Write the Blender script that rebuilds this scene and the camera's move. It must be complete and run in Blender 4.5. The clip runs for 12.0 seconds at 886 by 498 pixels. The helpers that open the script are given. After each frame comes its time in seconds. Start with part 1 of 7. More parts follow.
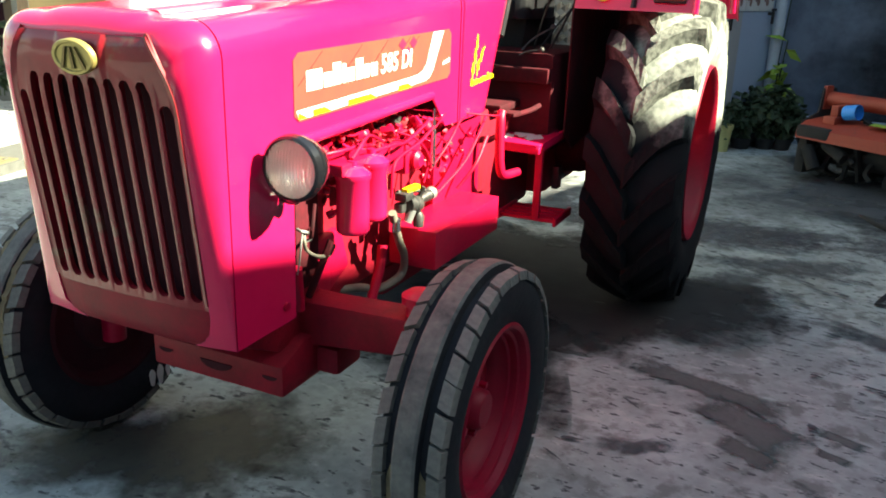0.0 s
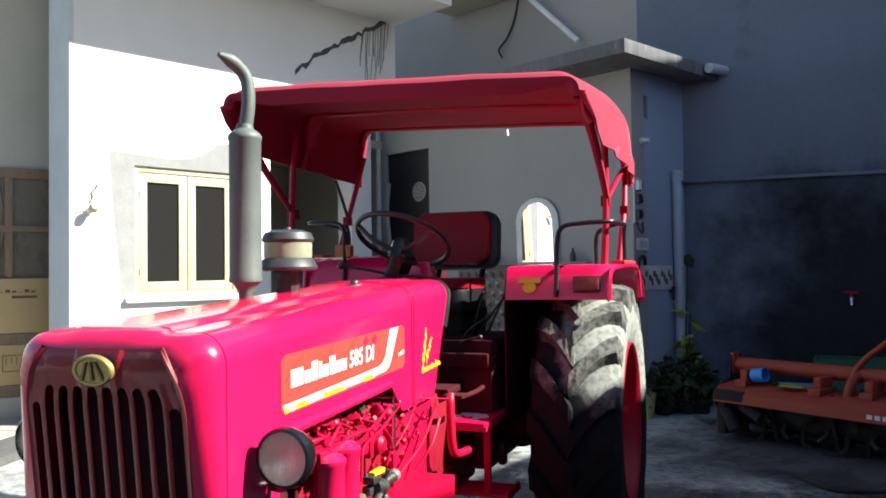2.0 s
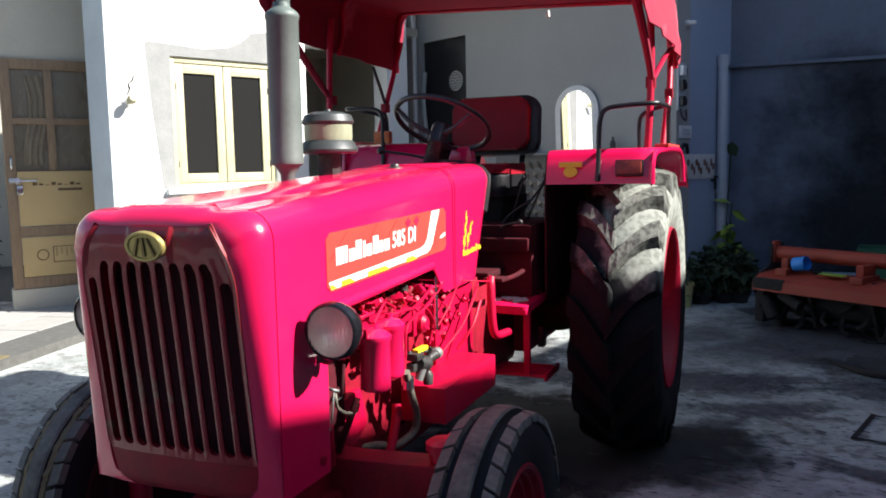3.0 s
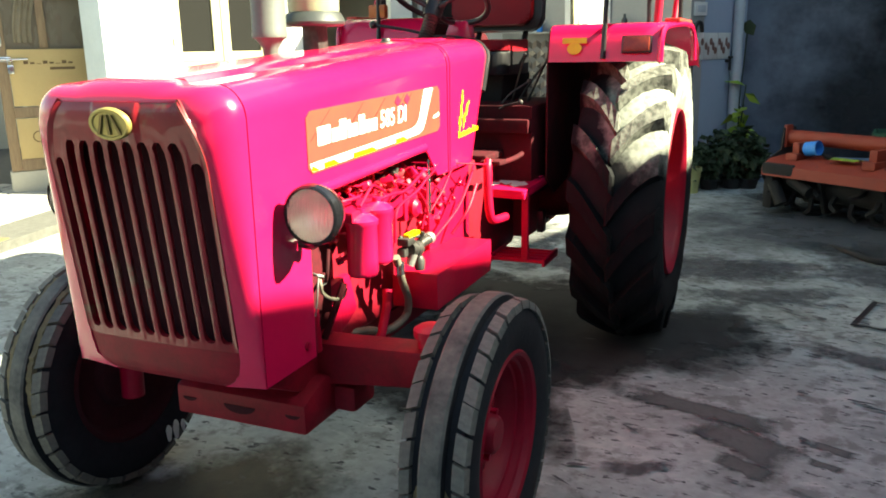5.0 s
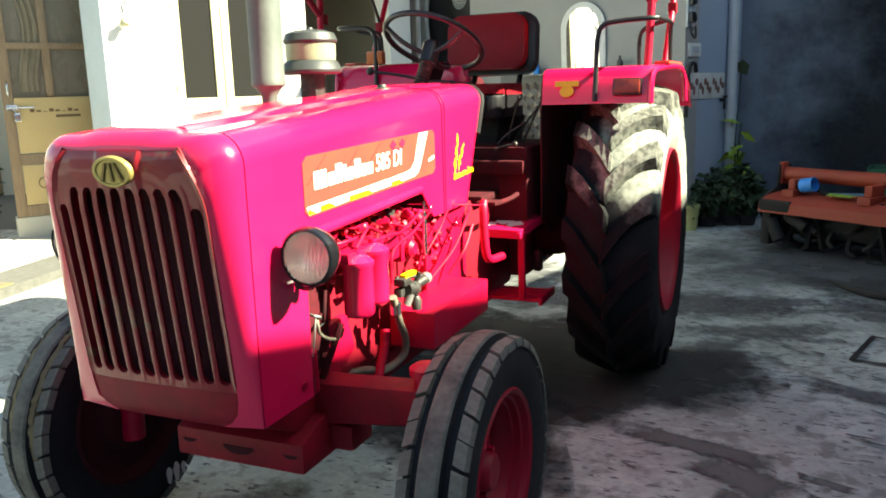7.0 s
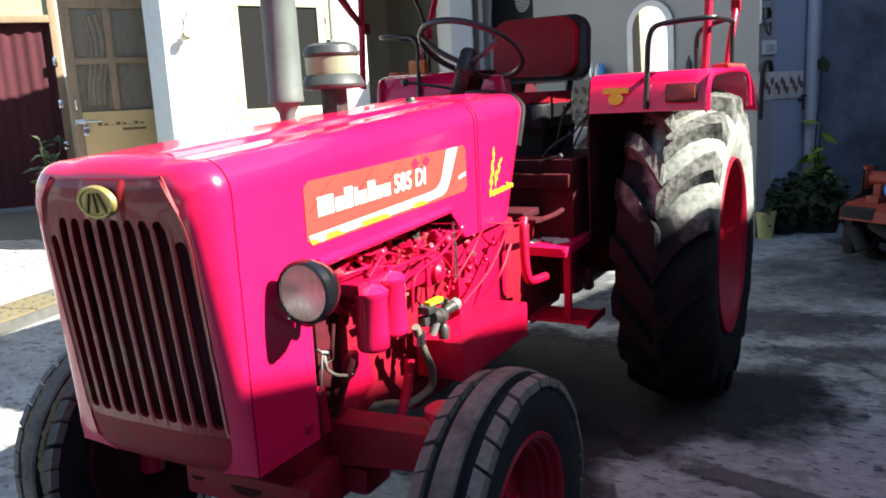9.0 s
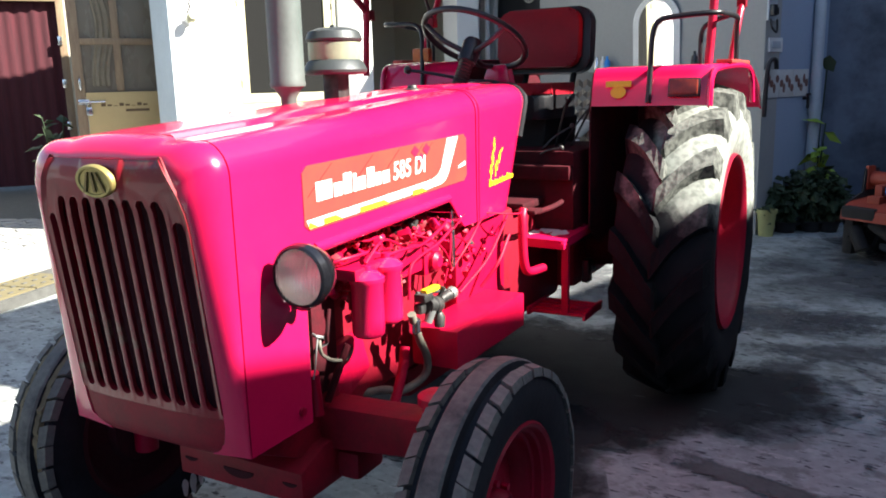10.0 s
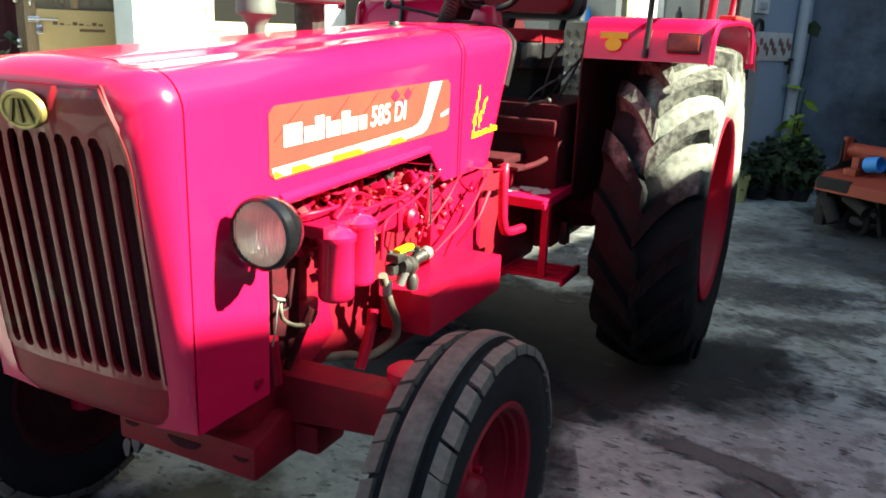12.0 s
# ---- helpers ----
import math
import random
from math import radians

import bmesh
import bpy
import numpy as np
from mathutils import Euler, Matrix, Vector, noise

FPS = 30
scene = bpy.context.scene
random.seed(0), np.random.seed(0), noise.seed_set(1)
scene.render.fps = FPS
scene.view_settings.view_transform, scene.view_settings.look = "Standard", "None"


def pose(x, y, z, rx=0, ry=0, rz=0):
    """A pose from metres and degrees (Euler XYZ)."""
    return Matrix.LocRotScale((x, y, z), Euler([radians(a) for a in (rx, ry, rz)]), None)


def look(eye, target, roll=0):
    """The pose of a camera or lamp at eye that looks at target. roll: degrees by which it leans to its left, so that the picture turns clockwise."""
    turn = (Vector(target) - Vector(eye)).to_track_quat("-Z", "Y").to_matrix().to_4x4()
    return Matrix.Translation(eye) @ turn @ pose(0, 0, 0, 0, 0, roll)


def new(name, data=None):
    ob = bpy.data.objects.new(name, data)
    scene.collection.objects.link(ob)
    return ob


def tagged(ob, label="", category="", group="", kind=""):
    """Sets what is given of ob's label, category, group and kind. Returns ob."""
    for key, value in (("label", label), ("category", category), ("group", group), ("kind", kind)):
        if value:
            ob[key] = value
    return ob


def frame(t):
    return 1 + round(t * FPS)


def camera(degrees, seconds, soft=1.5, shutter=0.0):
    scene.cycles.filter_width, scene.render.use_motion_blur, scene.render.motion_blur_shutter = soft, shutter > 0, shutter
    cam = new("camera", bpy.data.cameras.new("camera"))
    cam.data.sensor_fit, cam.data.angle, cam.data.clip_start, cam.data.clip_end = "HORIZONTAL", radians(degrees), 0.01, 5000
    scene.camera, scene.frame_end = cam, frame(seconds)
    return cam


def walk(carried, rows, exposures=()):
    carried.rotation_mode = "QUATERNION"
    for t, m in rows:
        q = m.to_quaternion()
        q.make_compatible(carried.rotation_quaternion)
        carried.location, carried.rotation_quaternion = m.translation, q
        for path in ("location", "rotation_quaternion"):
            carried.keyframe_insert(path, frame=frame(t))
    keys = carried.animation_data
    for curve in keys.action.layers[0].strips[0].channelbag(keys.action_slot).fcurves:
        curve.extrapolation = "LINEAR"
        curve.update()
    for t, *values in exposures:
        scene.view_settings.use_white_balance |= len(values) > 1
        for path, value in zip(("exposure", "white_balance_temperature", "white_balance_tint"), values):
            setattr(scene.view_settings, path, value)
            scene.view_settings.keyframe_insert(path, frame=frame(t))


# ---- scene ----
# ---- camera and its walk ----
LENS = 57.93
PATH = [
    (0.0, 1.3124, -1.6309, 1.3678, 71.536, -1.878, 25.328),
    (0.5, 1.3160, -1.7430, 1.3747, 75.333, 0.248, 22.679),
    (1.0, 1.3045, -1.8212, 1.3791, 79.833, 1.089, 21.251),
    (1.5, 1.3134, -1.8763, 1.3983, 86.461, 0.305, 19.274),
    (2.0, 1.3241, -1.9129, 1.4135, 91.662, 0.808, 19.655),
    (2.5, 1.3200, -1.9219, 1.4013, 90.068, 1.228, 20.547),
    (3.0, 1.3046, -1.9133, 1.3721, 84.170, 1.134, 22.210),
    (3.5, 1.2972, -1.8996, 1.3547, 79.895, 0.940, 22.329),
    (5.5, 1.3182, -1.7918, 1.3509, 75.825, 0.790, 23.078),
    (6.0, 1.3225, -1.8520, 1.3526, 77.119, 0.584, 23.667),
    (6.5, 1.3387, -1.8709, 1.3614, 77.555, 0.219, 23.865),
    (7.0, 1.3535, -1.8366, 1.3607, 78.799, 1.710, 22.919),
    (7.5, 1.3779, -1.7574, 1.3652, 79.230, 2.879, 24.853),
    (9.5, 1.4132, -1.5953, 1.3874, 79.093, 2.553, 28.697),
    (10.0, 1.4193, -1.6060, 1.3810, 78.517, 1.476, 28.547),
    (10.5, 1.3920, -1.5766, 1.3687, 75.912, 0.969, 28.794),
    (11.0, 1.3861, -1.5636, 1.3600, 73.522, 0.709, 29.406),
    (11.5, 1.3528, -1.5226, 1.3646, 75.194, 0.413, 31.206),
    (12.0, 1.2824, -1.4457, 1.3709, 74.632, -2.152, 26.500),
]
cam = camera(LENS, 12.0, soft=1.8)
# the clip's own exposure and white balance drift as it tilts between sunlit wall and shaded yard
EXPOSURES = [(0.0, 2.80, 7400, -6), (0.5, 2.97, 8100, -9), (1.0, 2.84, 7900, -8), (1.5, 2.13, 6800, 3), (2.0, 1.72, 6300, 9), (2.5, 1.58, 6300, 10), (3.0, 1.65, 6200, 12), (3.5, 2.02, 6300, 12),
             (5.5, 2.88, 8200, -10), (6.5, 2.78, 8000, -8), (7.0, 2.70, 7600, -5), (7.5, 2.57, 7200, -3), (9.5, 2.16, 6300, 11), (10.5, 2.40, 6500, 4), (11.0, 2.53, 6900, -1), (12.0, 2.57, 7200, -5)]
walk(cam, [(t, pose(x, y, z, rx, ry, rz)) for t, x, y, z, rx, ry, rz in PATH], EXPOSURES)

# ---- light: a clear sky and one sun, high over the wall beside the yard ----
SUN = Vector((0.762, 0.152, 0.632)).normalized()
world = bpy.data.worlds.new("sky")
scene.world = world
world.use_nodes = True
wn = world.node_tree
sky = wn.nodes.new("ShaderNodeTexSky")
sky.sky_type, sky.sun_disc = "NISHITA", False
sky.sun_elevation, sky.sun_rotation = math.asin(SUN.z), math.atan2(SUN.x, SUN.y)
wn.nodes["Background"].inputs["Strength"].default_value = 0.06
wn.links.new(sky.outputs[0], wn.nodes["Background"].inputs["Color"])
sun = new("sun", bpy.data.lights.new("sun", "SUN"))
sun.data.energy, sun.data.angle, sun.data.color = 5.0, radians(0.6), (1.0, 0.94, 0.84)
sun.matrix_world = look(SUN * 20, (0, 0, 0))


# ---- materials ----
def material(name, col, rough=0.5, metal=0.0, col2=None, scale=4.0, fine=60.0, bump=0.1, coat=0.0, spread=0.5, rough2=None, per_piece=0.0,
             col3=None, scale3=1.0, cut3=0.6, stretch=(1, 1, 1), bumpdist=0.01):
    """Two scales of variation over a base colour, with fine relief; col3: large patches of a third colour."""
    m = bpy.data.materials.new(name)
    m.use_nodes = True
    nt = m.node_tree
    b = nt.nodes["Principled BSDF"]
    N, L = nt.nodes.new, nt.links.new
    tc = N("ShaderNodeTexCoord")
    mp = N("ShaderNodeMapping")
    mp.inputs["Scale"].default_value = stretch
    L(tc.outputs["Object"], mp.inputs["Vector"])
    n1 = N("ShaderNodeTexNoise")
    n1.inputs["Scale"].default_value, n1.inputs["Detail"].default_value, n1.inputs["Roughness"].default_value = scale, 6, 0.6
    n2 = N("ShaderNodeTexNoise")
    n2.inputs["Scale"].default_value, n2.inputs["Detail"].default_value = fine, 4
    L(mp.outputs[0], n1.inputs["Vector"]), L(mp.outputs[0], n2.inputs["Vector"])
    col2 = col2 or tuple(c * 0.75 for c in col)
    ramp = N("ShaderNodeValToRGB")
    ramp.color_ramp.elements[0].position, ramp.color_ramp.elements[1].position = 0.5 - spread / 2, 0.5 + spread / 2
    ramp.color_ramp.elements[0].color, ramp.color_ramp.elements[1].color = (*col2, 1), (*col, 1)
    add = N("ShaderNodeMath")
    add.operation = "MULTIPLY_ADD"
    add.inputs[1].default_value, add.inputs[2].default_value = 0.35, -0.175
    L(n2.outputs[0], add.inputs[0])
    add2 = N("ShaderNodeMath")
    L(n1.outputs[0], add2.inputs[0]), L(add.outputs[0], add2.inputs[1])
    L(add2.outputs[0], ramp.inputs[0])
    out = ramp.outputs[0]
    if col3:
        n3 = N("ShaderNodeTexNoise")
        n3.inputs["Scale"].default_value, n3.inputs["Detail"].default_value, n3.inputs["Roughness"].default_value = scale3, 8, 0.65
        L(mp.outputs[0], n3.inputs["Vector"])
        r3 = N("ShaderNodeValToRGB")
        r3.color_ramp.elements[0].position, r3.color_ramp.elements[1].position = cut3, cut3 + 0.08
        L(n3.outputs[0], r3.inputs[0])
        mx = N("ShaderNodeMix")
        mx.data_type = "RGBA"
        L(r3.outputs[0], mx.inputs[0]), L(out, mx.inputs[6])
        mx.inputs[7].default_value = (*col3, 1)
        out = mx.outputs[2]
    if per_piece:
        oi = N("ShaderNodeObjectInfo")
        hs = N("ShaderNodeHueSaturation")
        mr = N("ShaderNodeMapRange")
        mr.inputs["To Min"].default_value, mr.inputs["To Max"].default_value = 1 - per_piece, 1 + per_piece
        L(oi.outputs["Random"], mr.inputs["Value"]), L(mr.outputs[0], hs.inputs["Value"]), L(out, hs.inputs["Color"])
        out = hs.outputs[0]
    L(out, b.inputs["Base Color"])
    b.inputs["Metallic"].default_value = metal
    rr = N("ShaderNodeMapRange")
    rr.inputs["To Min"].default_value, rr.inputs["To Max"].default_value = rough, rough2 if rough2 is not None else min(1, rough + 0.15)
    L(n1.outputs[0], rr.inputs["Value"]), L(rr.outputs[0], b.inputs["Roughness"])
    if coat:
        b.inputs["Coat Weight"].default_value, b.inputs["Coat Roughness"].default_value = coat, 0.05
    if bump:
        bp = N("ShaderNodeBump")
        bp.inputs["Strength"].default_value, bp.inputs["Distance"].default_value = bump, bumpdist
        L(add2.outputs[0], bp.inputs["Height"]), L(bp.outputs[0], b.inputs["Normal"])
    return m


def glass(name, col, rough=0.03, alpha_mix=0.0):
    m = bpy.data.materials.new(name)
    m.use_nodes = True
    b = m.node_tree.nodes["Principled BSDF"]
    b.inputs["Base Color"].default_value = (*col, 1)
    b.inputs["Roughness"].default_value = rough
    b.inputs["Transmission Weight"].default_value = alpha_mix
    return m


RED = material("tractor red paint", (0.66, 0.008, 0.076), 0.15, col2=(0.58, 0.006, 0.066), scale=3, fine=40, bump=0.012, coat=0.36, rough2=0.24)
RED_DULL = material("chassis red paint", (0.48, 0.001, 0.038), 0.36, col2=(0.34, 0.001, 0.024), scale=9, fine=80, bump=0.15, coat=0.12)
# Deep red with the shade of recessed parts put into its colour.
RED_SHADE = material("red paint darkened for shade", (0.085, 0.002, 0.009), 0.75, col2=(0.018, 0.003, 0.004), scale=7, fine=60, bump=0.3)
# Rim red is lowered for wheels that stand in shade.
RED_RIM = material("wheel red paint lowered for shade", (0.30, 0.001, 0.022), 0.42, col2=(0.20, 0.001, 0.014), scale=7, fine=70, bump=0.12)
# Dusty red, darkened to carry the shade on axle, support and engine.
RED_DUSTY_SHADE = material("dusty red paint darkened for shade", (0.28, 0.003, 0.020), 0.5, col2=(0.15, 0.004, 0.012), scale=12, fine=90, bump=0.2)
# The third colour paints brown reflections of the sunlit yard on the plate.
GRILLE = material("maroon grille paint with painted reflections", (0.29, 0.010, 0.020), 0.4, col2=(0.17, 0.006, 0.013), scale=6, fine=60, bump=0.03, coat=0.42, rough2=0.55,
                  col3=(0.20, 0.095, 0.06), scale3=5.0, cut3=0.57)


def rippled(m, scale, strength, ior):
    """A glossy coat over slightly dented sheet metal."""
    nt = m.node_tree
    b = nt.nodes["Principled BSDF"]
    tc, n, bp = nt.nodes.new("ShaderNodeTexCoord"), nt.nodes.new("ShaderNodeTexNoise"), nt.nodes.new("ShaderNodeBump")
    n.inputs["Scale"].default_value, n.inputs["Detail"].default_value = scale, 1.5
    bp.inputs["Strength"].default_value, bp.inputs["Distance"].default_value = strength, 0.02
    nt.links.new(tc.outputs["Object"], n.inputs["Vector"]), nt.links.new(n.outputs[0], bp.inputs["Height"]), nt.links.new(bp.outputs[0], b.inputs["Coat Normal"])
    b.inputs["Coat IOR"].default_value = ior


rippled(GRILLE, 9.0, 0.5, 1.5)
rippled(RED, 2.5, 0.12, 1.5)
BLACK = material("black enamel", (0.012, 0.012, 0.014), 0.3, scale=8, bump=0.05)
MATT_BLACK = material("dark maroon radiator fins", (0.050, 0.009, 0.014), 0.9, scale=30, bump=0.2)
RUBBER = material("dusty rubber", (0.022, 0.022, 0.026), 0.8, col2=(0.010, 0.010, 0.013), scale=6, fine=50, bump=0.3, col3=(0.045, 0.045, 0.042), scale3=7, cut3=0.63)
RUBBER_PALE = material("rear tyre rubber", (0.020, 0.020, 0.022), 0.8, col2=(0.010, 0.010, 0.012), scale=5, fine=45, bump=0.25, spread=0.6)
RUBBER_LUG = material("worn tread bar rubber", (0.012, 0.013, 0.014), 0.8, col2=(0.007, 0.007, 0.008), scale=9, fine=70, bump=0.6, spread=0.5)
RUBBER_TREAD = material("mud stained tread rubber", (0.17, 0.160, 0.140), 0.9, col2=(0.050, 0.049, 0.048), scale=9, fine=60, bump=0.7, spread=0.4)


def sunlit_mud(m, centre, towards, col, col2, inner=0.705):
    """Ragged pale mud painted where a wheel is sunlit; the shaded rest stays dark."""
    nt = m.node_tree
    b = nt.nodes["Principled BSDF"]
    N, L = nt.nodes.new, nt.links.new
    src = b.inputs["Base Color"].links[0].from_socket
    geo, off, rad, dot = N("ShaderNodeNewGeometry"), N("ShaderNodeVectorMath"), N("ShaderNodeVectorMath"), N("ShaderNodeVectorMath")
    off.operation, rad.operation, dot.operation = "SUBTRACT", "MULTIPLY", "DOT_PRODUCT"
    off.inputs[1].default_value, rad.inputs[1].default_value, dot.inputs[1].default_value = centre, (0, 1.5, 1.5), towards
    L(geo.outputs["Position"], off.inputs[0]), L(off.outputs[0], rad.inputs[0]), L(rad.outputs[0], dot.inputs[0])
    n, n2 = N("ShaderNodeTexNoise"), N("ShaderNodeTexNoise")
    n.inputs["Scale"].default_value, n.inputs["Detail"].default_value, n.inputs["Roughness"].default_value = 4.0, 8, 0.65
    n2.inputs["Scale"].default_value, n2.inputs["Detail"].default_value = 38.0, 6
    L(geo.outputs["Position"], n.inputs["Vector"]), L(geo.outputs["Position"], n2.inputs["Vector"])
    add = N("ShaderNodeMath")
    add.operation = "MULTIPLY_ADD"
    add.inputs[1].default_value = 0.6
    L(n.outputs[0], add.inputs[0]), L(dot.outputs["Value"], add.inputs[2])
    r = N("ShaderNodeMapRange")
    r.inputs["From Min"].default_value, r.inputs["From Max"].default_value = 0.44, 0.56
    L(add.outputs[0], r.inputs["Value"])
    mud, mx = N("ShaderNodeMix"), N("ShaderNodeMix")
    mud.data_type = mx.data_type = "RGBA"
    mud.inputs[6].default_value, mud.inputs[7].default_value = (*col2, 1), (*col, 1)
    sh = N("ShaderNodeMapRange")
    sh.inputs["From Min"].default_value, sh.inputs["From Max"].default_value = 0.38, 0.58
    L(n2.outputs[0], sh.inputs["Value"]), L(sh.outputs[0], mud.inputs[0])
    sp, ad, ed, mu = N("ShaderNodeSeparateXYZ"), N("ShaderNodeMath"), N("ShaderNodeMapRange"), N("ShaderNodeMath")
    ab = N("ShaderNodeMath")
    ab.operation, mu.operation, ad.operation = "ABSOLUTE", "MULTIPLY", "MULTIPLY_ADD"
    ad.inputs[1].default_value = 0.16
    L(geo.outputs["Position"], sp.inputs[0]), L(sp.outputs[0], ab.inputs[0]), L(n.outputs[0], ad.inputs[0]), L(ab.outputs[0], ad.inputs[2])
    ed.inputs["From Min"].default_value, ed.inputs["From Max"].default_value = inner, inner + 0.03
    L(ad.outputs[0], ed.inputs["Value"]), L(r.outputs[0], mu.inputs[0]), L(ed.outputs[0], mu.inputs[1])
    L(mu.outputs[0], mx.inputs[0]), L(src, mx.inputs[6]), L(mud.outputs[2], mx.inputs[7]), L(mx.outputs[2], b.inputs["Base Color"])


# Sunlight on the upper outer tread is put into this pale coat.
sunlit_mud(RUBBER_PALE, (0, 1.97, 0.69), (0, 0.10, 0.99), (0.25, 0.265, 0.235), (0.16, 0.17, 0.15))
sunlit_mud(RUBBER_LUG, (0, 1.97, 0.69), (0, 0.10, 0.99), (0.135, 0.14, 0.125), (0.06, 0.063, 0.057), 0.625)
for _m in (RUBBER_PALE, RUBBER_LUG):
    _m.node_tree.nodes["Principled BSDF"].inputs["Specular IOR Level"].default_value = 0.10
for _m in (RUBBER, MATT_BLACK, RED_SHADE, RED_DUSTY_SHADE, RED_DULL, RED_RIM, GRILLE):
    _m.node_tree.nodes["Principled BSDF"].inputs["Specular IOR Level"].default_value = 0.25
STEEL = material("dull galvanised steel", (0.33, 0.34, 0.33), 0.42, 0.6, col2=(0.24, 0.25, 0.24), scale=10, fine=70, bump=0.08)
HEATED = material("heat dulled grey steel", (0.112, 0.142, 0.130), 0.5, 0.15, col2=(0.078, 0.098, 0.090), scale=7, fine=60, bump=0.15, col3=(0.085, 0.08, 0.065), scale3=6, cut3=0.68)
CLEANER = material("tarnished pressed steel", (0.050, 0.058, 0.058), 0.42, 0.2, col2=(0.03, 0.035, 0.035), scale=9, fine=60, bump=0.12)
GLOSS_BLACK = material("glossy black enamel", (0.008, 0.008, 0.010), 0.12, scale=8, bump=0.02)
STEEL_BRIGHT = material("silvered reflector", (0.78, 0.77, 0.73), 0.28, 0.6, scale=20, bump=0.05)
CHROME = material("bright steel", (0.75, 0.75, 0.75), 0.15, 1.0, scale=20, bump=0.02)
OLIVE = material("yellowed clear plastic", (0.30, 0.33, 0.22), 0.3, col2=(0.20, 0.225, 0.15), scale=12, bump=0.05)
VINYL_RED = material("dark red seat vinyl", (0.30, 0.006, 0.018), 0.42, col2=(0.22, 0.005, 0.014), scale=6, fine=120, bump=0.15)
CANVAS = material("red canvas", (0.30, 0.010, 0.038), 0.85, col2=(0.21, 0.006, 0.024), scale=3, fine=150, bump=0.3, col3=(0.42, 0.07, 0.10), scale3=2.2, cut3=0.60)
DECAL_ORANGE = material("orange decal film", (0.58, 0.054, 0.033), 0.35, col2=(0.52, 0.036, 0.034), scale=4, bump=0.0)
DECAL_RED = material("red decal film", (0.60, 0.01, 0.05), 0.35, bump=0.0)
DECAL_WHITE = material("white decal film", (0.82, 0.80, 0.74), 0.35, bump=0.0)
DECAL_YELLOW = material("yellow decal film", (0.88, 0.68, 0.02), 0.35, bump=0.0)
DECAL_LINE = material("dark decal line", (0.22, 0.02, 0.02), 0.4, bump=0.0)
GOLD = material("brushed gold badge", (0.44, 0.35, 0.12), 0.4, 0.55, bump=0.05)
GOLD_DARK = material("tarnished gold", (0.22, 0.15, 0.05), 0.45, 0.5, bump=0.1)
LENS_GLASS = glass("headlamp glass", (0.96, 0.96, 0.94), 0.03, 1.0)
_t = LENS_GLASS.node_tree
_tc, _w, _b = _t.nodes.new("ShaderNodeTexCoord"), _t.nodes.new("ShaderNodeTexWave"), _t.nodes.new("ShaderNodeBump")
_w.inputs["Scale"].default_value, _w.inputs["Distortion"].default_value = 42.0, 0.3
_b.inputs["Strength"].default_value, _b.inputs["Distance"].default_value = 0.7, 0.003
_t.links.new(_tc.outputs["Object"], _w.inputs["Vector"]), _t.links.new(_w.outputs["Fac"], _b.inputs["Height"]), _t.links.new(_b.outputs[0], _t.nodes["Principled BSDF"].inputs["Normal"])
# Darker copy of the amber lens, for the lamp in shade.
AMBER_SHADED = material("shaded copy of the amber lens", (0.26, 0.035, 0.014), 0.25, col2=(0.14, 0.015, 0.008), scale=30, bump=0.1)
AMBER = material("amber lens", (0.55, 0.16, 0.02), 0.25, col2=(0.35, 0.05, 0.01), scale=30, bump=0.1)
WINDOW_GLASS = glass("dark window glass", (0.018, 0.018, 0.017), 0.04)
WINDOW_GLASS.node_tree.nodes["Principled BSDF"].inputs["Specular IOR Level"].default_value = 0.3
MIRROR = material("mirror silver", (0.92, 0.92, 0.92), 0.01, 1.0, col2=(0.92, 0.92, 0.92), bump=0.0, rough2=0.015)
CONCRETE = material("stained yard concrete", (0.38, 0.405, 0.390), 0.8, col2=(0.195, 0.212, 0.204), scale=2.2, fine=26, bump=0.5, spread=0.36,
                    col3=(0.085, 0.09, 0.092), scale3=3.1, cut3=0.63)


def flecked(m, scale, cut, col, stretch=(1, 1, 1), width=0.05):
    """Scatters small flecks of another colour over a material."""
    nt = m.node_tree
    b = nt.nodes["Principled BSDF"]
    N, L = nt.nodes.new, nt.links.new
    src = b.inputs["Base Color"].links[0].from_socket
    tc, mp, n, r, mx = N("ShaderNodeTexCoord"), N("ShaderNodeMapping"), N("ShaderNodeTexNoise"), N("ShaderNodeMapRange"), N("ShaderNodeMix")
    mp.inputs["Scale"].default_value, mp.inputs["Rotation"].default_value = stretch, (0, 0, 0.5)
    n.inputs["Scale"].default_value, n.inputs["Detail"].default_value, n.inputs["Roughness"].default_value = scale, 5, 0.6
    r.inputs["From Min"].default_value, r.inputs["From Max"].default_value = cut, cut + width
    mx.data_type = "RGBA"
    L(tc.outputs["Object"], mp.inputs["Vector"]), L(mp.outputs[0], n.inputs["Vector"]), L(n.outputs[0], r.inputs["Value"])
    L(r.outputs[0], mx.inputs[0]), L(src, mx.inputs[6]), L(mx.outputs[2], b.inputs["Base Color"])
    mx.inputs[7].default_value = (*col, 1)


flecked(CONCRETE, 6.0, 0.575, (0.42, 0.42, 0.40), (1, 2.6, 1), 0.12)
flecked(CONCRETE, 9.0, 0.585, (0.12, 0.127, 0.125), (1, 1.6, 1), 0.08)
flecked(CONCRETE, 14.0, 0.595, (0.05, 0.052, 0.056), (1, 2.2, 1))
flecked(CONCRETE, 7.5, 0.53, (0.17, 0.175, 0.165), (1, 1, 1), 0.10)
flecked(CONCRETE, 45.0, 0.665, (0.05, 0.052, 0.055))
flecked(CONCRETE, 30.0, 0.67, (0.50, 0.50, 0.48), width=0.06)
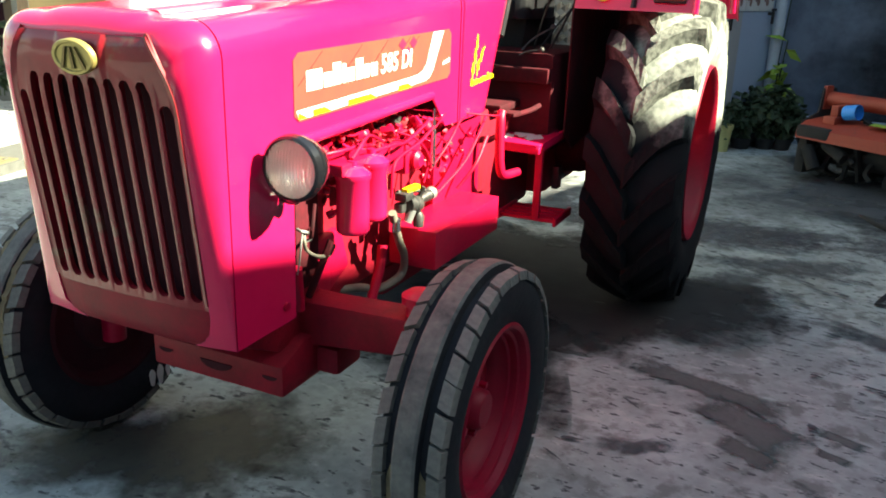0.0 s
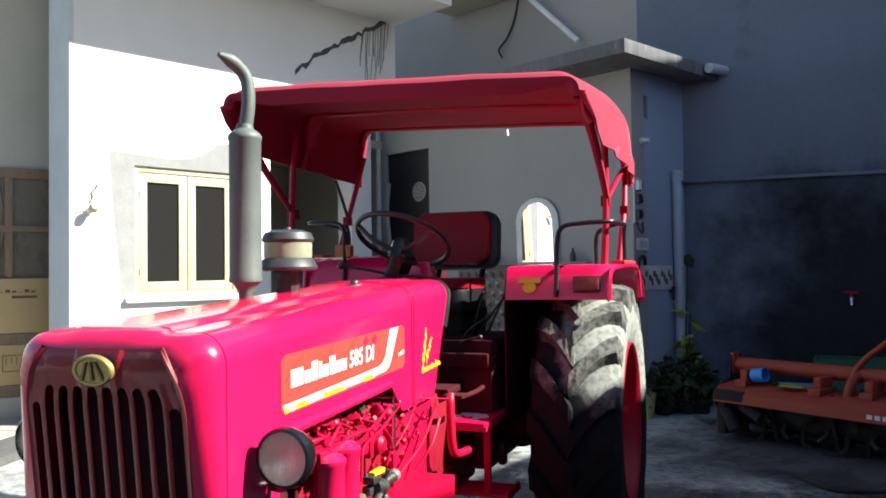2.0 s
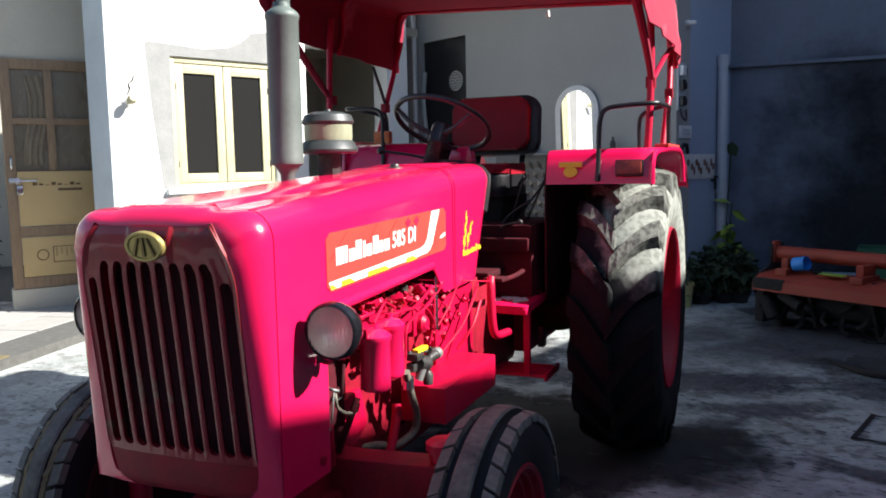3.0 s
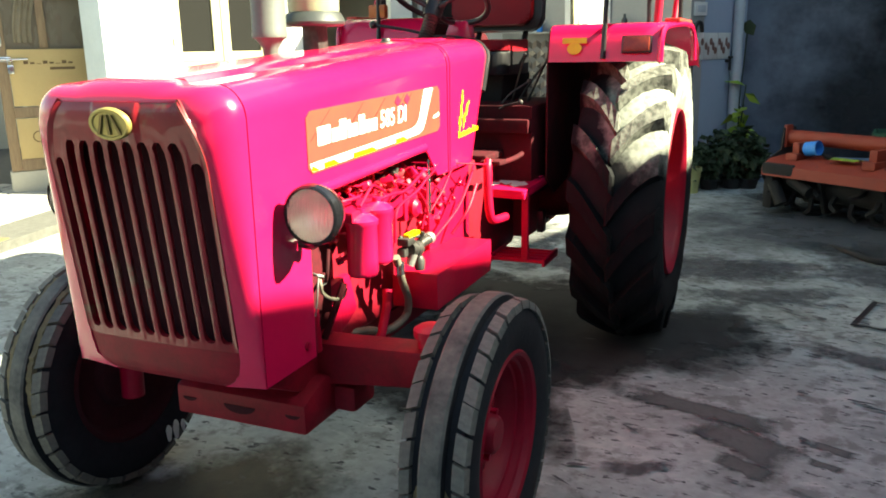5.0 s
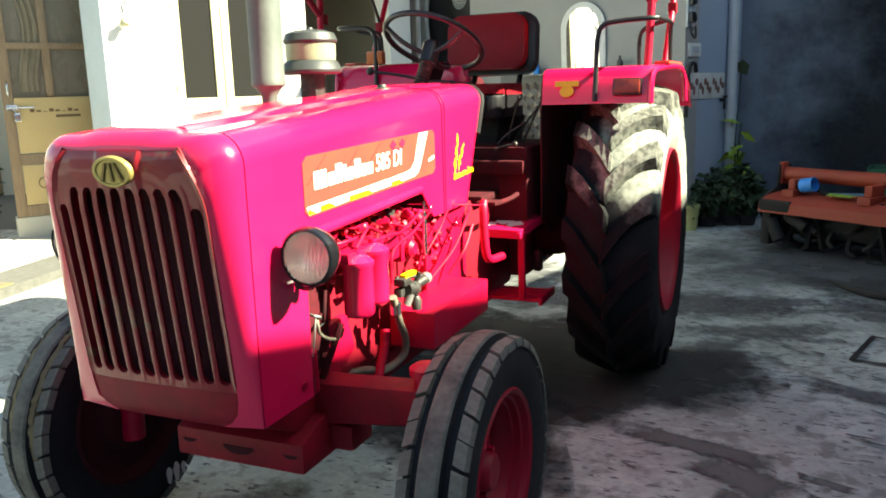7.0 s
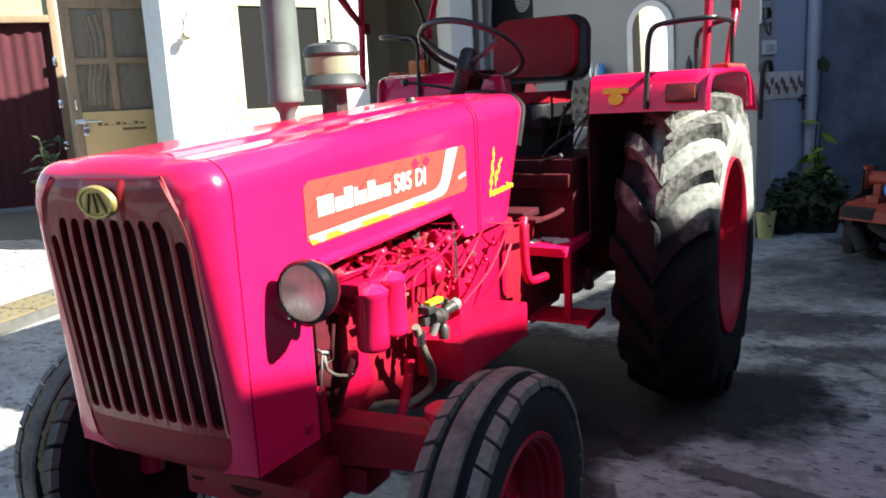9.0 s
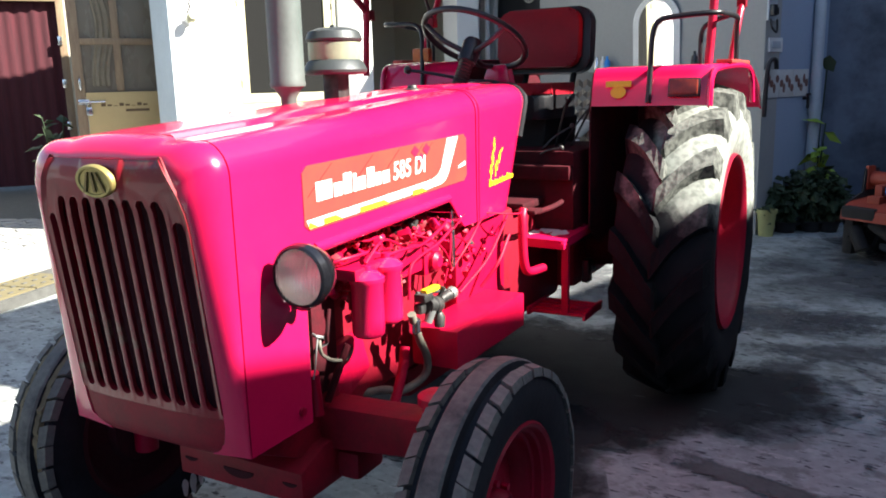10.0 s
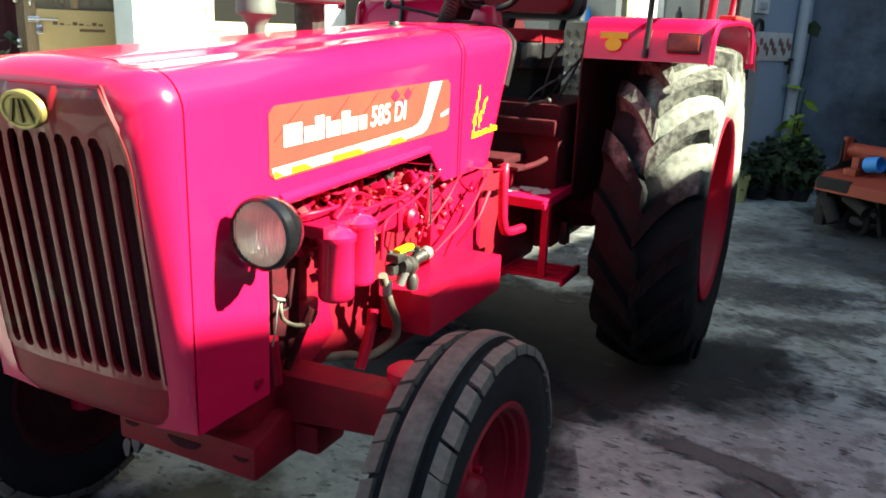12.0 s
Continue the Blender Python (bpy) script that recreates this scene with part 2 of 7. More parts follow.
STAIN_DAPPLE = material("dark stain and painted dapple", (0.05, 0.05, 0.054), 0.75, col2=(0.10, 0.10, 0.105), scale=9, fine=40, bump=0.15)

WALL_DARK = material("near-black film on cement", (0.018, 0.019, 0.023), 0.9, col2=(0.010, 0.011, 0.014), scale=2, fine=25, bump=0.3)
# Near-black ground colour that carries the shade under things.
GROUND_SHADE = material("concrete darkened for shade", (0.014, 0.013, 0.013), 0.8, col2=(0.026, 0.025, 0.025), scale=6, fine=40, bump=0.25)


def ragged(m, scale, cut, soft=0.2, most=1.0):
    """Thins a patch out towards its rim, in broken flecks, so that the surface beneath shows through."""
    nt = m.node_tree
    b = nt.nodes["Principled BSDF"]
    N, L = nt.nodes.new, nt.links.new
    tc, n, at, add, r = N("ShaderNodeTexCoord"), N("ShaderNodeTexNoise"), N("ShaderNodeAttribute"), N("ShaderNodeMath"), N("ShaderNodeMapRange")
    n.inputs["Scale"].default_value, n.inputs["Detail"].default_value, n.inputs["Roughness"].default_value = scale, 8, 0.7
    at.attribute_name = "body"
    add.operation = "MULTIPLY_ADD"
    add.inputs[1].default_value = 0.55
    r.inputs["From Min"].default_value, r.inputs["From Max"].default_value = cut + 0.20, cut + 0.20 + soft
    r.inputs["To Max"].default_value = most
    L(tc.outputs["Object"], n.inputs["Vector"]), L(at.outputs["Fac"], add.inputs[0]), L(n.outputs[0], add.inputs[2])
    L(add.outputs[0], r.inputs["Value"]), L(r.outputs[0], b.inputs["Alpha"])


def film_of(pts, z=0.0, m=None):
    """A flat patch from its outline, its attribute "body" falling from 1 inside to 0 at the rim."""
    bm = bmesh.new()
    lay = bm.verts.layers.float.new("body")
    m = m or Matrix()
    cx, cy = sum(p[0] for p in pts) / len(pts), sum(p[1] for p in pts) / len(pts)
    rings = []
    for k, body in ((1.0, 0.0), (0.72, 0.55), (0.4, 1.0)):
        row = []
        for x, y in pts:
            v = bm.verts.new(m @ Vector((cx + (x - cx) * k, cy + (y - cy) * k, z)))
            v[lay] = body
            row.append(v)
        rings.append(row)
    n = len(pts)
    for p, q in zip(rings, rings[1:]):
        for i in range(n):
            bm.faces.new((p[i], p[(i + 1) % n], q[(i + 1) % n], q[i]))
    bm.faces.new(rings[-1])
    return bm


TAR = material("dark patching", (0.068, 0.072, 0.068), 0.9, col2=(0.125, 0.130, 0.124), scale=7, fine=60, bump=0.2)
FLECK = material("dark fleck", (0.05, 0.05, 0.054), 0.8, col2=(0.08, 0.08, 0.085), scale=20, fine=60, bump=0.2)
ragged(STAIN_DAPPLE, 15.0, 0.44, 0.40, 0.72)
ragged(TAR, 7.0, 0.37, 0.42)
ragged(WALL_DARK, 1.1, 0.36, 0.42)
ragged(GROUND_SHADE, 5.0, 0.27, 0.36)
# Ground tone for the corner where little skylight falls.
CORNER_SHADE = material("concrete darkened for corner shade", (0.05, 0.053, 0.058), 0.7, col2=(0.085, 0.088, 0.092), scale=5, fine=40, bump=0.25)
ragged(CORNER_SHADE, 3.0, 0.40, 0.45, 0.8)
PLASTER_WHITE = material("white lime plaster", (0.78, 0.77, 0.73), 0.85, col2=(0.70, 0.69, 0.65), scale=2, fine=40, bump=0.15, spread=0.7)
PLASTER_EDGE = material("worn white plaster edge", (0.62, 0.66, 0.66), 0.85, col2=(0.50, 0.54, 0.54), scale=2, fine=40, bump=0.25, col3=(0.16, 0.17, 0.18),
                        scale3=4.0, cut3=0.68)
SLAB = material("streaked dark concrete", (0.16, 0.165, 0.17), 0.9, col2=(0.07, 0.075, 0.08), scale=3, fine=30, bump=0.3, stretch=(3, 3, 0.5), col3=(0.30, 0.30, 0.30), scale3=4, cut3=0.62)
MARGIN = material("grey cement margin", (0.27, 0.275, 0.265), 0.9, col2=(0.20, 0.205, 0.20), scale=5, fine=40, bump=0.25)
BEAD = material("pale bead moulding", (0.66, 0.66, 0.63), 0.6, col2=(0.5, 0.5, 0.48), scale=5, fine=40, bump=0.2)
CLAY = material("dried ochre clay", (0.20, 0.155, 0.085), 0.95, col2=(0.11, 0.085, 0.05), scale=14, fine=70, bump=0.8)
DIRT = material("wet brown grime", (0.030, 0.027, 0.021), 0.7, col2=(0.062, 0.056, 0.042), scale=9, fine=50, bump=0.4)
ragged(DIRT, 11.0, 0.36, 0.45, 0.9)
PLASTER_GREY = material("grey plaster", (0.33, 0.33, 0.32), 0.9, col2=(0.25, 0.25, 0.245), scale=0.9, fine=30, bump=0.2, spread=0.7)
PLASTER_BLUE = material("pale blue grey plaster", (0.30, 0.36, 0.46), 0.85, col2=(0.24, 0.29, 0.38), scale=1.2, fine=40, bump=0.15, spread=0.7)
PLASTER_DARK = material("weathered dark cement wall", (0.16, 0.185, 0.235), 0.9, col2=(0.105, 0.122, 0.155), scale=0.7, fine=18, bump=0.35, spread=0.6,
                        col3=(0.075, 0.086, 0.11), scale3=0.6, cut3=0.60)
CEMENT = material("bare dark cement", (0.17, 0.165, 0.165), 0.9, col2=(0.12, 0.118, 0.118), scale=1.2, fine=25, bump=0.3)
PLASTER_BEIGE = material("beige plaster", (0.52, 0.49, 0.40), 0.9, col2=(0.44, 0.41, 0.33), scale=1.5, fine=30, bump=0.15)
CREAM = material("cream painted wood", (0.46, 0.43, 0.28), 0.5, col2=(0.40, 0.37, 0.22), scale=5, fine=50, bump=0.1, col3=(0.36, 0.30, 0.18), scale3=6, cut3=0.72)
CURTAINED = material("glass backed with brown cloth", (0.17, 0.145, 0.105), 0.2, col2=(0.15, 0.125, 0.09), scale=3, fine=30, bump=0.0, stretch=(2, 2, 0.7))
WOOD = material("brown door wood", (0.28, 0.20, 0.115), 0.55, col2=(0.18, 0.11, 0.065), scale=6, fine=60, bump=0.15, stretch=(8, 8, 1))
CARD = material("brown cardboard", (0.52, 0.38, 0.18), 0.8, col2=(0.46, 0.33, 0.15), scale=3, fine=60, bump=0.05)
CARD_DULL = material("dull brown cloth", (0.24, 0.20, 0.14), 0.9, col2=(0.16, 0.13, 0.09), scale=8, fine=90, bump=0.2)
INK = material("printed ink", (0.16, 0.10, 0.05), 0.8, bump=0.0)
MAROON = material("maroon curtain cloth", (0.075, 0.012, 0.018), 0.9, col2=(0.04, 0.008, 0.012), scale=5, fine=80, bump=0.2, stretch=(6, 6, 0.6))
GROUT = material("dark floor grout and mosaic", (0.10, 0.10, 0.092), 0.8, col2=(0.055, 0.055, 0.05), scale=14, fine=60, bump=0.3)
FLOOR_TILE = material("pale terrazzo tile", (0.40, 0.395, 0.37), 0.45, col2=(0.30, 0.295, 0.275), scale=6, fine=70, bump=0.05, per_piece=0.08)
STRIP_TILE = material("ochre step tile", (0.151, 0.126, 0.061), 0.7, col2=(0.12, 0.10, 0.05), scale=8, fine=90, bump=0.2, per_piece=0.06)
BLUE = material("blue plastic", (0.03, 0.27, 0.75), 0.4, bump=0.05)
ORANGE = material("orange implement paint", (0.30, 0.035, 0.012), 0.55, col2=(0.24, 0.030, 0.014), scale=6, fine=50, bump=0.2, col3=(0.12, 0.05, 0.03), scale3=4, cut3=0.62)
IRON = material("rusty dark iron", (0.020, 0.017, 0.016), 0.8, col2=(0.010, 0.009, 0.009), scale=10, fine=60, bump=0.4)
LEAF = material("dark leaf", (0.026, 0.048, 0.014), 0.6, col2=(0.014, 0.026, 0.009), scale=10, bump=0.1)
LEAF_PALE = material("lime leaf", (0.30, 0.42, 0.04), 0.55, col2=(0.20, 0.30, 0.03), scale=10, bump=0.1)
POT = material("yellowed pot plastic", (0.42, 0.40, 0.16), 0.6, scale=8, bump=0.1)
PLASTIC_WHITE = material("white plastic", (0.74, 0.74, 0.72), 0.4, bump=0.03)
PVC = material("grey pvc pipe", (0.46, 0.50, 0.54), 0.4, scale=3, bump=0.05)
HOSE = material("old hose rubber", (0.20, 0.18, 0.14), 0.6, col2=(0.10, 0.09, 0.07), scale=20, bump=0.2)
DARK_METAL = material("greasy machine metal", (0.10, 0.095, 0.09), 0.4, 0.6, col2=(0.03, 0.03, 0.03), scale=25, bump=0.3)
TILE_WHITE = material("white glazed tile", (0.62, 0.61, 0.58), 0.5, bump=0.03, per_piece=0.05)
TILE_GREY = material("grey glazed tile", (0.17, 0.165, 0.16), 0.6, bump=0.03)
TILE_BLACK = material("dark brown glazed tile", (0.055, 0.045, 0.040), 0.6, bump=0.03)
TILE_BROWN = material("brown glazed tile", (0.17, 0.135, 0.11), 0.6, bump=0.03)
TILE_CREAM = material("cream glazed tile", (0.36, 0.32, 0.26), 0.55, bump=0.03)
TILE_RUST = material("brown printed fruit motif", (0.20, 0.09, 0.07), 0.3, bump=0.0)


VINYL_RED.node_tree.nodes["Principled BSDF"].inputs["Specular IOR Level"].default_value = 0.25


# ---- mesh tools ----
def link(name, bm, mats, parent=None, label="", smooth=40):
    """One mesh object out of a bmesh, smooth but for edges sharper than the given angle."""
    bmesh.ops.recalc_face_normals(bm, faces=bm.faces)
    for e in bm.edges:
        e.smooth = len(e.link_faces) == 2 and e.calc_face_angle(0) < radians(smooth)
    for f in bm.faces:
        f.smooth = True
    me = bpy.data.meshes.new(name)
    bm.to_mesh(me)
    bm.free()
    for m in mats if isinstance(mats, (list, tuple)) else (mats,):
        me.materials.append(m)
    ob = new(name, me)
    if parent:
        ob.parent = parent
    if label:
        ob["label"] = label
    return ob


def part(name, bm, mat, parent, label="", smooth=40):
    return link(name, bm, mat, parent, label, smooth)


def thing(name, label, category, group="", kind="", m=None):
    ob = new(name)
    ob.empty_display_size = 0.1
    if m:
        ob.matrix_world = m
    return tagged(ob, label, category, group, kind)


def box(bm, lo, hi, m=None, bevel=0.0, segs=2, mat=0):
    lo, hi = Vector(lo), Vector(hi)
    c = Matrix.Translation((lo + hi) / 2) @ Matrix.Diagonal((*(hi - lo), 1))
    r = bmesh.ops.create_cube(bm, size=1, matrix=(m or Matrix()) @ c)
    fs = list({f for v in r["verts"] for f in v.link_faces})
    if bevel:
        r = bmesh.ops.bevel(bm, geom=list({e for f in fs for e in f.edges}), offset=bevel, segments=segs, profile=0.6, affect="EDGES")
        fs = list({f for v in r["verts"] for f in v.link_faces} | set(r["faces"]))
    for f in fs:
        if f.is_valid:
            f.material_index = mat
    return bm


def frame_of(a, b, up=(0, 0, 1)):
    """A matrix whose z runs from a to b."""
    d = Vector(b) - Vector(a)
    return Matrix.Translation(a) @ d.to_track_quat("Z", "Y").to_matrix().to_4x4()


def rod(bm, a, b, r, r2=None, n=12, mat=0):
    """A closed round bar from a to b."""
    m, L = frame_of(a, b), (Vector(b) - Vector(a)).length
    r2 = r if r2 is None else r2
    rings = []
    for z, q in ((0, r), (L, r2)):
        rings.append([bm.verts.new(m @ Vector((q * math.cos(t), q * math.sin(t), z))) for t in (2 * math.pi * i / n for i in range(n))])
    fs = [bm.faces.new((rings[0][i], rings[0][(i + 1) % n], rings[1][(i + 1) % n], rings[1][i])) for i in range(n)]
    fs += [bm.faces.new(rings[0][::-1]), bm.faces.new(rings[1])]
    for f in fs:
        f.material_index = mat
    return bm


def smooth_path(pts, k=6):
    """Points along a rounded line through pts."""
    P = [Vector(p) for p in pts]
    P = [P[0] * 2 - P[1]] + P + [P[-1] * 2 - P[-2]]
    out = []
    for i in range(1, len(P) - 2):
        p0, p1, p2, p3 = P[i - 1:i + 3]
        for j in range(k):
            t = j / k
            out.append(0.5 * ((2 * p1) + (p2 - p0) * t + (2 * p0 - 5 * p1 + 4 * p2 - p3) * t * t + (3 * p1 - p0 - 3 * p2 + p3) * t ** 3))
    return out + [P[-2]]


def tube(bm, pts, r, n=10, k=6, mat=0, closed=False):
    """A round bar along a bent line."""
    path = smooth_path(pts, k) if k > 1 else [Vector(p) for p in pts]
    rings, prev = [], None
    for i, p in enumerate(path):
        d = (path[min(i + 1, len(path) - 1)] - path[max(i - 1, 0)]).normalized()
        if prev is None:
            x = d.orthogonal().normalized()
        else:
            x = (prev - d * prev.dot(d)).normalized()
        prev = x
        y = d.cross(x)
        q = r(i / (len(path) - 1)) if callable(r) else r
        rings.append([bm.verts.new(p + x * q * math.cos(t) + y * q * math.sin(t)) for t in (2 * math.pi * j / n for j in range(n))])
    fs = []
    for a, b in zip(rings, rings[1:]):
        fs += [bm.faces.new((a[j], a[(j + 1) % n], b[(j + 1) % n], b[j])) for j in range(n)]
    fs += [bm.faces.new(rings[0][::-1]), bm.faces.new(rings[-1])]
    for f in fs:
        f.material_index = mat
    return bm


def lathe(bm, profile, m=None, n=48, mat=0, closed=False):
    """Turns (radius, height) points about the z axis of m."""
    m = m or Matrix()
    rings = []
    for r, z in profile:
        if r < 1e-6:
            rings.append([bm.verts.new(m @ Vector((0, 0, z)))])
        else:
            rings.append([bm.verts.new(m @ Vector((r * math.cos(t), r * math.sin(t), z))) for t in (2 * math.pi * j / n for j in range(n))])
    pairs = list(zip(rings, rings[1:])) + ([(rings[-1], rings[0])] if closed else [])
    for a, b in pairs:
        for j in range(n):
            q = [a[j % len(a)], a[(j + 1) % len(a)], b[(j + 1) % len(b)], b[j % len(b)]]
            q = list(dict.fromkeys(q))
            if len(q) > 2:
                bm.faces.new(q).material_index = mat
    return bm


def prism(bm, poly, depth, m=None, bevel=0.0, mat=0):
    """A polygon in the xy plane of m, raised by depth along its z."""
    m = m or Matrix()
    a = [bm.verts.new(m @ Vector((x, y, 0))) for x, y in poly]
    b = [bm.verts.new(m @ Vector((x, y, depth))) for x, y in poly]
    n = len(poly)
    fs = [bm.faces.new(a[::-1]), bm.faces.new(b)] + [bm.faces.new((a[i], a[(i + 1) % n], b[(i + 1) % n], b[i])) for i in range(n)]
    if bevel:
        r = bmesh.ops.bevel(bm, geom=list({e for f in fs for e in f.edges}), offset=bevel, segments=2, profile=0.6, affect="EDGES")
        fs = [f for f in fs if f.is_valid] + r["faces"]
    for f in fs:
        f.material_index = mat
    return bm


def rounded(w, h, r, n=5):
    """A rounded rectangle about the origin, as points."""
    out = []
    for cx, cy, a0 in ((w / 2 - r, h / 2 - r, 0), (-w / 2 + r, h / 2 - r, 90), (-w / 2 + r, -h / 2 + r, 180), (w / 2 - r, -h / 2 + r, 270)):
        out += [(cx + r * math.cos(radians(a0 + 90 * i / n)), cy + r * math.sin(radians(a0 + 90 * i / n))) for i in range(n + 1)]
    return out


def loft(bm, sections, close=False, mat=0):
    """Joins open rows of points into one sheet."""
    rows = [[bm.verts.new(p) for p in s] for s in sections]
    for a, b in zip(rows, rows[1:]):
        for i in range(len(a) - 1 + (1 if close else 0)):
            j = (i + 1) % len(a)
            bm.faces.new((a[i], a[j], b[j], b[i])).material_index = mat
    return bm


def thicken(ob, t, offset=-1):
    md = ob.modifiers.new("thickness", "SOLIDIFY")
    md.thickness, md.offset = t, offset
    return ob


# ---- the yard and the buildings round it ----
def wall(name, m, L, H, th, mat, holes=(), label="", z0=0.0):
    """A wall along x of m, its face at y = 0 and its body behind; holes (x0, x1, z0, z1) go through it."""
    bm = bmesh.new()
    xs = sorted({0.0, L, *[h[0] for h in holes], *[h[1] for h in holes]})
    for a, b in zip(xs, xs[1:]):
        cuts = sorted((h[2], h[3]) for h in holes if h[0] < b - 1e-6 and h[1] > a + 1e-6)
        z = z0
        for c0, c1 in cuts + [(H, H)]:
            if c0 - z > 1e-4:
                box(bm, (a, 0, z), (b, th, c0))
            z = c1
    bmesh.ops.remove_doubles(bm, verts=bm.verts, dist=1e-5)
    ob = link(name, bm, mat)
    ob.matrix_world = m
    return tagged(ob, label, "wall", kind="structure")


HOUSE = pose(-4.27, 3.75, 0, rz=65)          # along the sunlit window wall
ROOM = pose(-2.588, 7.357, 0, rz=-25)        # along the shaded wall with the mirror
SIDE = pose(0.47, 5.93, 0, rz=65)            # along the short blue wall with the tile band

# ground
bm = bmesh.new()
bmesh.ops.create_grid(bm, x_segments=40, y_segments=40, size=30, matrix=Matrix.Translation((0, 2, 0)))
tagged(link("ground", bm, CONCRETE), "stained grey concrete yard with worn patches", "ground", kind="structure")

# raised floor before the house
bm = bmesh.new()
prism(bm, [(-2.32, -4.0), (-14, -4.0), (-14, 9.5), (-4.9, 6.5), (-4.10, 3.74)], 0.072)
tagged(link("veranda_floor", bm, GROUT), "low raised tiled floor before the house", "floor", kind="structure")

wall("wall_house", HOUSE, 3.98, 6.5, 0.26, PLASTER_WHITE, [(0.60, 1.72, 1.22, 2.48), (2.12, 3.25, 0.0, 2.72), (3.56, 3.98, 0.0, 3.30)], "sunlit white plastered house wall with a window")
bm = bmesh.new()
box(bm, (-0.004, -0.004, 0), (0.0, 0.50, 6.5))
box(bm, (0.0, 0.262, 0), (0.12, 0.50, 6.5))
box(bm, (-0.004, -0.003, 0), (0.035, -0.0, 6.5))
o = link("wall_edge", bm, PLASTER_EDGE)
o.matrix_world = HOUSE
tagged(o, "worn plaster end of the house wall", "wall", kind="structure")
# unseen eave added to cast the window wall's shade line, white for bounce light
bm = bmesh.new()
box(bm, (-1.5, -1.0, 4.55), (3.98, 0.0, 4.67))
o = link("eave", bm, PLASTER_WHITE)
o.matrix_world = HOUSE
tagged(o, "unseen white eave, added to shade the house wall's top", "eave", kind="structure")
# dark space behind the house wall
bm = bmesh.new()
box(bm, (0.0, 2.6, 0), (4.2, 2.75, 4.5))
box(bm, (1.0, 0.27, 0), (1.1, 2.6, 3.0))
box(bm, (4.1, 0.27, 0), (4.2, 2.6, 3.0))
o = link("wall_inner", bm, PLASTER_BEIGE)
o.matrix_world = HOUSE
tagged(o, "dim inner wall of the house", "wall", kind="structure")
bm = bmesh.new()
box(bm, (1.0, 0.27, 3.0), (4.2, 2.6, 3.1))
o = link("ceiling", bm, PLASTER_BEIGE)
o.matrix_world = HOUSE
tagged(o, "plain room ceiling", "ceiling", kind="structure")

wall("wall_room", ROOM @ pose(-0.75, 0, 0), 4.125, 3.36, 0.23, PLASTER_GREY, [(0.53, 1.33, 0.0, 2.92)], "shaded grey plaster wall with a dark doorway")
wall("wall_side", SIDE @ pose(0.004, 0, 0), 1.22, 3.36, 0.23, PLASTER_BLUE, [(0.085, 0.30, 2.9, 3.13)], "blue grey plaster side wall with a small vent")
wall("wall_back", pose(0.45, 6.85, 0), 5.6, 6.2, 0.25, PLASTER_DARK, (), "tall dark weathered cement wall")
wall("wall_upper", ROOM @ pose(-3.0, 1.4, 0), 6.3, 7.5, 0.25, PLASTER_GREY, (), "dark grey upper storey wall behind the slab")
# roof slab over the room, with its overhang
bm = bmesh.new()
prism(bm, [(0.49, 5.33), (1.27, 6.84), (0.2, 7.6), (-2.2, 7.9), (-2.3, 6.72)], 0.13, Matrix.Translation((0, 0, 3.36)), bevel=0.008)
tagged(link("roof_slab", bm, SLAB), "thin concrete roof slab with streaked edge", "roof", kind="structure")
# unseen walls beside and behind the yard, to block sun and limit bounce
wall("wall_right", pose(4.1, 0.56, 0, rz=76.5) @ pose(-8, -0.25, 0), 10.9, 3.94, 0.25, PLASTER_DARK, (), "unseen boundary wall that shades the yard")
# Added higher lengths, their heights set by where the sun should reach.
wall("wall_stepped", pose(4.1, 0.56, 0, rz=76.5) @ pose(2.9, -0.25, 0), 2.5, 4.45, 0.25, PLASTER_DARK, (), "unseen higher wall length, added to shade the ground")
wall("wall_tall", pose(4.1, 0.56, 0, rz=76.5) @ pose(5.4, -0.25, 0), 2.4, 7.4, 0.25, PLASTER_DARK, (), "unseen tall wall, added to shade the room walls")
wall("wall_behind", pose(-13, -8, 0), 16.0, 3.2, 0.25, CEMENT, (), "unseen plain wall closing the yard")
# porch wall with the panelled door, and the inner doorway with the curtain
DOORWALL = pose(-5.4, 3.65, 0, rz=55)
wall("wall_porch", DOORWALL @ pose(-0.05, 0.0, 0), 2.4, 6.0, 0.2, PLASTER_BEIGE, [(0.0, 0.95, 0.0, 2.48)], "beige porch wall over a panelled door")
INNER = pose(-9.39, 5.65, 0, rz=52)
wall("wall_inner", INNER @ pose(-3.5, 0, 0), 8.5, 4.5, 0.2, PLASTER_BEIGE, [(2.8, 4.22, 0.0, 3.35)], "beige inner porch wall with a doorway")


# ---- the tractor ----
tractor = thing("tractor", "glossy red farm tractor with canopy, parked on concrete", "tractor")


# bonnet: cross-sections from the nose back
def hood_w(y):
    return 0.278 - 0.040 * (y + 0.2) / 0.94 if y > -0.2 else 0.278 + 0.004 * (-0.2 - y)


def hood_top(y):
    return 1.285 + 0.082 * (y + 0.46) / 1.24


def hood_low(y):
    if y < -0.193:
        return 0.606
    if y < 0.585:
        return 1.006 + 0.022 * (y + 0.16) / 0.74
    return max(0.93, 1.028 - 0.098 * (y - 0.585) / 0.10)


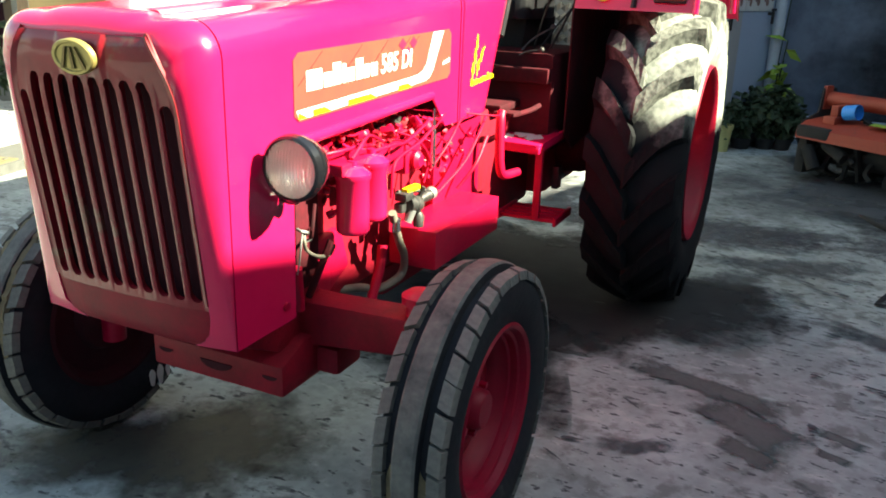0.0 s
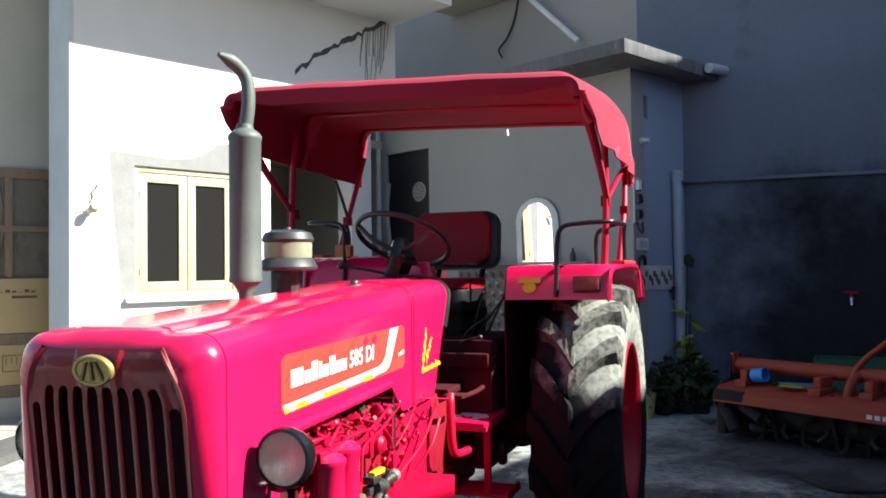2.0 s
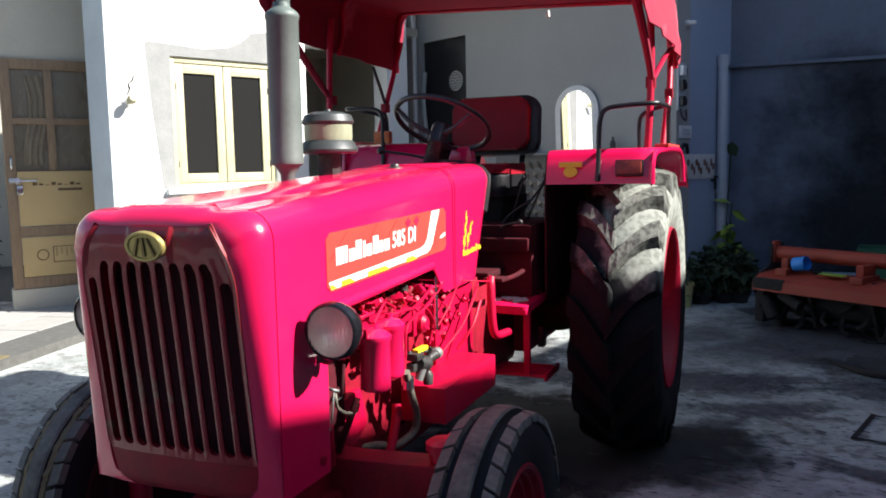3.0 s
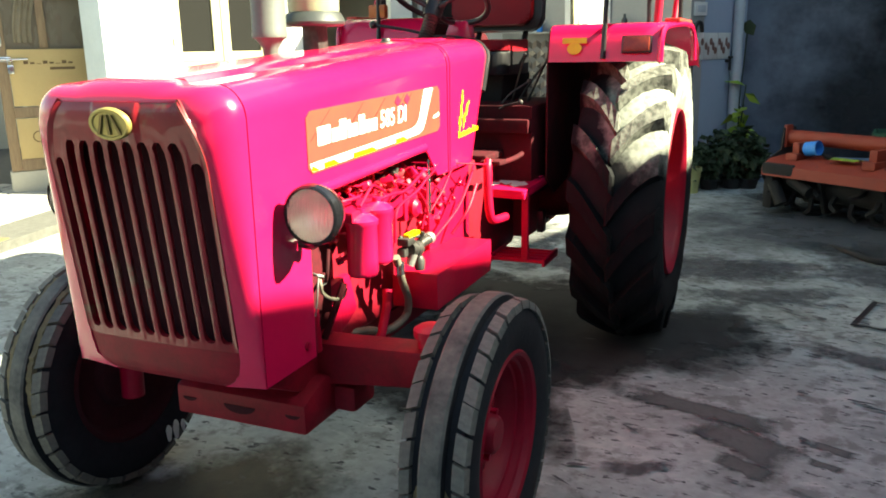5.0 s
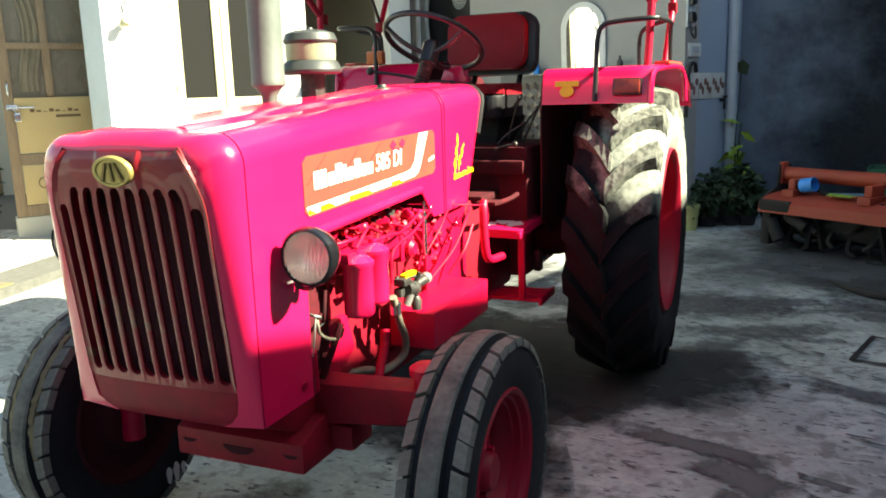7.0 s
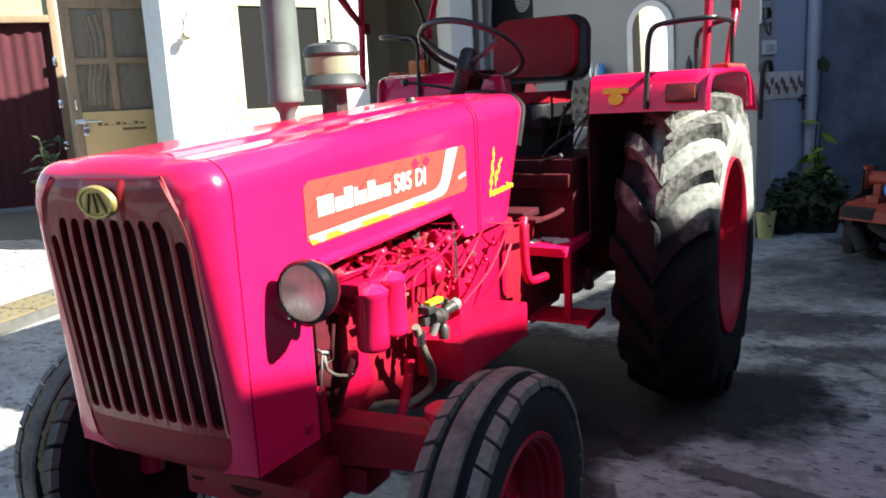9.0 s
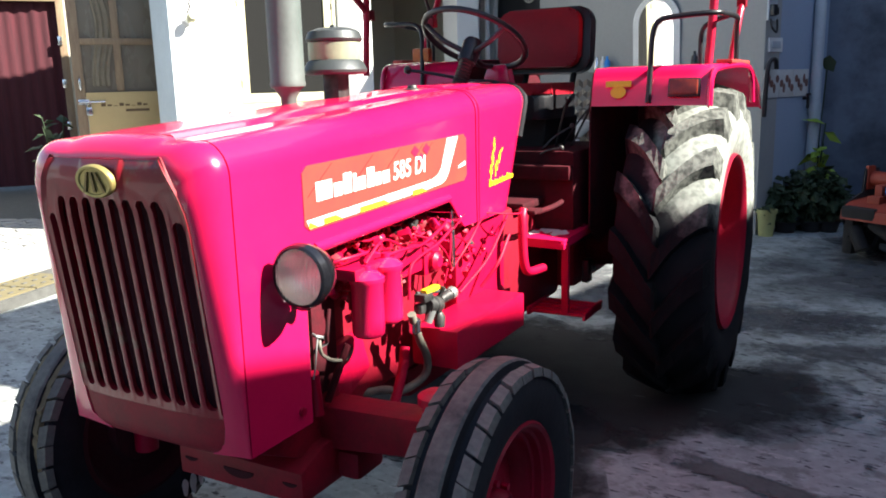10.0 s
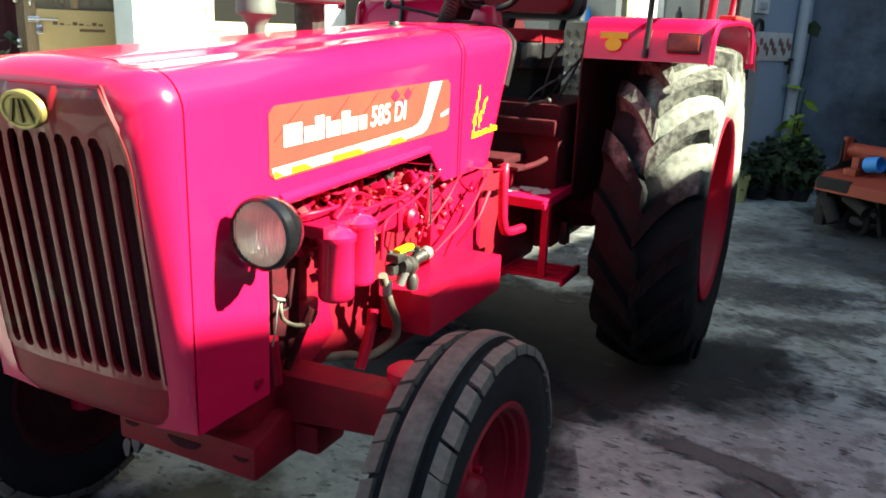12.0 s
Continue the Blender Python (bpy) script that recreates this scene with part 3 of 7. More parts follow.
def hood_section(y, inset=0.0, low=None, n=8, r=0.075):
    w, t, b = hood_w(y) - inset, hood_top(y) - inset * 0.6, low if low is not None else hood_low(y)
    half = [(w, b), (w, b + (t - r - b) * 0.35), (w, b + (t - r - b) * 0.7)]
    half += [(w - r + r * math.cos(a), t - r + r * math.sin(a)) for a in (math.pi / 2 * i / n for i in range(n + 1))]
    half += [(x * (w - r) / 0.205, t + up) for x, up in ((0.165, 0.001), (0.136, 0.002), (0.126, 0.009), (0.06, 0.012))]
    return [Vector((x, y, z)) for x, z in half] + [Vector((0, y, t + 0.013))] + [Vector((-x, y, z)) for x, z in reversed(half)]


bm = bmesh.new()
loft(bm, [hood_section(y) for y in (-0.4085, -0.38, -0.30, -0.22, -0.195, -0.191, -0.05, 0.10, 0.25, 0.40, 0.52, 0.583, 0.60, 0.64, 0.683, 0.783)])
hood = thicken(part("hood", bm, RED, tractor, "glossy red sheet metal bonnet"), 0.006)
def cowl_rear(z):
    """The cowl's rear edge leans back towards the top."""
    return 1.068 + 0.465 * (min(z, 1.33) - 0.913)


def cowl_section(f, inset=0.0):
    out = []
    for p in hood_section(0.79 + 0.30 * f, inset, 0.93):
        out.append(Vector((p.x, 0.791 + (cowl_rear(p.z) - 0.791) * f, p.z)))
    return out


bm = bmesh.new()
loft(bm, [cowl_section(f) for f in (0.0, 0.2, 0.45, 0.7, 0.86)] + [cowl_section(0.94, 0.004), cowl_section(0.98, 0.012), cowl_section(1.0, 0.024)])
cowl = thicken(part("cowl", bm, RED, tractor, "red cowl behind the bonnet"), 0.006)
bm = bmesh.new()
tube(bm, [p + Vector((math.copysign(0.001, p.x), 0, 0.001)) for p in cowl_section(0.045)], 0.0042, 6, 1)
part("bead", bm, RED, cowl)
# dark rubber trim along the cowl's rear edge
bm = bmesh.new()
tube(bm, [p + Vector((0, 0.004, -0.004)) for p in cowl_section(1.0, 0.016)[2:-2]][::2], 0.018, 8, 2)
part("cowl_trim", bm, BLACK, tractor, "black rubber edge trim")
bm = bmesh.new()
box(bm, (-0.21, 1.0, 0.95), (0.21, 1.06, 1.33), bevel=0.02)
part("dashboard", bm, BLACK, tractor, "dark dashboard panel")
# Hidden strip added to keep sun from leaking through the seam.
bm = bmesh.new()
loft(bm, [hood_section(y, 0.008, 0.66) for y in (-0.418, -0.405, -0.39)])
thicken(part("flange", bm, MATT_BLACK, tractor, "dark strip under the bonnet seam, added to stop sun leaking in"), 0.003)
# rolled lower lip of the bonnet side
for s in (1, -1):
    bm = bmesh.new()
    tube(bm, [(s * (hood_w(y) - 0.002), y, hood_low(y) + 0.012) for y in (-0.15, 0.05, 0.25, 0.45, 0.57)], 0.014, 10, 3)
    part("lip", bm, RED, hood)

# nose: a maroon grille plate with ten long slots, and the red shell that rounds back from it to the bonnet
GN = 10
SLOT = [(-0.194 + 0.0431 * i) for i in range(GN)]


def nose_y(z):
    return -0.436 - 0.114 * (z - 0.71)


def grille_edge(z):
    if z < 0.66:
        return 0.222 - 0.060 * ((0.66 - z) / 0.066) ** 2.2
    if z < 1.10:
        return 0.222
    return 0.222 - 0.036 * ((z - 1.10) / 0.125) ** 2.2


def grille_y(x, z):
    k = abs(x) / 0.24
    return nose_y(z) + 0.016 * k ** 4 + 0.012 * max(0, (z - 1.20) / 0.05) ** 2 + 0.014 * max(0, (0.625 - z) / 0.03) ** 2


def slot_span(i):
    return 0.708, 1.128 if i in (0, GN - 1) else 1.170


def grille_grid(zs, holes):
    """The plate as a grid of faces, with round-ended slots left open and the bars between them swelling forward."""
    bm = bmesh.new()
    offs = (0.0140, 0.0106, 0.0054)
    xs = sorted([-0.242, -0.226, 0.226, 0.242] + [q + sg * o for q in SLOT for o in offs for sg in (-1, 1)] + [q + 0.02155 for q in SLOT[:-1]])
    drop = {0.0140: 0.0130, 0.0106: 0.0052, 0.0054: 0.0010}
    g = {}
    for j, z in enumerate(zs):
        e = grille_edge(z)
        for i, x in enumerate(xs):
            q = x * min(1, e / 0.222)
            if abs(x) > 0.2255:
                q = math.copysign(e - (0.016 if abs(x) < 0.23 else 0) * (e / 0.242), x)
                if 0.66 <= z < 1.14 and abs(x) < 0.23:
                    q = math.copysign(max(0.2105, e - 0.016), x)
            k = min(range(GN), key=lambda n: abs(SLOT[n] - x))
            d, zz = abs(x - SLOT[k]), z
            lo, hi = slot_span(k)
            for o in offs:
                if holes and abs(d - o) < 1e-6:
                    zz = z - drop[o] if abs(z - hi) < 1e-6 else z + drop[o] * 0.7 if abs(z - lo) < 1e-6 else z
            out = -0.006 if z > 1.18 and abs(q) < 0.062 else 0.0
            if holes and 0.71 < z < 1.16 and d > 0.016 and abs(x) < 0.2:
                out = -0.0028
            g[i, j] = bm.verts.new((q, grille_y(q, z) + out + (-0.007 if abs(x) > 0.23 and z > 0.70 else 0), zz))
    for i in range(len(xs) - 1):
        for j in range(len(zs) - 1):
            xm, zm = (xs[i] + xs[i + 1]) / 2, (zs[j] + zs[j + 1]) / 2
            hole = holes and any(abs(xm - q) < 0.0140 and slot_span(k)[0] < zm < slot_span(k)[1] for k, q in enumerate(SLOT))
            if not hole:
                bm.faces.new((g[i, j], g[i + 1, j], g[i + 1, j + 1], g[i, j + 1]))
    return bm


bm = grille_grid([0.690, 0.708, 0.725, 0.80, 0.87, 0.94, 1.01, 1.07, 1.105, 1.128, 1.148, 1.170, 1.185, 1.205, 1.225, 1.238, 1.246, 1.252], True)
grille = part("grille", bm, GRILLE, tractor, "maroon pressed grille with long slots, brown reflections painted in", smooth=60)
thicken(grille, 0.014, -1)
md = grille.modifiers.new("edges", "BEVEL")
md.width, md.segments, md.limit_method, md.angle_limit = 0.002, 2, "ANGLE", radians(60)
bm = grille_grid([0.594, 0.602, 0.615, 0.635, 0.655, 0.675, 0.6895], False)
thicken(part("chin", bm, RED_DUSTY_SHADE, tractor, "dull red lower lip of the grille"), 0.006)
bm = bmesh.new()
box(bm, (-0.235, -0.375, 0.64), (0.235, -0.345, 1.22))
part("radiator", bm, MATT_BLACK, tractor, "black radiator core")


def edge_curves(n1=16, n2=16):
    """Matched points on the grille's outline and on the bonnet's front edge, right half from the bottom up."""
    inner, outer = [], []
    yh = -0.4125
    w, t, r = hood_w(yh), hood_top(yh), 0.075
    for i in range(n1):
        z = 0.594 + (1.185 - 0.594) * i / (n1 - 1)
        inner.append(Vector((grille_edge(z), grille_y(grille_edge(z), z) - 0.004, z)))
        outer.append(Vector((w, yh, 0.606 + (t - r - 0.606) * i / (n1 - 1))))
    sec = hood_section(yh)
    top = sec[3:len(sec) // 2 + 1]
    for i in range(1, n2 + 1):
        u = i / n2
        if u < 0.5:
            z = 1.185 + 0.067 * (u / 0.5)
            x = grille_edge(z)
        else:
            z = 1.252
            x = grille_edge(z) * (1 - (u - 0.5) / 0.5)
        inner.append(Vector((x, grille_y(x, z), z)))
        f = u * (len(top) - 1)
        k = min(int(f), len(top) - 2)
        outer.append(top[k].lerp(top[k + 1], f - k))
    return inner, outer


inner, outer = edge_curves()
rows = []
for k in range(11):
    a = math.pi / 2 * k / 10
    half = []
    for p, q in zip(inner, outer):
        # broad and round at the shoulders, flat with a tighter corner towards the chin
        e = 2 / (2 + 0.9 * min(1, max(0, (1.12 - p.z) / 0.42)))
        u, v = math.sin(a) ** e, 1 - max(0.0, math.cos(a)) ** e
        half.append(Vector((p.x + (q.x - p.x) * u, p.y + (q.y - p.y) * v, p.z + (q.z - p.z) * u)))
    rows.append(half + [Vector((-v.x, v.y, v.z)) for v in half[-2::-1]])
bm = bmesh.new()
loft(bm, rows)
thicken(part("nose", bm, RED, tractor, "red nose shell of the bonnet", smooth=70), 0.005)

# badge: plain oval with a raised ring and three spokes
BADGE = Matrix.Translation((0, -0.508, 1.208)) @ Matrix.Rotation(radians(90 + 8), 4, "X")
bm = bmesh.new()
lathe(bm, [(0.0, 0.004), (0.044, 0.004), (0.047, 0.008), (0.055, 0.008), (0.058, 0.004), (0.058, -0.010)], BADGE @ Matrix.Diagonal((0.94, 0.60, 0.7, 1)), 48)
badge = part("badge", bm, GOLD, tractor, "oval gold badge")
bm = bmesh.new()
for x0, x1 in ((-0.030, -0.012), (0.0, 0.0), (0.030, 0.012)):
    m = BADGE
    prism(bm, [(x0 - 0.004, -0.022), (x0 + 0.004, -0.022), (x1 + 0.003, 0.020), (x1 - 0.003, 0.020)], 0.003, BADGE @ Matrix.Translation((0, 0, 0.004)))
part("spoke", bm, GOLD_DARK, badge)

# side decals, raised a little off the sheet
def on_side(y, z, out=0.0):
    return Vector((hood_w(y) + 0.0012 + out, y, z))


def decal(name, poly, mat, out, parent, label=""):
    bm = bmesh.new()
    bm.faces.new([bm.verts.new(on_side(y, z, out)) for y, z in poly])
    ob = part(name, bm, mat, parent, label)
    return thicken(ob, 0.0006, 1)


def dz(y, f):
    """Height on the decal at y, f from its foot (0) to its head (1)."""
    k = (y + 0.215) / 0.955
    lo, hi = 1.062 + 0.022 * k, 1.212 + 0.020 * k
    return lo + (hi - lo) * f


def sheet(y0, y1, f0, f1, r=0.0):
    n = 6
    pts = [(y0 + (y1 - y0) * i / n, f0) for i in range(n + 1)] + [(y1 + (y0 - y1) * i / n, f1) for i in range(n + 1)]
    if r:
        pts = [(y0 + r, f0), (y1 - r, f0), (y1, f0 + 0.1), (y1, f1 - 0.1), (y1 - r, f1), (y0 + r, f1), (y0, f1 - 0.1), (y0, f0 + 0.1)]
    return [(y, dz(y, f)) for y, f in pts]


decal("decal_panel", sheet(-0.184, 0.705, 0.0, 1.0, 0.02), DECAL_ORANGE, 0.0, hood, "orange decal panel with white stripe")
decal("decal_stripe", [(y, dz(y, f)) for y, f in ((-0.168, 0.03), (0.10, 0.05), (0.40, 0.06), (0.515, 0.08), (0.545, 0.13), (0.568, 0.26), (0.642, 0.985), (0.566, 0.985), (0.520, 0.40), (0.495, 0.28), (0.46, 0.235), (0.40, 0.22), (0.10, 0.19), (-0.176, 0.17))], DECAL_WHITE, 0.001, hood)
decal("decal_corner", [(y, dz(y, f)) for y, f in ((0.640, 0.30), (0.695, 0.33), (0.695, 0.42), (0.645, 0.36))], DECAL_WHITE, 0.0016, hood)
for a, b in ((-0.17, -0.135), (-0.11, -0.03), (0.05, 0.20), (0.33, 0.42)):
    decal("decal_stripe", [(y, dz(y, f)) for y, f in ((a, 0.04), (b, 0.04), (b - 0.03, 0.13), (a, 0.13))], DECAL_YELLOW, 0.0024, hood)
for a in (-0.17, 0.02, 0.16, 0.30, 0.36):
    decal("decal_line", [(y, dz(y, f)) for y, f in ((a, 0.52), (a + 0.006, 0.52), (a + 0.11, 0.97), (a + 0.104, 0.97))], DECAL_LINE, 0.0008, hood)
for y0, w, f0, f1 in ((0.33, 0.05, 0.74, 0.97), (0.40, 0.05, 0.74, 0.97), (0.365, 0.05, 0.60, 0.80)):
    decal("decal_diamond", [(y, dz(y, f)) for y, f in ((y0, (f0 + f1) / 2), (y0 + w / 2, f0), (y0 + w, (f0 + f1) / 2), (y0 + w / 2, f1))], DECAL_RED, 0.0012, hood)
# maker's name as plain white letter blocks
for i, (w, h) in enumerate(((0.066, 0.30), (0.036, 0.22), (0.036, 0.34), (0.016, 0.30), (0.036, 0.22), (0.036, 0.34), (0.028, 0.22), (0.036, 0.22))):
    y0 = -0.135 + sum(((0.066, 0.036, 0.036, 0.016, 0.036, 0.036, 0.028, 0.036)[k] + 0.007) for k in range(i))
    decal("letter_bar", [(y, dz(y, f)) for y, f in ((y0, 0.42), (y0 + w, 0.42), (y0 + w, 0.42 + h), (y0, 0.42 + h))], DECAL_WHITE, 0.0022, hood)
# the model number
fc = bpy.data.curves.new("number_letters", "FONT")
fc.body, fc.size, fc.extrude, fc.shear, fc.space_character = "585 DI", 0.068, 0.0005, 0.12, 1.02
fc.offset = 0.0012
fo = new("number_letters", fc)
fo.parent = hood
slope = math.atan2(dz(0.5, 0.5) - dz(0.2, 0.5), 0.3)
fo.matrix_world = Matrix.Translation(on_side(0.222, dz(0.222, 0.43), 0.0026)) @ Matrix.Rotation(radians(92.5), 4, "Z") @ Matrix.Rotation(radians(90), 4, "X") @ Matrix.Rotation(slope, 4, "Z")
fc.materials.append(DECAL_WHITE)
# yellow wheat-ear mark and word bar on the cowl
def on_cowl(pts, name, mat, label=""):
    bm = bmesh.new()
    bm.faces.new([bm.verts.new((hood_w(0.79 + 0.30 * (y - 0.79) / 0.35) + 0.003, y, z)) for y, z in pts])
    thicken(part(name, bm, mat, cowl, label), 0.0006, 1)


for (y0, z0), (y1, z1), n in (((0.903, 1.076), (0.946, 1.208), 8), ((0.945, 1.088), (1.012, 1.169), 6)):
    d = Vector((y1 - y0, z1 - z0))
    side = Vector((-d.y, d.x)).normalized()
    for q in range(n):
        c = Vector((y0, z0)) + d * (q / (n + 0.6))
        L = d * (1.25 / n)
        w = 0.0125 * (1.15 - 0.6 * q / n)
        for sgn in (-1, 1):
            on_cowl([c, c + L * 0.35 + side * sgn * w, c + L + side * sgn * w * 0.7, c + L * 0.6 + side * sgn * 0.0015], "wheat_grain", DECAL_YELLOW if (q + sgn) % 3 else DECAL_ORANGE, "yellow wheat ear transfer")
    on_cowl([(y0 - 0.004, z0 - 0.022), (y0 + 0.001, z0 - 0.022), (y0 + 0.004, z0 + 0.01), (y0 - 0.002, z0 + 0.01)], "stalk", DECAL_YELLOW)
for i in range(10):
    y0 = 0.889 + i * 0.0225
    z0, hh = 1.036 + 0.0010 * i, 0.017 + 0.008 * (i in (0, 7)) + 0.002 * (i % 3)
    on_cowl([(y0, z0), (y0 + 0.006, z0), (y0 + 0.009, z0 + hh), (y0 + 0.003, z0 + hh)], "letter_bar", DECAL_YELLOW)
    on_cowl([(y0 + 0.009, z0), (y0 + 0.015, z0), (y0 + 0.018, z0 + hh * 0.85), (y0 + 0.012, z0 + hh * 0.85)], "letter_bar", DECAL_YELLOW)
# bonnet crease and fuel cap
bm = bmesh.new()
lathe(bm, [(0.0, 0.020), (0.013, 0.020), (0.016, 0.016), (0.017, 0.010), (0.030, 0.007), (0.032, 0.0), (0.0, 0.0)], Matrix.Translation((0.05, 0.70, hood_top(0.70) + 0.006)), 24)
part("fuel_cap", bm, DARK_METAL, tractor, "small metal fuel cap")

# headlamps, each on a bracket beside the bonnet
def headlamp(s):
    c = Vector((s * 0.362, -0.318, 0.996))
    m = Matrix.Translation(c) @ Matrix.Rotation(radians(90), 4, "X") @ Matrix.Diagonal((0.9, 0.9, 1, 1))
    bm = bmesh.new()
    lathe(bm, [(0.072, 0.0), (0.076, -0.012), (0.074, -0.030), (0.064, -0.055), (0.040, -0.080), (0.0, -0.090)], m, 40)
    lamp = part("headlamp", bm, GLOSS_BLACK, tractor, "round headlamp with black shell")
    bm = bmesh.new()
    lathe(bm, [(0.065, 0.0), (0.070, 0.007), (0.076, 0.003), (0.079, -0.014), (0.072, -0.016), (0.065, -0.004)], m, 48, closed=True)
    part("bezel", bm, GLOSS_BLACK, lamp)
    bm = bmesh.new()
    lathe(bm, [(0.0, -0.06), (0.03, -0.052), (0.055, -0.03), (0.070, -0.003)], m, 40)
    part("reflector", bm, STEEL_BRIGHT, lamp)
    bm = bmesh.new()
    lathe(bm, [(0.069, 0.0), (0.066, 0.006), (0.045, 0.014), (0.0, 0.019)], m, 40)
    part("lens", bm, LENS_GLASS, lamp, "ribbed glass lens").visible_shadow = False
    bm = bmesh.new()
    tube(bm, [c + Vector((-s * 0.02, 0.07, -0.06)), c + Vector((-s * 0.05, 0.08, -0.09)), c + Vector((-s * 0.085, 0.08, -0.085))], 0.011, 8, 4)
    part("bracket", bm, BLACK, lamp)


headlamp(1), headlamp(-1)


# wheels
def front_tyre(bm, R=0.37, W=0.17, mats=(0, 1)):
    p = [(0.215, 0.060), (0.235, 0.072), (0.285, 0.084), (0.325, 0.080), (0.345, 0.070)]
    crown = [(0.348, 0.066), (0.346, 0.048), (0.346, 0.031), (0.366, 0.028), (0.371, 0.022), (0.372, 0.0)]
    prof = [(r, x) for r, x in p] + crown + [(r, -x) for r, x in crown[-2::-1]] + [(r, -x) for r, x in p[::-1]]
    lathe(bm, prof, None, 72)
    for f in bm.faces:
        c = f.calc_center_median()
        f.material_index = 1 if math.hypot(c.x, c.y) > 0.360 else 0


def block_mesh(s):
    """One shoulder block of the front tread."""
    bm = bmesh.new()
    vs = []
    for a in (0.0, 2 * math.pi / 34 * 0.86):
        for r, x in ((0.338, 0.085), (0.359, 0.080), (0.364, 0.052), (0.343, 0.049)):
            sk = a + (0.03 if x > 0.06 else 0)
            vs.append(bm.verts.new((r * math.cos(sk), r * math.sin(sk), s * x)))
    for q in ((0, 1, 2, 3), (7, 6, 5, 4), (0, 4, 5, 1), (1, 5, 6, 2), (2, 6, 7, 3), (0, 3, 7, 4)):
        bm.faces.new([vs[i] for i in q])
    bmesh.ops.recalc_face_normals(bm, faces=bm.faces)
    me = bpy.data.meshes.new("tread_block")
    bm.to_mesh(me)
    bm.free()
    me.materials.append(RUBBER_TREAD)
    return me


BLOCKS = {s: block_mesh(s) for s in (1, -1)}


def front_wheel(x, s):
    m = Matrix.Translation((x, 0, 0.372)) @ Matrix.Rotation(radians(90), 4, "Y") @ (Matrix() if s > 0 else Matrix.Rotation(math.pi, 4, "Y"))
    rnd = random.Random(int(x * 100))
    hub = new("front_wheel")
    hub.parent, hub.matrix_world = tractor, m
    bm = bmesh.new()
    front_tyre(bm)
    part("tyre", bm, [RUBBER, RUBBER_TREAD], hub, "dusty ribbed front tyre", smooth=35)
    for q in (1, -1):
        for k in range(34):
            o = new("tread_block", BLOCKS[q])
            wear = rnd.uniform(0.985, 1.002)
            o.parent, o.rotation_euler, o.scale = hub, (0, 0, 2 * math.pi * (k + (0.5 if q < 0 else 0)) / 34 + rnd.uniform(-0.012, 0.012)), (wear, wear, 1)
    bm = bmesh.new()
    lathe(bm, [(0.222, 0.060), (0.228, 0.068), (0.222, 0.074), (0.212, 0.068), (0.206, 0.050), (0.198, 0.046), (0.195, 0.028), (0.187, 0.024), (0.183, 0.004), (0.174, -0.004), (0.165, -0.03), (0.10, -0.012), (0.085, -0.004),
               (0.055, -0.004), (0.05, 0.03), (0.042, 0.038), (0.0, 0.040)], None, 48)
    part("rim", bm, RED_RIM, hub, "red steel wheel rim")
    # Black colour stands in for the shade inside the rim.
    bm = bmesh.new()
    lathe(bm, [(0.222, -0.060), (0.228, -0.068), (0.215, -0.072), (0.205, -0.050), (0.19, -0.035), (0.12, -0.035), (0.11, -0.06), (0.05, -0.065), (0.0, -0.065)], None, 48)
    part("rim_back", bm, MATT_BLACK, hub, "inner face of the rim, coloured black for its shade")
    if s < 0:
        # Small white spots laid on the inner wall of the far tyre.
        for u, w, h in ((0.115, 0.012, 0.030), (0.150, 0.013, 0.036), (0.185, 0.009, 0.022)):
            bm = bmesh.new()
            prism(bm, [(w * math.cos(a) * (1 + 0.2 * math.sin(3 * a)), h * math.sin(a)) for a in (2 * math.pi * k / 14 for k in range(14))], 0.004, Matrix(((0, 0, 1, x + 0.082), (1, 0, 0, u), (0, 1, 0, 0.10), (0, 0, 0, 1))))
            o = part("lime_splash", bm, PLASTIC_WHITE, hub, "small white spot on the tyre wall")
            o.matrix_world = Matrix()
    # clay caked in the grooves on the side that last rolled through mud
    for q in (1, -1):
        rows = []
        for k in range(45):
            a = radians(-98 + 84 * k / 44)
            w = min(1.0, k / 14, (44 - k) / 6 + 0.2)
            h = 0.344 + (0.016 + 0.007 * rnd.random()) * w
            x1 = 0.049 - 0.004 * rnd.random()
            rows.append([Vector((r * math.cos(a), r * math.sin(a), q * u)) for r, u in ((0.345, 0.030), (h, 0.031), (h - 0.004 * rnd.random(), (0.031 + x1) / 2), (h - 0.003, x1), (0.345, 0.050))])
        bm = bmesh.new()
        loft(bm, rows)
        part("mud_cake", bm, CLAY, hub, "ochre clay caked in the tread groove")
    bm = bmesh.new()
    for k in range(6):
        a = math.pi / 3 * k
        rod(bm, (0.07 * math.cos(a), 0.07 * math.sin(a), -0.008), (0.07 * math.cos(a), 0.07 * math.sin(a), 0.014), 0.010, n=6)
    part("nuts", bm, RED_DULL, hub)


front_wheel(0.655, 1), front_wheel(-0.61, -1)


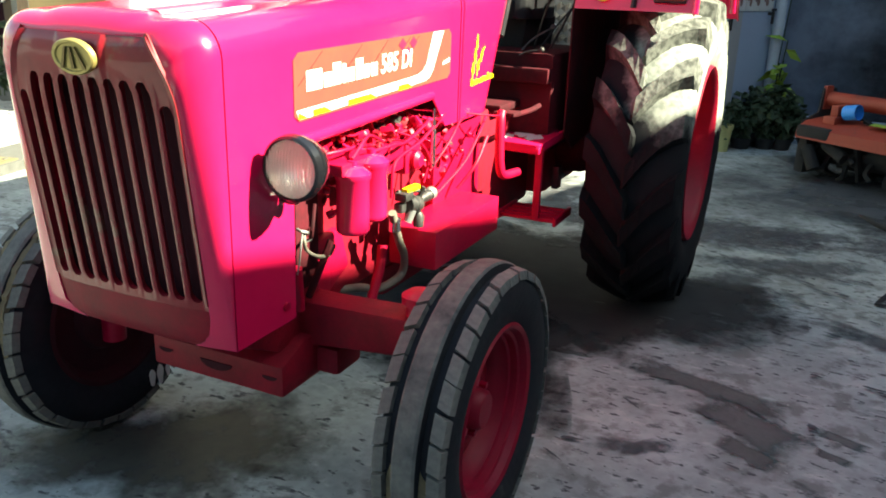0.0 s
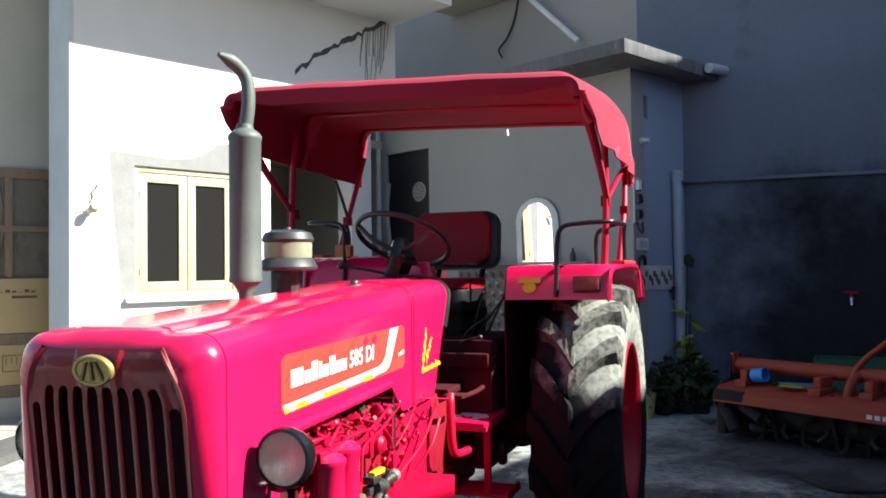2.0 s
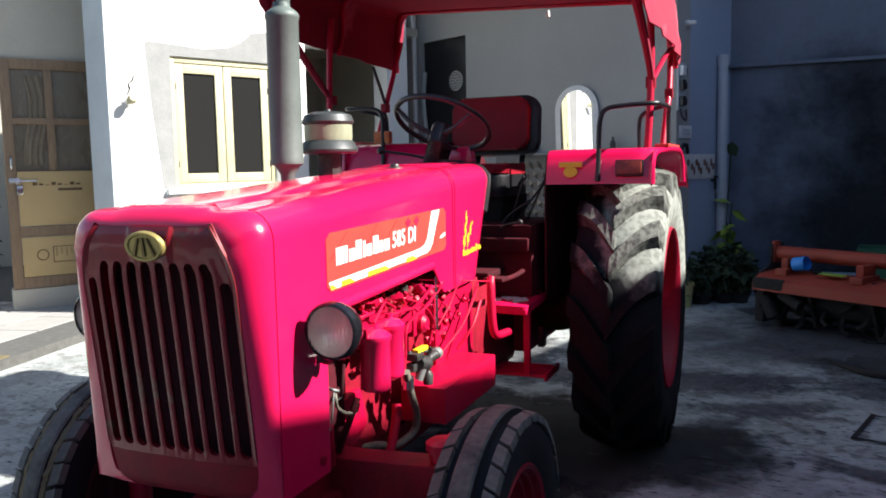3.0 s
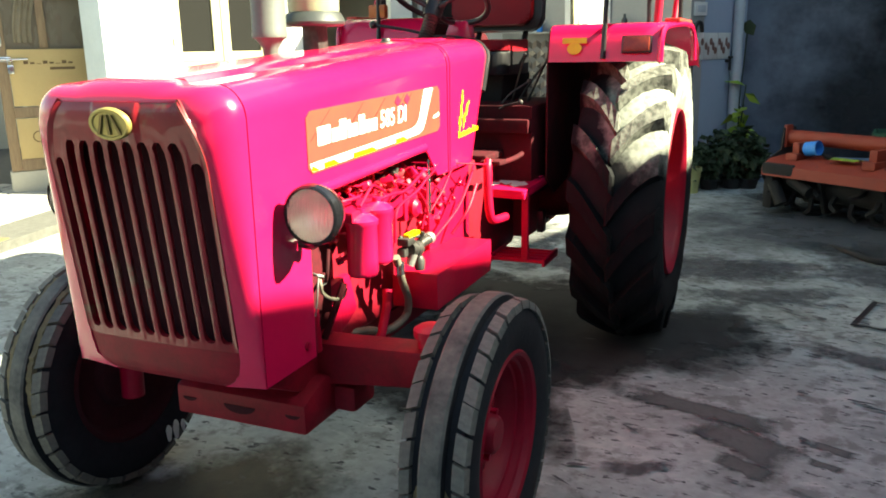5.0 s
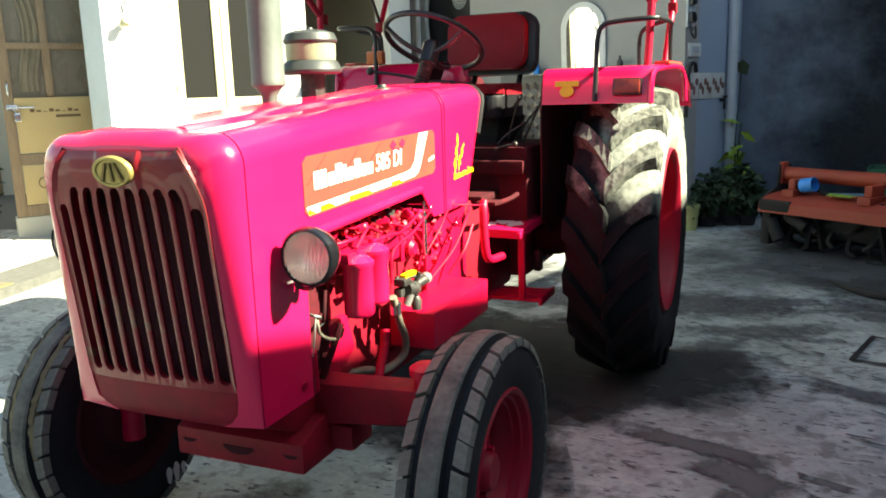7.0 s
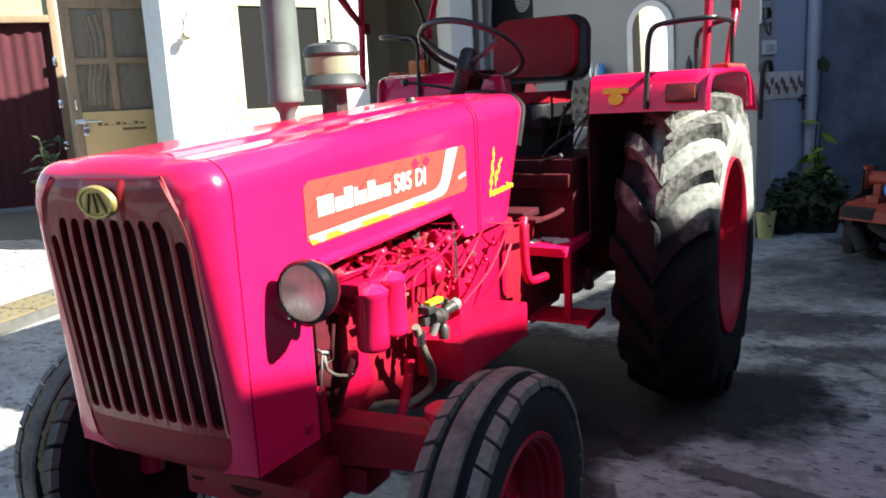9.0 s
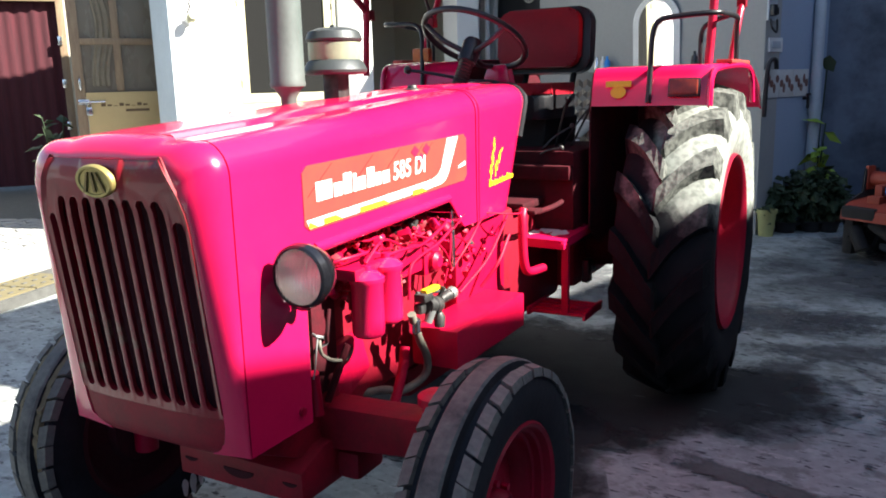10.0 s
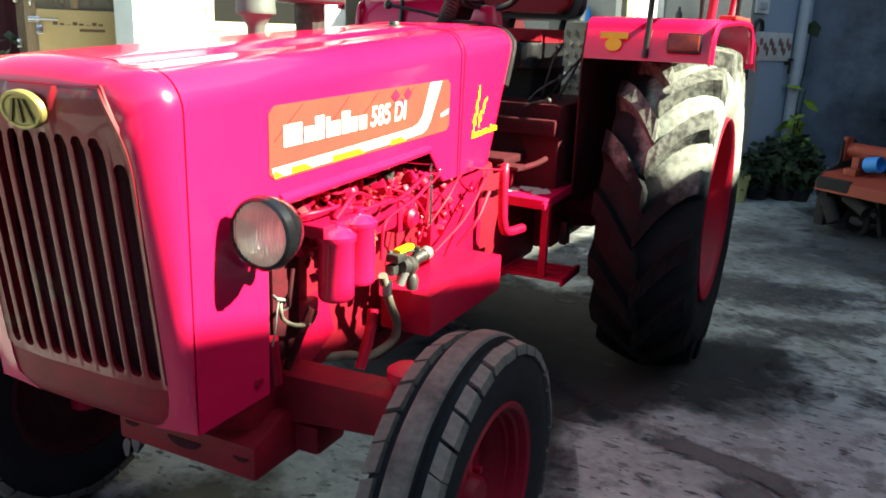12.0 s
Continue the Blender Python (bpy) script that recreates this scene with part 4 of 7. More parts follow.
def rear_lug(bm, R, a0, s):
    """One bar of the tread, from the middle out over the shoulder."""
    st = []
    for u in (0.0, 0.05, 0.2, 0.38, 0.6, 0.8, 0.94, 1.0):
        x = -0.012 + 0.202 * u
        a = a0 + 0.46 * (u - 0.25 * u ** 3)
        crown = 0.055 * u ** 1.5
        top = R - crown - (0.006 if u == 0 else 0)
        base = R - 0.074 - crown - 0.03 * max(0, u - 0.75) / 0.25
        if u == 1.0:
            top = base + 0.024
        w = (0.058 if u == 0 else 0.074) + 0.030 * abs(u - 0.35)
        da = w / R * 0.5
        st.append([(x, a - da * 1.45, base), (x, a - da, top), (x, a + da, top), (x, a + da * 1.45, base)])
    rows = [[bm.verts.new((r * math.cos(a), r * math.sin(a), s * x)) for x, a, r in row] for row in st]
    for p, q in zip(rows, rows[1:]):
        for i in range(3):
            f = bm.faces.new((p[i], p[i + 1], q[i + 1], q[i]))
            f.material_index = 0
    for row in (rows[0], rows[-1]):
        bm.faces.new(row)


def lug_mesh(s):
    bm = bmesh.new()
    rear_lug(bm, 0.690, 0.0, s)
    for v in bm.verts:
        v.co.y = -v.co.y
    bmesh.ops.recalc_face_normals(bm, faces=bm.faces)
    me = bpy.data.meshes.new("tread_bar")
    bm.to_mesh(me)
    bm.free()
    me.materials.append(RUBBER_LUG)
    return me


BARS = {s: lug_mesh(s) for s in (1, -1)}


def rear_wheel(x, s):
    # local z runs outward, local x forward and y up or down by side
    m = Matrix.Translation((x, 1.97, 0.69))
    hub = new("rear_wheel")
    hub.parent, hub.matrix_world = tractor, m @ Matrix(((0, 0, 1, 0), (-1, 0, 0, 0), (0, -1, 0, 0), (0, 0, 0, 1)))
    bm = bmesh.new()
    side_p = [(0.365, 0.150), (0.385, 0.168), (0.44, 0.186), (0.52, 0.192), (0.550, 0.184), (0.575, 0.168)]
    crown = [(0.604, 0.125), (0.626, 0.07), (0.638, 0.0)]
    prof = side_p + crown + [(r, -z) for r, z in crown[-2::-1]] + [(r, -z) for r, z in side_p[::-1]]
    lathe(bm, prof, None, 80)
    part("tyre", bm, RUBBER_PALE, hub, "tractor tyre with deep bar tread, sunlit arc painted pale with dust", smooth=35)
    for q in (1, -1):
        for k in range(17):
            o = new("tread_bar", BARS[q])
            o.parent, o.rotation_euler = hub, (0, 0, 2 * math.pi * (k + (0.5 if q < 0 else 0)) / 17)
    bm = bmesh.new()
    lathe(bm, [(0.368, 0.150), (0.382, 0.166), (0.376, 0.182), (0.362, 0.172), (0.352, 0.150), (0.345, 0.10), (0.325, 0.07), (0.315, 0.02), (0.30, 0.0), (0.27, 0.01), (0.20, 0.055),
               (0.15, 0.065), (0.11, 0.06), (0.10, 0.09), (0.08, 0.10), (0.0, 0.10)], Matrix.Diagonal((1, 1, s, 1)), 64)
    lathe(bm, [(0.368, 0.150), (0.382, 0.166), (0.362, 0.172), (0.345, 0.10), (0.325, 0.0), (0.30, 0.0)], Matrix.Diagonal((1, 1, -s, 1)), 64)
    part("rim", bm, RED_RIM, hub, "red steel wheel rim")
    bm = bmesh.new()
    for k in range(8):
        a = math.pi / 4 * k
        rod(bm, (0.13 * math.cos(a), 0.13 * math.sin(a), s * 0.06), (0.13 * math.cos(a), 0.13 * math.sin(a), s * 0.085), 0.014, n=6)
    for k in range(8):
        a = math.pi / 4 * k + 0.3
        box(bm, (-0.03, 0.285, s * 0.02 - 0.01), (0.03, 0.335, s * 0.02 + 0.02), Matrix.Rotation(a, 4, "Z"), bevel=0.006)
    part("lugs", bm, RED_DULL, hub)


rear_wheel(0.70, 1), rear_wheel(-0.70, -1)


# mudguards over the rear wheels
def mudguard(s):
    g = new("mudguard")
    g.parent = tractor
    g["label"] = "red steel mudguard with flat top"
    xi, xo = 0.395, 0.90
    # top and front apron: one bent sheet
    prof = [(1.50, 1.288), (1.515, 1.36), (1.535, 1.415), (1.57, 1.435), (1.70, 1.442), (1.95, 1.445), (2.20, 1.43), (2.40, 1.36), (2.52, 1.25)]
    bm = bmesh.new()
    rows = []
    for y, z in prof:
        out = 0.845 if y < 1.56 else min(xo, 0.845 + (y - 1.56) * 0.2)
        rows.append([Vector((s * x, y + (0.02 * (x - xi) if y < 1.56 else 0), z - (0.012 if x > out - 0.001 else 0))) for x in (xi, xi + 0.05, 0.6, 0.75, out - 0.012, out)])
    loft(bm, rows)
    thicken(part("top", bm, RED, g), 0.006)
    # inner side plate reaching down beside the seat
    bm = bmesh.new()
    pts = [(1.495, 1.288), (1.515, 1.36), (1.535, 1.415), (1.57, 1.433), (1.95, 1.443), (2.20, 1.428), (2.40, 1.358), (2.52, 1.25), (2.55, 0.85), (1.62, 0.72), (1.50, 0.80)]
    prism(bm, pts, 0.006, Matrix(((0, 0, 1, s * (xi - 0.003) - 0.003), (1, 0, 0, 0), (0, 1, 0, 0), (0, 0, 0, 1))))
    part("side_plate", bm, RED_SHADE, g)
    # outer skirt: a narrow rim with a dark opening under it
    bm = bmesh.new()
    tube(bm, [(s * 0.846, 1.50, 1.285), (s * 0.848, 1.53, 1.40), (s * 0.87, 1.66, 1.428), (s * 0.898, 1.95, 1.432), (s * 0.90, 2.12, 1.40), (s * 0.905, 2.16, 1.28)], 0.012, 8, 4)
    part("edge", bm, RED, g)
    if s > 0:
        bm = bmesh.new()
        box(bm, (-0.058, -0.012, -0.034), (0.058, 0.012, 0.034), bevel=0.006)
        ind = part("indicator", bm, BLACK, g, "amber side lamp in black housing")
        ind.matrix_world = Matrix.Translation((s * 0.752, 1.508, 1.354)) @ Matrix.Rotation(radians(-12), 4, "X")
        bm = bmesh.new()
        box(bm, (-0.052, -0.006, -0.028), (0.052, 0.006, 0.028), bevel=0.005)
        a = part("lens", bm, AMBER_SHADED, ind)
        a.matrix_world = ind.matrix_world @ Matrix.Translation((0, -0.012, 0))
        # yellow round transfer with a bar of unread letters
        bm = bmesh.new()
        M = Matrix.Translation((s * 0.503, 1.506, 1.352)) @ Matrix.Rotation(radians(90 - 12), 4, "X")
        prism(bm, [(0.03 * math.cos(2 * math.pi * k / 16), 0.024 * math.sin(2 * math.pi * k / 16) - 0.012) for k in range(16)], 0.002, M @ Matrix.Translation((0, 0, 0.004)))
        prism(bm, [(-0.05, 0.008), (0.05, 0.008), (0.05, 0.03), (-0.05, 0.03)], 0.002, M @ Matrix.Translation((0, 0, 0.007)))
        part("transfer", bm, DECAL_YELLOW, g, "yellow round transfer")
    # orange strip along the top beside the posts
    bm = bmesh.new()
    box(bm, (s * 0.862 - 0.03, 1.68, 1.442), (s * 0.862 + 0.03, 2.12, 1.456), bevel=0.004)
    part("strip", bm, DECAL_ORANGE, g, "faded orange strip")
    # hand rail: black bent pipe
    bm = bmesh.new()
    tube(bm, [(s * 0.62, 1.50, 1.30), (s * 0.622, 1.512, 1.42), (s * 0.626, 1.52, 1.55), (s * 0.65, 1.525, 1.602), (s * 0.72, 1.535, 1.616), (s * 0.845, 1.56, 1.622), (s * 0.86, 1.66, 1.624),
              (s * 0.86, 1.95, 1.628), (s * 0.85, 2.02, 1.60), (s * 0.85, 2.03, 1.45)], 0.0105, 10, 5)
    tube(bm, [(s * 0.75, 1.80, 1.44), (s * 0.75, 1.80, 1.56), (s * 0.78, 1.79, 1.60), (s * 0.86, 1.76, 1.622)], 0.0095, 10, 5)
    part("hand_rail", bm, BLACK, g, "black bent pipe hand rail")
    if s < 0:
        g.location = (0.10, 0.25, 0.06)


mudguard(1), mudguard(-1)
bm = bmesh.new()
box(bm, (-0.575, 1.76, 1.498), (-0.485, 1.80, 1.56), bevel=0.008)
part("side_lamp", bm, AMBER, tractor, "amber side lamp on the far mudguard")

# ---- exhaust and air cleaner ----
bm = bmesh.new()
EX = Matrix.Translation((-0.14, 0.30, 0))
lathe(bm, [(0.0, 1.335), (0.022, 1.335), (0.024, 1.36), (0.040, 1.385), (0.052, 1.392), (0.053, 1.40), (0.051, 1.41), (0.051, 1.845), (0.054, 1.85), (0.054, 1.862), (0.046, 1.872),
           (0.028, 1.885), (0.026, 1.90), (0.0, 1.90)], EX, 32)
part("silencer", bm, HEATED, tractor, "grey steel exhaust silencer")
bm = bmesh.new()
tube(bm, [(-0.138, 0.30, 1.88), (-0.126, 0.30, 1.96), (-0.127, 0.298, 2.03), (-0.136, 0.285, 2.065), (-0.150, 0.25, 2.092), (-0.168, 0.20, 2.108)], lambda t: 0.022 if t < 0.85 else 0.022 - 0.10 * (t - 0.85), 14, 5)
part("exhaust_pipe", bm, HEATED, tractor, "bent grey exhaust pipe")
bm = bmesh.new()
AC = Matrix.Translation((-0.07, 0.445, 0))
lathe(bm, [(0.0, 1.425), (0.088, 1.425), (0.096, 1.43), (0.098, 1.438), (0.086, 1.462), (0.076, 1.47), (0.0, 1.47)], AC, 36)
lathe(bm, [(0.0, 1.525), (0.083, 1.522), (0.087, 1.53), (0.078, 1.552), (0.05, 1.562), (0.012, 1.564), (0.01, 1.572), (0.0, 1.573)], AC, 36)
precl = part("air_cleaner", bm, CLEANER, tractor, "air pre-cleaner with metal cap and bowl")
bm = bmesh.new()
lathe(bm, [(0.0, 1.466), (0.078, 1.466), (0.080, 1.48), (0.080, 1.52), (0.0, 1.528)], AC, 36)
part("bowl", bm, OLIVE, precl, "yellowed clear bowl")
bm = bmesh.new()
box(bm, (-0.03, -0.03, 1.30), (0.03, 0.03, 1.43), AC, bevel=0.008)
part("stem", bm, DARK_METAL, precl)

# ---- steering wheel, seat ----
SW = Matrix.Translation((0.036, 1.195, 1.552)) @ Matrix.Rotation(radians(-30), 4, "X") @ Matrix.Rotation(radians(6), 4, "Y")
bm = bmesh.new()
ring = [SW @ Vector((0.20 * math.cos(a), 0.20 * math.sin(a), 0)) for a in (2 * math.pi * i / 40 for i in range(41))]
tube(bm, ring, 0.0115, 10, 1)
wheel = part("steering_wheel", bm, BLACK, tractor, "thin black three-spoke steering wheel")
for k in range(3):
    bm = bmesh.new()
    a = math.pi / 2 + 2 * math.pi * k / 3
    tube(bm, [SW @ Vector((0.02 * math.cos(a), 0.02 * math.sin(a), -0.06)), SW @ Vector((0.12 * math.cos(a), 0.12 * math.sin(a), -0.04)), SW @ Vector((0.198 * math.cos(a), 0.198 * math.sin(a), 0))], 0.010, 8, 4)
    part("wheel_spoke", bm, BLACK, wheel)
bm = bmesh.new()
lathe(bm, [(0.0, -0.005), (0.03, -0.005), (0.038, -0.02), (0.036, -0.10), (0.0, -0.10)], SW, 20)
part("hub", bm, BLACK, wheel)
bm = bmesh.new()
prof = []
for i in range(9):
    prof += [(0.029, -0.10 - 0.013 * i), (0.021, -0.1065 - 0.013 * i)]
lathe(bm, [(0.0, -0.10)] + prof + [(0.026, -0.26), (0.026, -0.34), (0.0, -0.34)], SW, 18)
part("column", bm, DARK_METAL, tractor, "dark ribbed steering column boot")
bm = bmesh.new()
tube(bm, [(0.02, 1.16, 1.40), (-0.08, 1.13, 1.425), (-0.20, 1.10, 1.445)], 0.006, 8, 4)
bmesh.ops.create_icosphere(bm, subdivisions=2, radius=0.016, matrix=Matrix.Translation((-0.205, 1.10, 1.446)))
part("throttle_lever", bm, BLACK, tractor, "black hand throttle lever")

seat = new("seat")
seat.parent = tractor
seat["label"] = "dark red padded driver's seat, black piping"
bm = bmesh.new()
prism(bm, rounded(0.40, 0.265, 0.055), 0.055, Matrix.Translation((-0.025, 2.03, 1.582)) @ Matrix.Rotation(radians(90 - 6), 4, "X"), bevel=0.018)
part("backrest", bm, VINYL_RED, seat)
bm = bmesh.new()
prism(bm, rounded(0.445, 0.30, 0.06), 0.07, Matrix.Translation((-0.012, 2.11, 1.572)) @ Matrix.Rotation(radians(90 - 6), 4, "X"), bevel=0.015)
part("backrest_shell", bm, BLACK, seat, "black seat back shell")
bm = bmesh.new()
prism(bm, rounded(0.43, 0.40, 0.07), 0.05, Matrix.Translation((-0.02, 1.73, 1.335)), bevel=0.02)
part("cushion", bm, VINYL_RED, seat)
bm = bmesh.new()
prism(bm, rounded(0.435, 0.405, 0.07), 0.10, Matrix.Translation((-0.02, 1.73, 1.235)), bevel=0.012)
part("pan", bm, BLACK, seat, "black cushion base")
bm = bmesh.new()
prism(bm, [(-0.19, 0), (0.15, 0), (0.17, 0.16), (-0.20, 0.16)], 0.40, Matrix.Translation((0.0, 2.0, 1.08)) @ Matrix.Rotation(radians(90), 4, "X"), bevel=0.015)
part("lift_cover", bm, IRON, seat, "black casting under the seat")
bm = bmesh.new()
for x in (-0.12, 0.12):
    rod(bm, (x, 1.98, 1.27), (x, 2.12, 1.50), 0.014)
tube(bm, [(0.12, 1.9, 1.27), (0.05, 1.8, 1.15), (-0.02, 1.75, 1.05), (0, 1.7, 0.95)], 0.02, 8, 4)
box(bm, (-0.12, 1.66, 1.20), (0.12, 1.90, 1.26), bevel=0.01)
part("seat_frame", bm, IRON, seat)
# levers beside the seat
for i, (x, y, z, dx, dy, dz_) in enumerate(((0.24, 1.58, 1.22, 0.05, -0.06, 0.10), (0.27, 1.66, 1.20, 0.07, 0.02, 0.09), (0.22, 1.50, 1.15, 0.08, 0.05, 0.06), (0.30, 1.72, 1.24, 0.03, 0.10, 0.12),
                                            (0.20, 1.45, 1.10, 0.10, -0.03, 0.03), (-0.24, 1.5, 1.15, -0.05, -0.05, 0.15))):
    bm = bmesh.new()
    tube(bm, [(x - dx, y - dy, z - 0.12), (x, y, z), (x + dx, y + dy, z + dz_)], 0.005, 8, 4)
    bmesh.ops.create_icosphere(bm, subdivisions=2, radius=0.012, matrix=Matrix.Translation((x + dx, y + dy, z + dz_)))
    part("lever", bm, BLACK if i % 2 else DARK_METAL, tractor, "thin control lever")
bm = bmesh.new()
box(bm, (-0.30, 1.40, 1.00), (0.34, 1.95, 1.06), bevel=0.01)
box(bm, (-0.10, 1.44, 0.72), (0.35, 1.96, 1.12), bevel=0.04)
part("control_box", bm, RED_SHADE, tractor, "control quadrant under the seat, coloured dark for shade")
bm = bmesh.new()
prism(bm, [(-0.08, 0), (0.08, 0), (0.05, 0.13), (-0.03, 0.13)], 0.06, Matrix.Translation((0.05, 1.40, 1.33)) @ Matrix.Rotation(radians(90), 4, "X"), bevel=0.012)
part("console", bm, RED, tractor, "red console behind the wheel")

# ---- canopy: a canvas roof on bent pipes ----
def canopy_low(y):
    pts = ((1.14, 2.13), (1.22, 2.06), (1.42, 1.97), (1.7, 1.955), (2.1, 1.95), (2.45, 1.93), (2.60, 1.92), (2.66, 2.05))
    for (a, za), (b, zb) in zip(pts, pts[1:]):
        if a <= y <= b:
            return za + (zb - za) * (y - a) / (b - a)
    return 2.05


def canopy_section(y, W=0.80, T=2.232, n=7):
    r = 0.11 - 0.04 * min(1, max(0, (y - 1.26) / 0.4))
    W += 0.055 * math.sin(math.pi * min(1, max(0, (y - 1.18) / 1.5))) ** 0.6
    t = T + 0.045 * (y - 1.15) / 1.5 - 0.04 * max(0, (1.20 - y) / 0.06) ** 2
    lo = canopy_low(y)
    r = min(r, (t - lo) * 0.85)
    half = []
    for k in range(5):
        z = lo + (t - r - lo) * k / 4
        half.append((W + 0.012 * math.sin(y * 17 + k * 1.3) * (1 - k / 4) + 0.02 * (1 - k / 4), z))
    half += [(W - r + r * math.cos(a), t - r + r * math.sin(a)) for a in (math.pi / 2 * i / n for i in range(1, n + 1))]
    half += [((W - r) * k, t + 0.004 * (1 - k * k) + 0.003 * math.sin(y * 9 + k * 7)) for k in (0.75, 0.5, 0.25)]
    return [Vector((x, y, z - 0.045 * x)) for x, z in half] + [Vector((0, y, t + 0.004))] + [Vector((-x, y, z + 0.045 * x)) for x, z in reversed(half)]


canopy = new("canopy")
canopy.parent = tractor
canopy["label"] = "red canvas canopy on bent pipe frame"
bm = bmesh.new()
loft(bm, [canopy_section(y) for y in (1.14, 1.16, 1.20, 1.25, 1.32, 1.42, 1.55, 1.7, 1.85, 2.0, 2.15, 2.3, 2.45, 2.55, 2.61, 2.66)])
thicken(part("canvas", bm, CANVAS, canopy, "sun faded red canvas"), 0.006)
# the deep hem round the front bow
bm = bmesh.new()
edge = canopy_section(1.14)
rows = []
for p in edge:
    k = min(1.0, max(0.0, (0.80 - abs(p.x)) / 0.12))
    inner = Vector((p.x - math.copysign(0.034 * (1 - k), p.x), 1.152, p.z - 0.050 * k - 0.006))
    rows.append([p + Vector((0, -0.004, 0.004)), p.lerp(inner, 0.5) + Vector((0, -0.010, 0)), inner])
loft(bm, rows)
thicken(part("hem", bm, CANVAS, canopy, "doubled red canvas hem"), 0.006)
for y in (1.25, 1.95, 2.58):
    bm = bmesh.new()
    tube(bm, [p * 1 + Vector((-math.copysign(0.020, p.x) if abs(p.x) > 0.6 else 0, 0, -0.012)) for p in canopy_section(y)][::2], 0.0125, 8, 2)
    part("bow", bm, RED_DULL, canopy)
for s in (1, -1):
    bm = bmesh.new()
    tube(bm, [(s * 0.80, 1.70, 1.44), (s * 0.805, 1.72, 1.6), (s * 0.807, 1.735, 1.73), (s * 0.805, 1.745, 1.95), (s * 0.79, 1.75, 2.14)], 0.016, 10, 4)
    part("post", bm, RED_DULL, canopy)
    bm = bmesh.new()
    tube(bm, [(s * 0.80, 2.22, 1.44), (s * 0.805, 2.30, 1.6), (s * 0.81, 2.40, 1.75), (s * 0.80, 2.50, 1.95), (s * 0.78, 2.56, 2.12)], 0.016, 10, 4)
    part("post", bm, RED_DULL, canopy)
    bm = bmesh.new()
    tube(bm, [(s * 0.81, 1.75, 1.73), (s * 0.81, 1.60, 1.84), (s * 0.80, 1.38, 2.0), (s * 0.775, 1.25, 2.11)], lambda t: 0.014 + 0.008 * t, 8, 4)
    part("brace", bm, CANVAS, canopy, "canvas wrapped front brace")
    bm = bmesh.new()
    if s > 0:
        tube(bm, [(0.81, 1.75, 1.73), (0.83, 1.95, 1.84), (0.83, 2.2, 1.92), (0.815, 2.45, 1.97)], 0.0115, 8, 4)
    else:
        tube(bm, [(-0.81, 2.39, 1.74), (-0.80, 2.30, 1.84), (-0.79, 2.20, 1.94)], 0.010, 8, 4)
    part("brace", bm, RED_DULL if s > 0 else BLACK, canopy)
    bm = bmesh.new()
    box(bm, (s * 0.805 - 0.02, 1.725, 1.70), (s * 0.805 + 0.02, 1.775, 1.75), bevel=0.004)
    box(bm, (s * 0.81 - 0.02, 2.36, 1.70), (s * 0.81 + 0.02, 2.41, 1.75), bevel=0.004)
    part("clamp", bm, RED_DUSTY_SHADE, canopy)
bm = bmesh.new()
lathe(bm, [(0.0, 0.03), (0.009, 0.03), (0.014, 0.0), (0.012, -0.008), (0.0, -0.012)], Matrix.Translation((0.1, 2.672, 2.225)), 16)
part("cabin_lamp", bm, PLASTIC_WHITE, canopy, "small white lamp under the roof")

# ---- chassis, engine and running gear ----
bm = bmesh.new()
box(bm, (-0.15, -0.10, 0.50), (0.15, 0.72, 0.97), bevel=0.02)
engine = part("engine_block", bm, RED_DUSTY_SHADE, tractor, "red painted engine block")
bm = bmesh.new()
box(bm, (-0.15, 0.45, 0.40), (0.15, 1.05, 0.50), bevel=0.03)
part("oil_pan", bm, RED_DUSTY_SHADE, engine)
bm = bmesh.new()
box(bm, (-0.12, -0.14, 0.97), (0.12, 0.66, 1.10), bevel=0.02)
part("cylinder_head", bm, RED_DUSTY_SHADE, engine)
bm = bmesh.new()
box(bm, (-0.18, 1.10, 0.45), (0.18, 1.75, 0.92), bevel=0.04)
box(bm, (-0.26, 1.70, 0.48), (0.26, 2.25, 0.98), bevel=0.04)
part("gearbox", bm, RED_DUSTY_SHADE, tractor, "red gearbox housing, coloured darker for shade")
bm = bmesh.new()
box(bm, (-0.20, 0.70, 0.46), (0.20, 1.10, 0.96), bevel=0.03)
part("clutch_housing", bm, RED_DULL, tractor, "red clutch housing")
bm = bmesh.new()
for s in (1, -1):
    lathe(bm, [(0.0, 0.0), (0.15, 0.0), (0.14, 0.12), (0.10, 0.25), (0.10, 0.38), (0.16, 0.40), (0.16, 0.43), (0.0, 0.43)], Matrix.Translation((s * 0.24, 1.97, 0.69)) @ Matrix.Rotation(radians(90 * s), 4, "Y"), 28)
part("rear_axle", bm, RED_SHADE, tractor, "red rear axle housing")
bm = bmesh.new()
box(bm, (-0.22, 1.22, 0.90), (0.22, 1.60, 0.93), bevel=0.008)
part("floor_plate", bm, RED_SHADE, tractor, "red footplate")
# Black block added for the shade in the cavity behind the lamp.
bm = bmesh.new()
box(bm, (0.08, -0.188, 0.64), (0.205, -0.03, 1.00), bevel=0.012)
part("baffle", bm, MATT_BLACK, tractor, "black block standing in for the dark engine cavity")
# frame rails to the front support
bm = bmesh.new()
for s in (1, -1):
    box(bm, (s * 0.17 - 0.012, -0.30, 0.56), (s * 0.17 + 0.012, 0.10, 0.68), bevel=0.004)
part("frame_rail", bm, RED_DULL, tractor)
bm = bmesh.new()
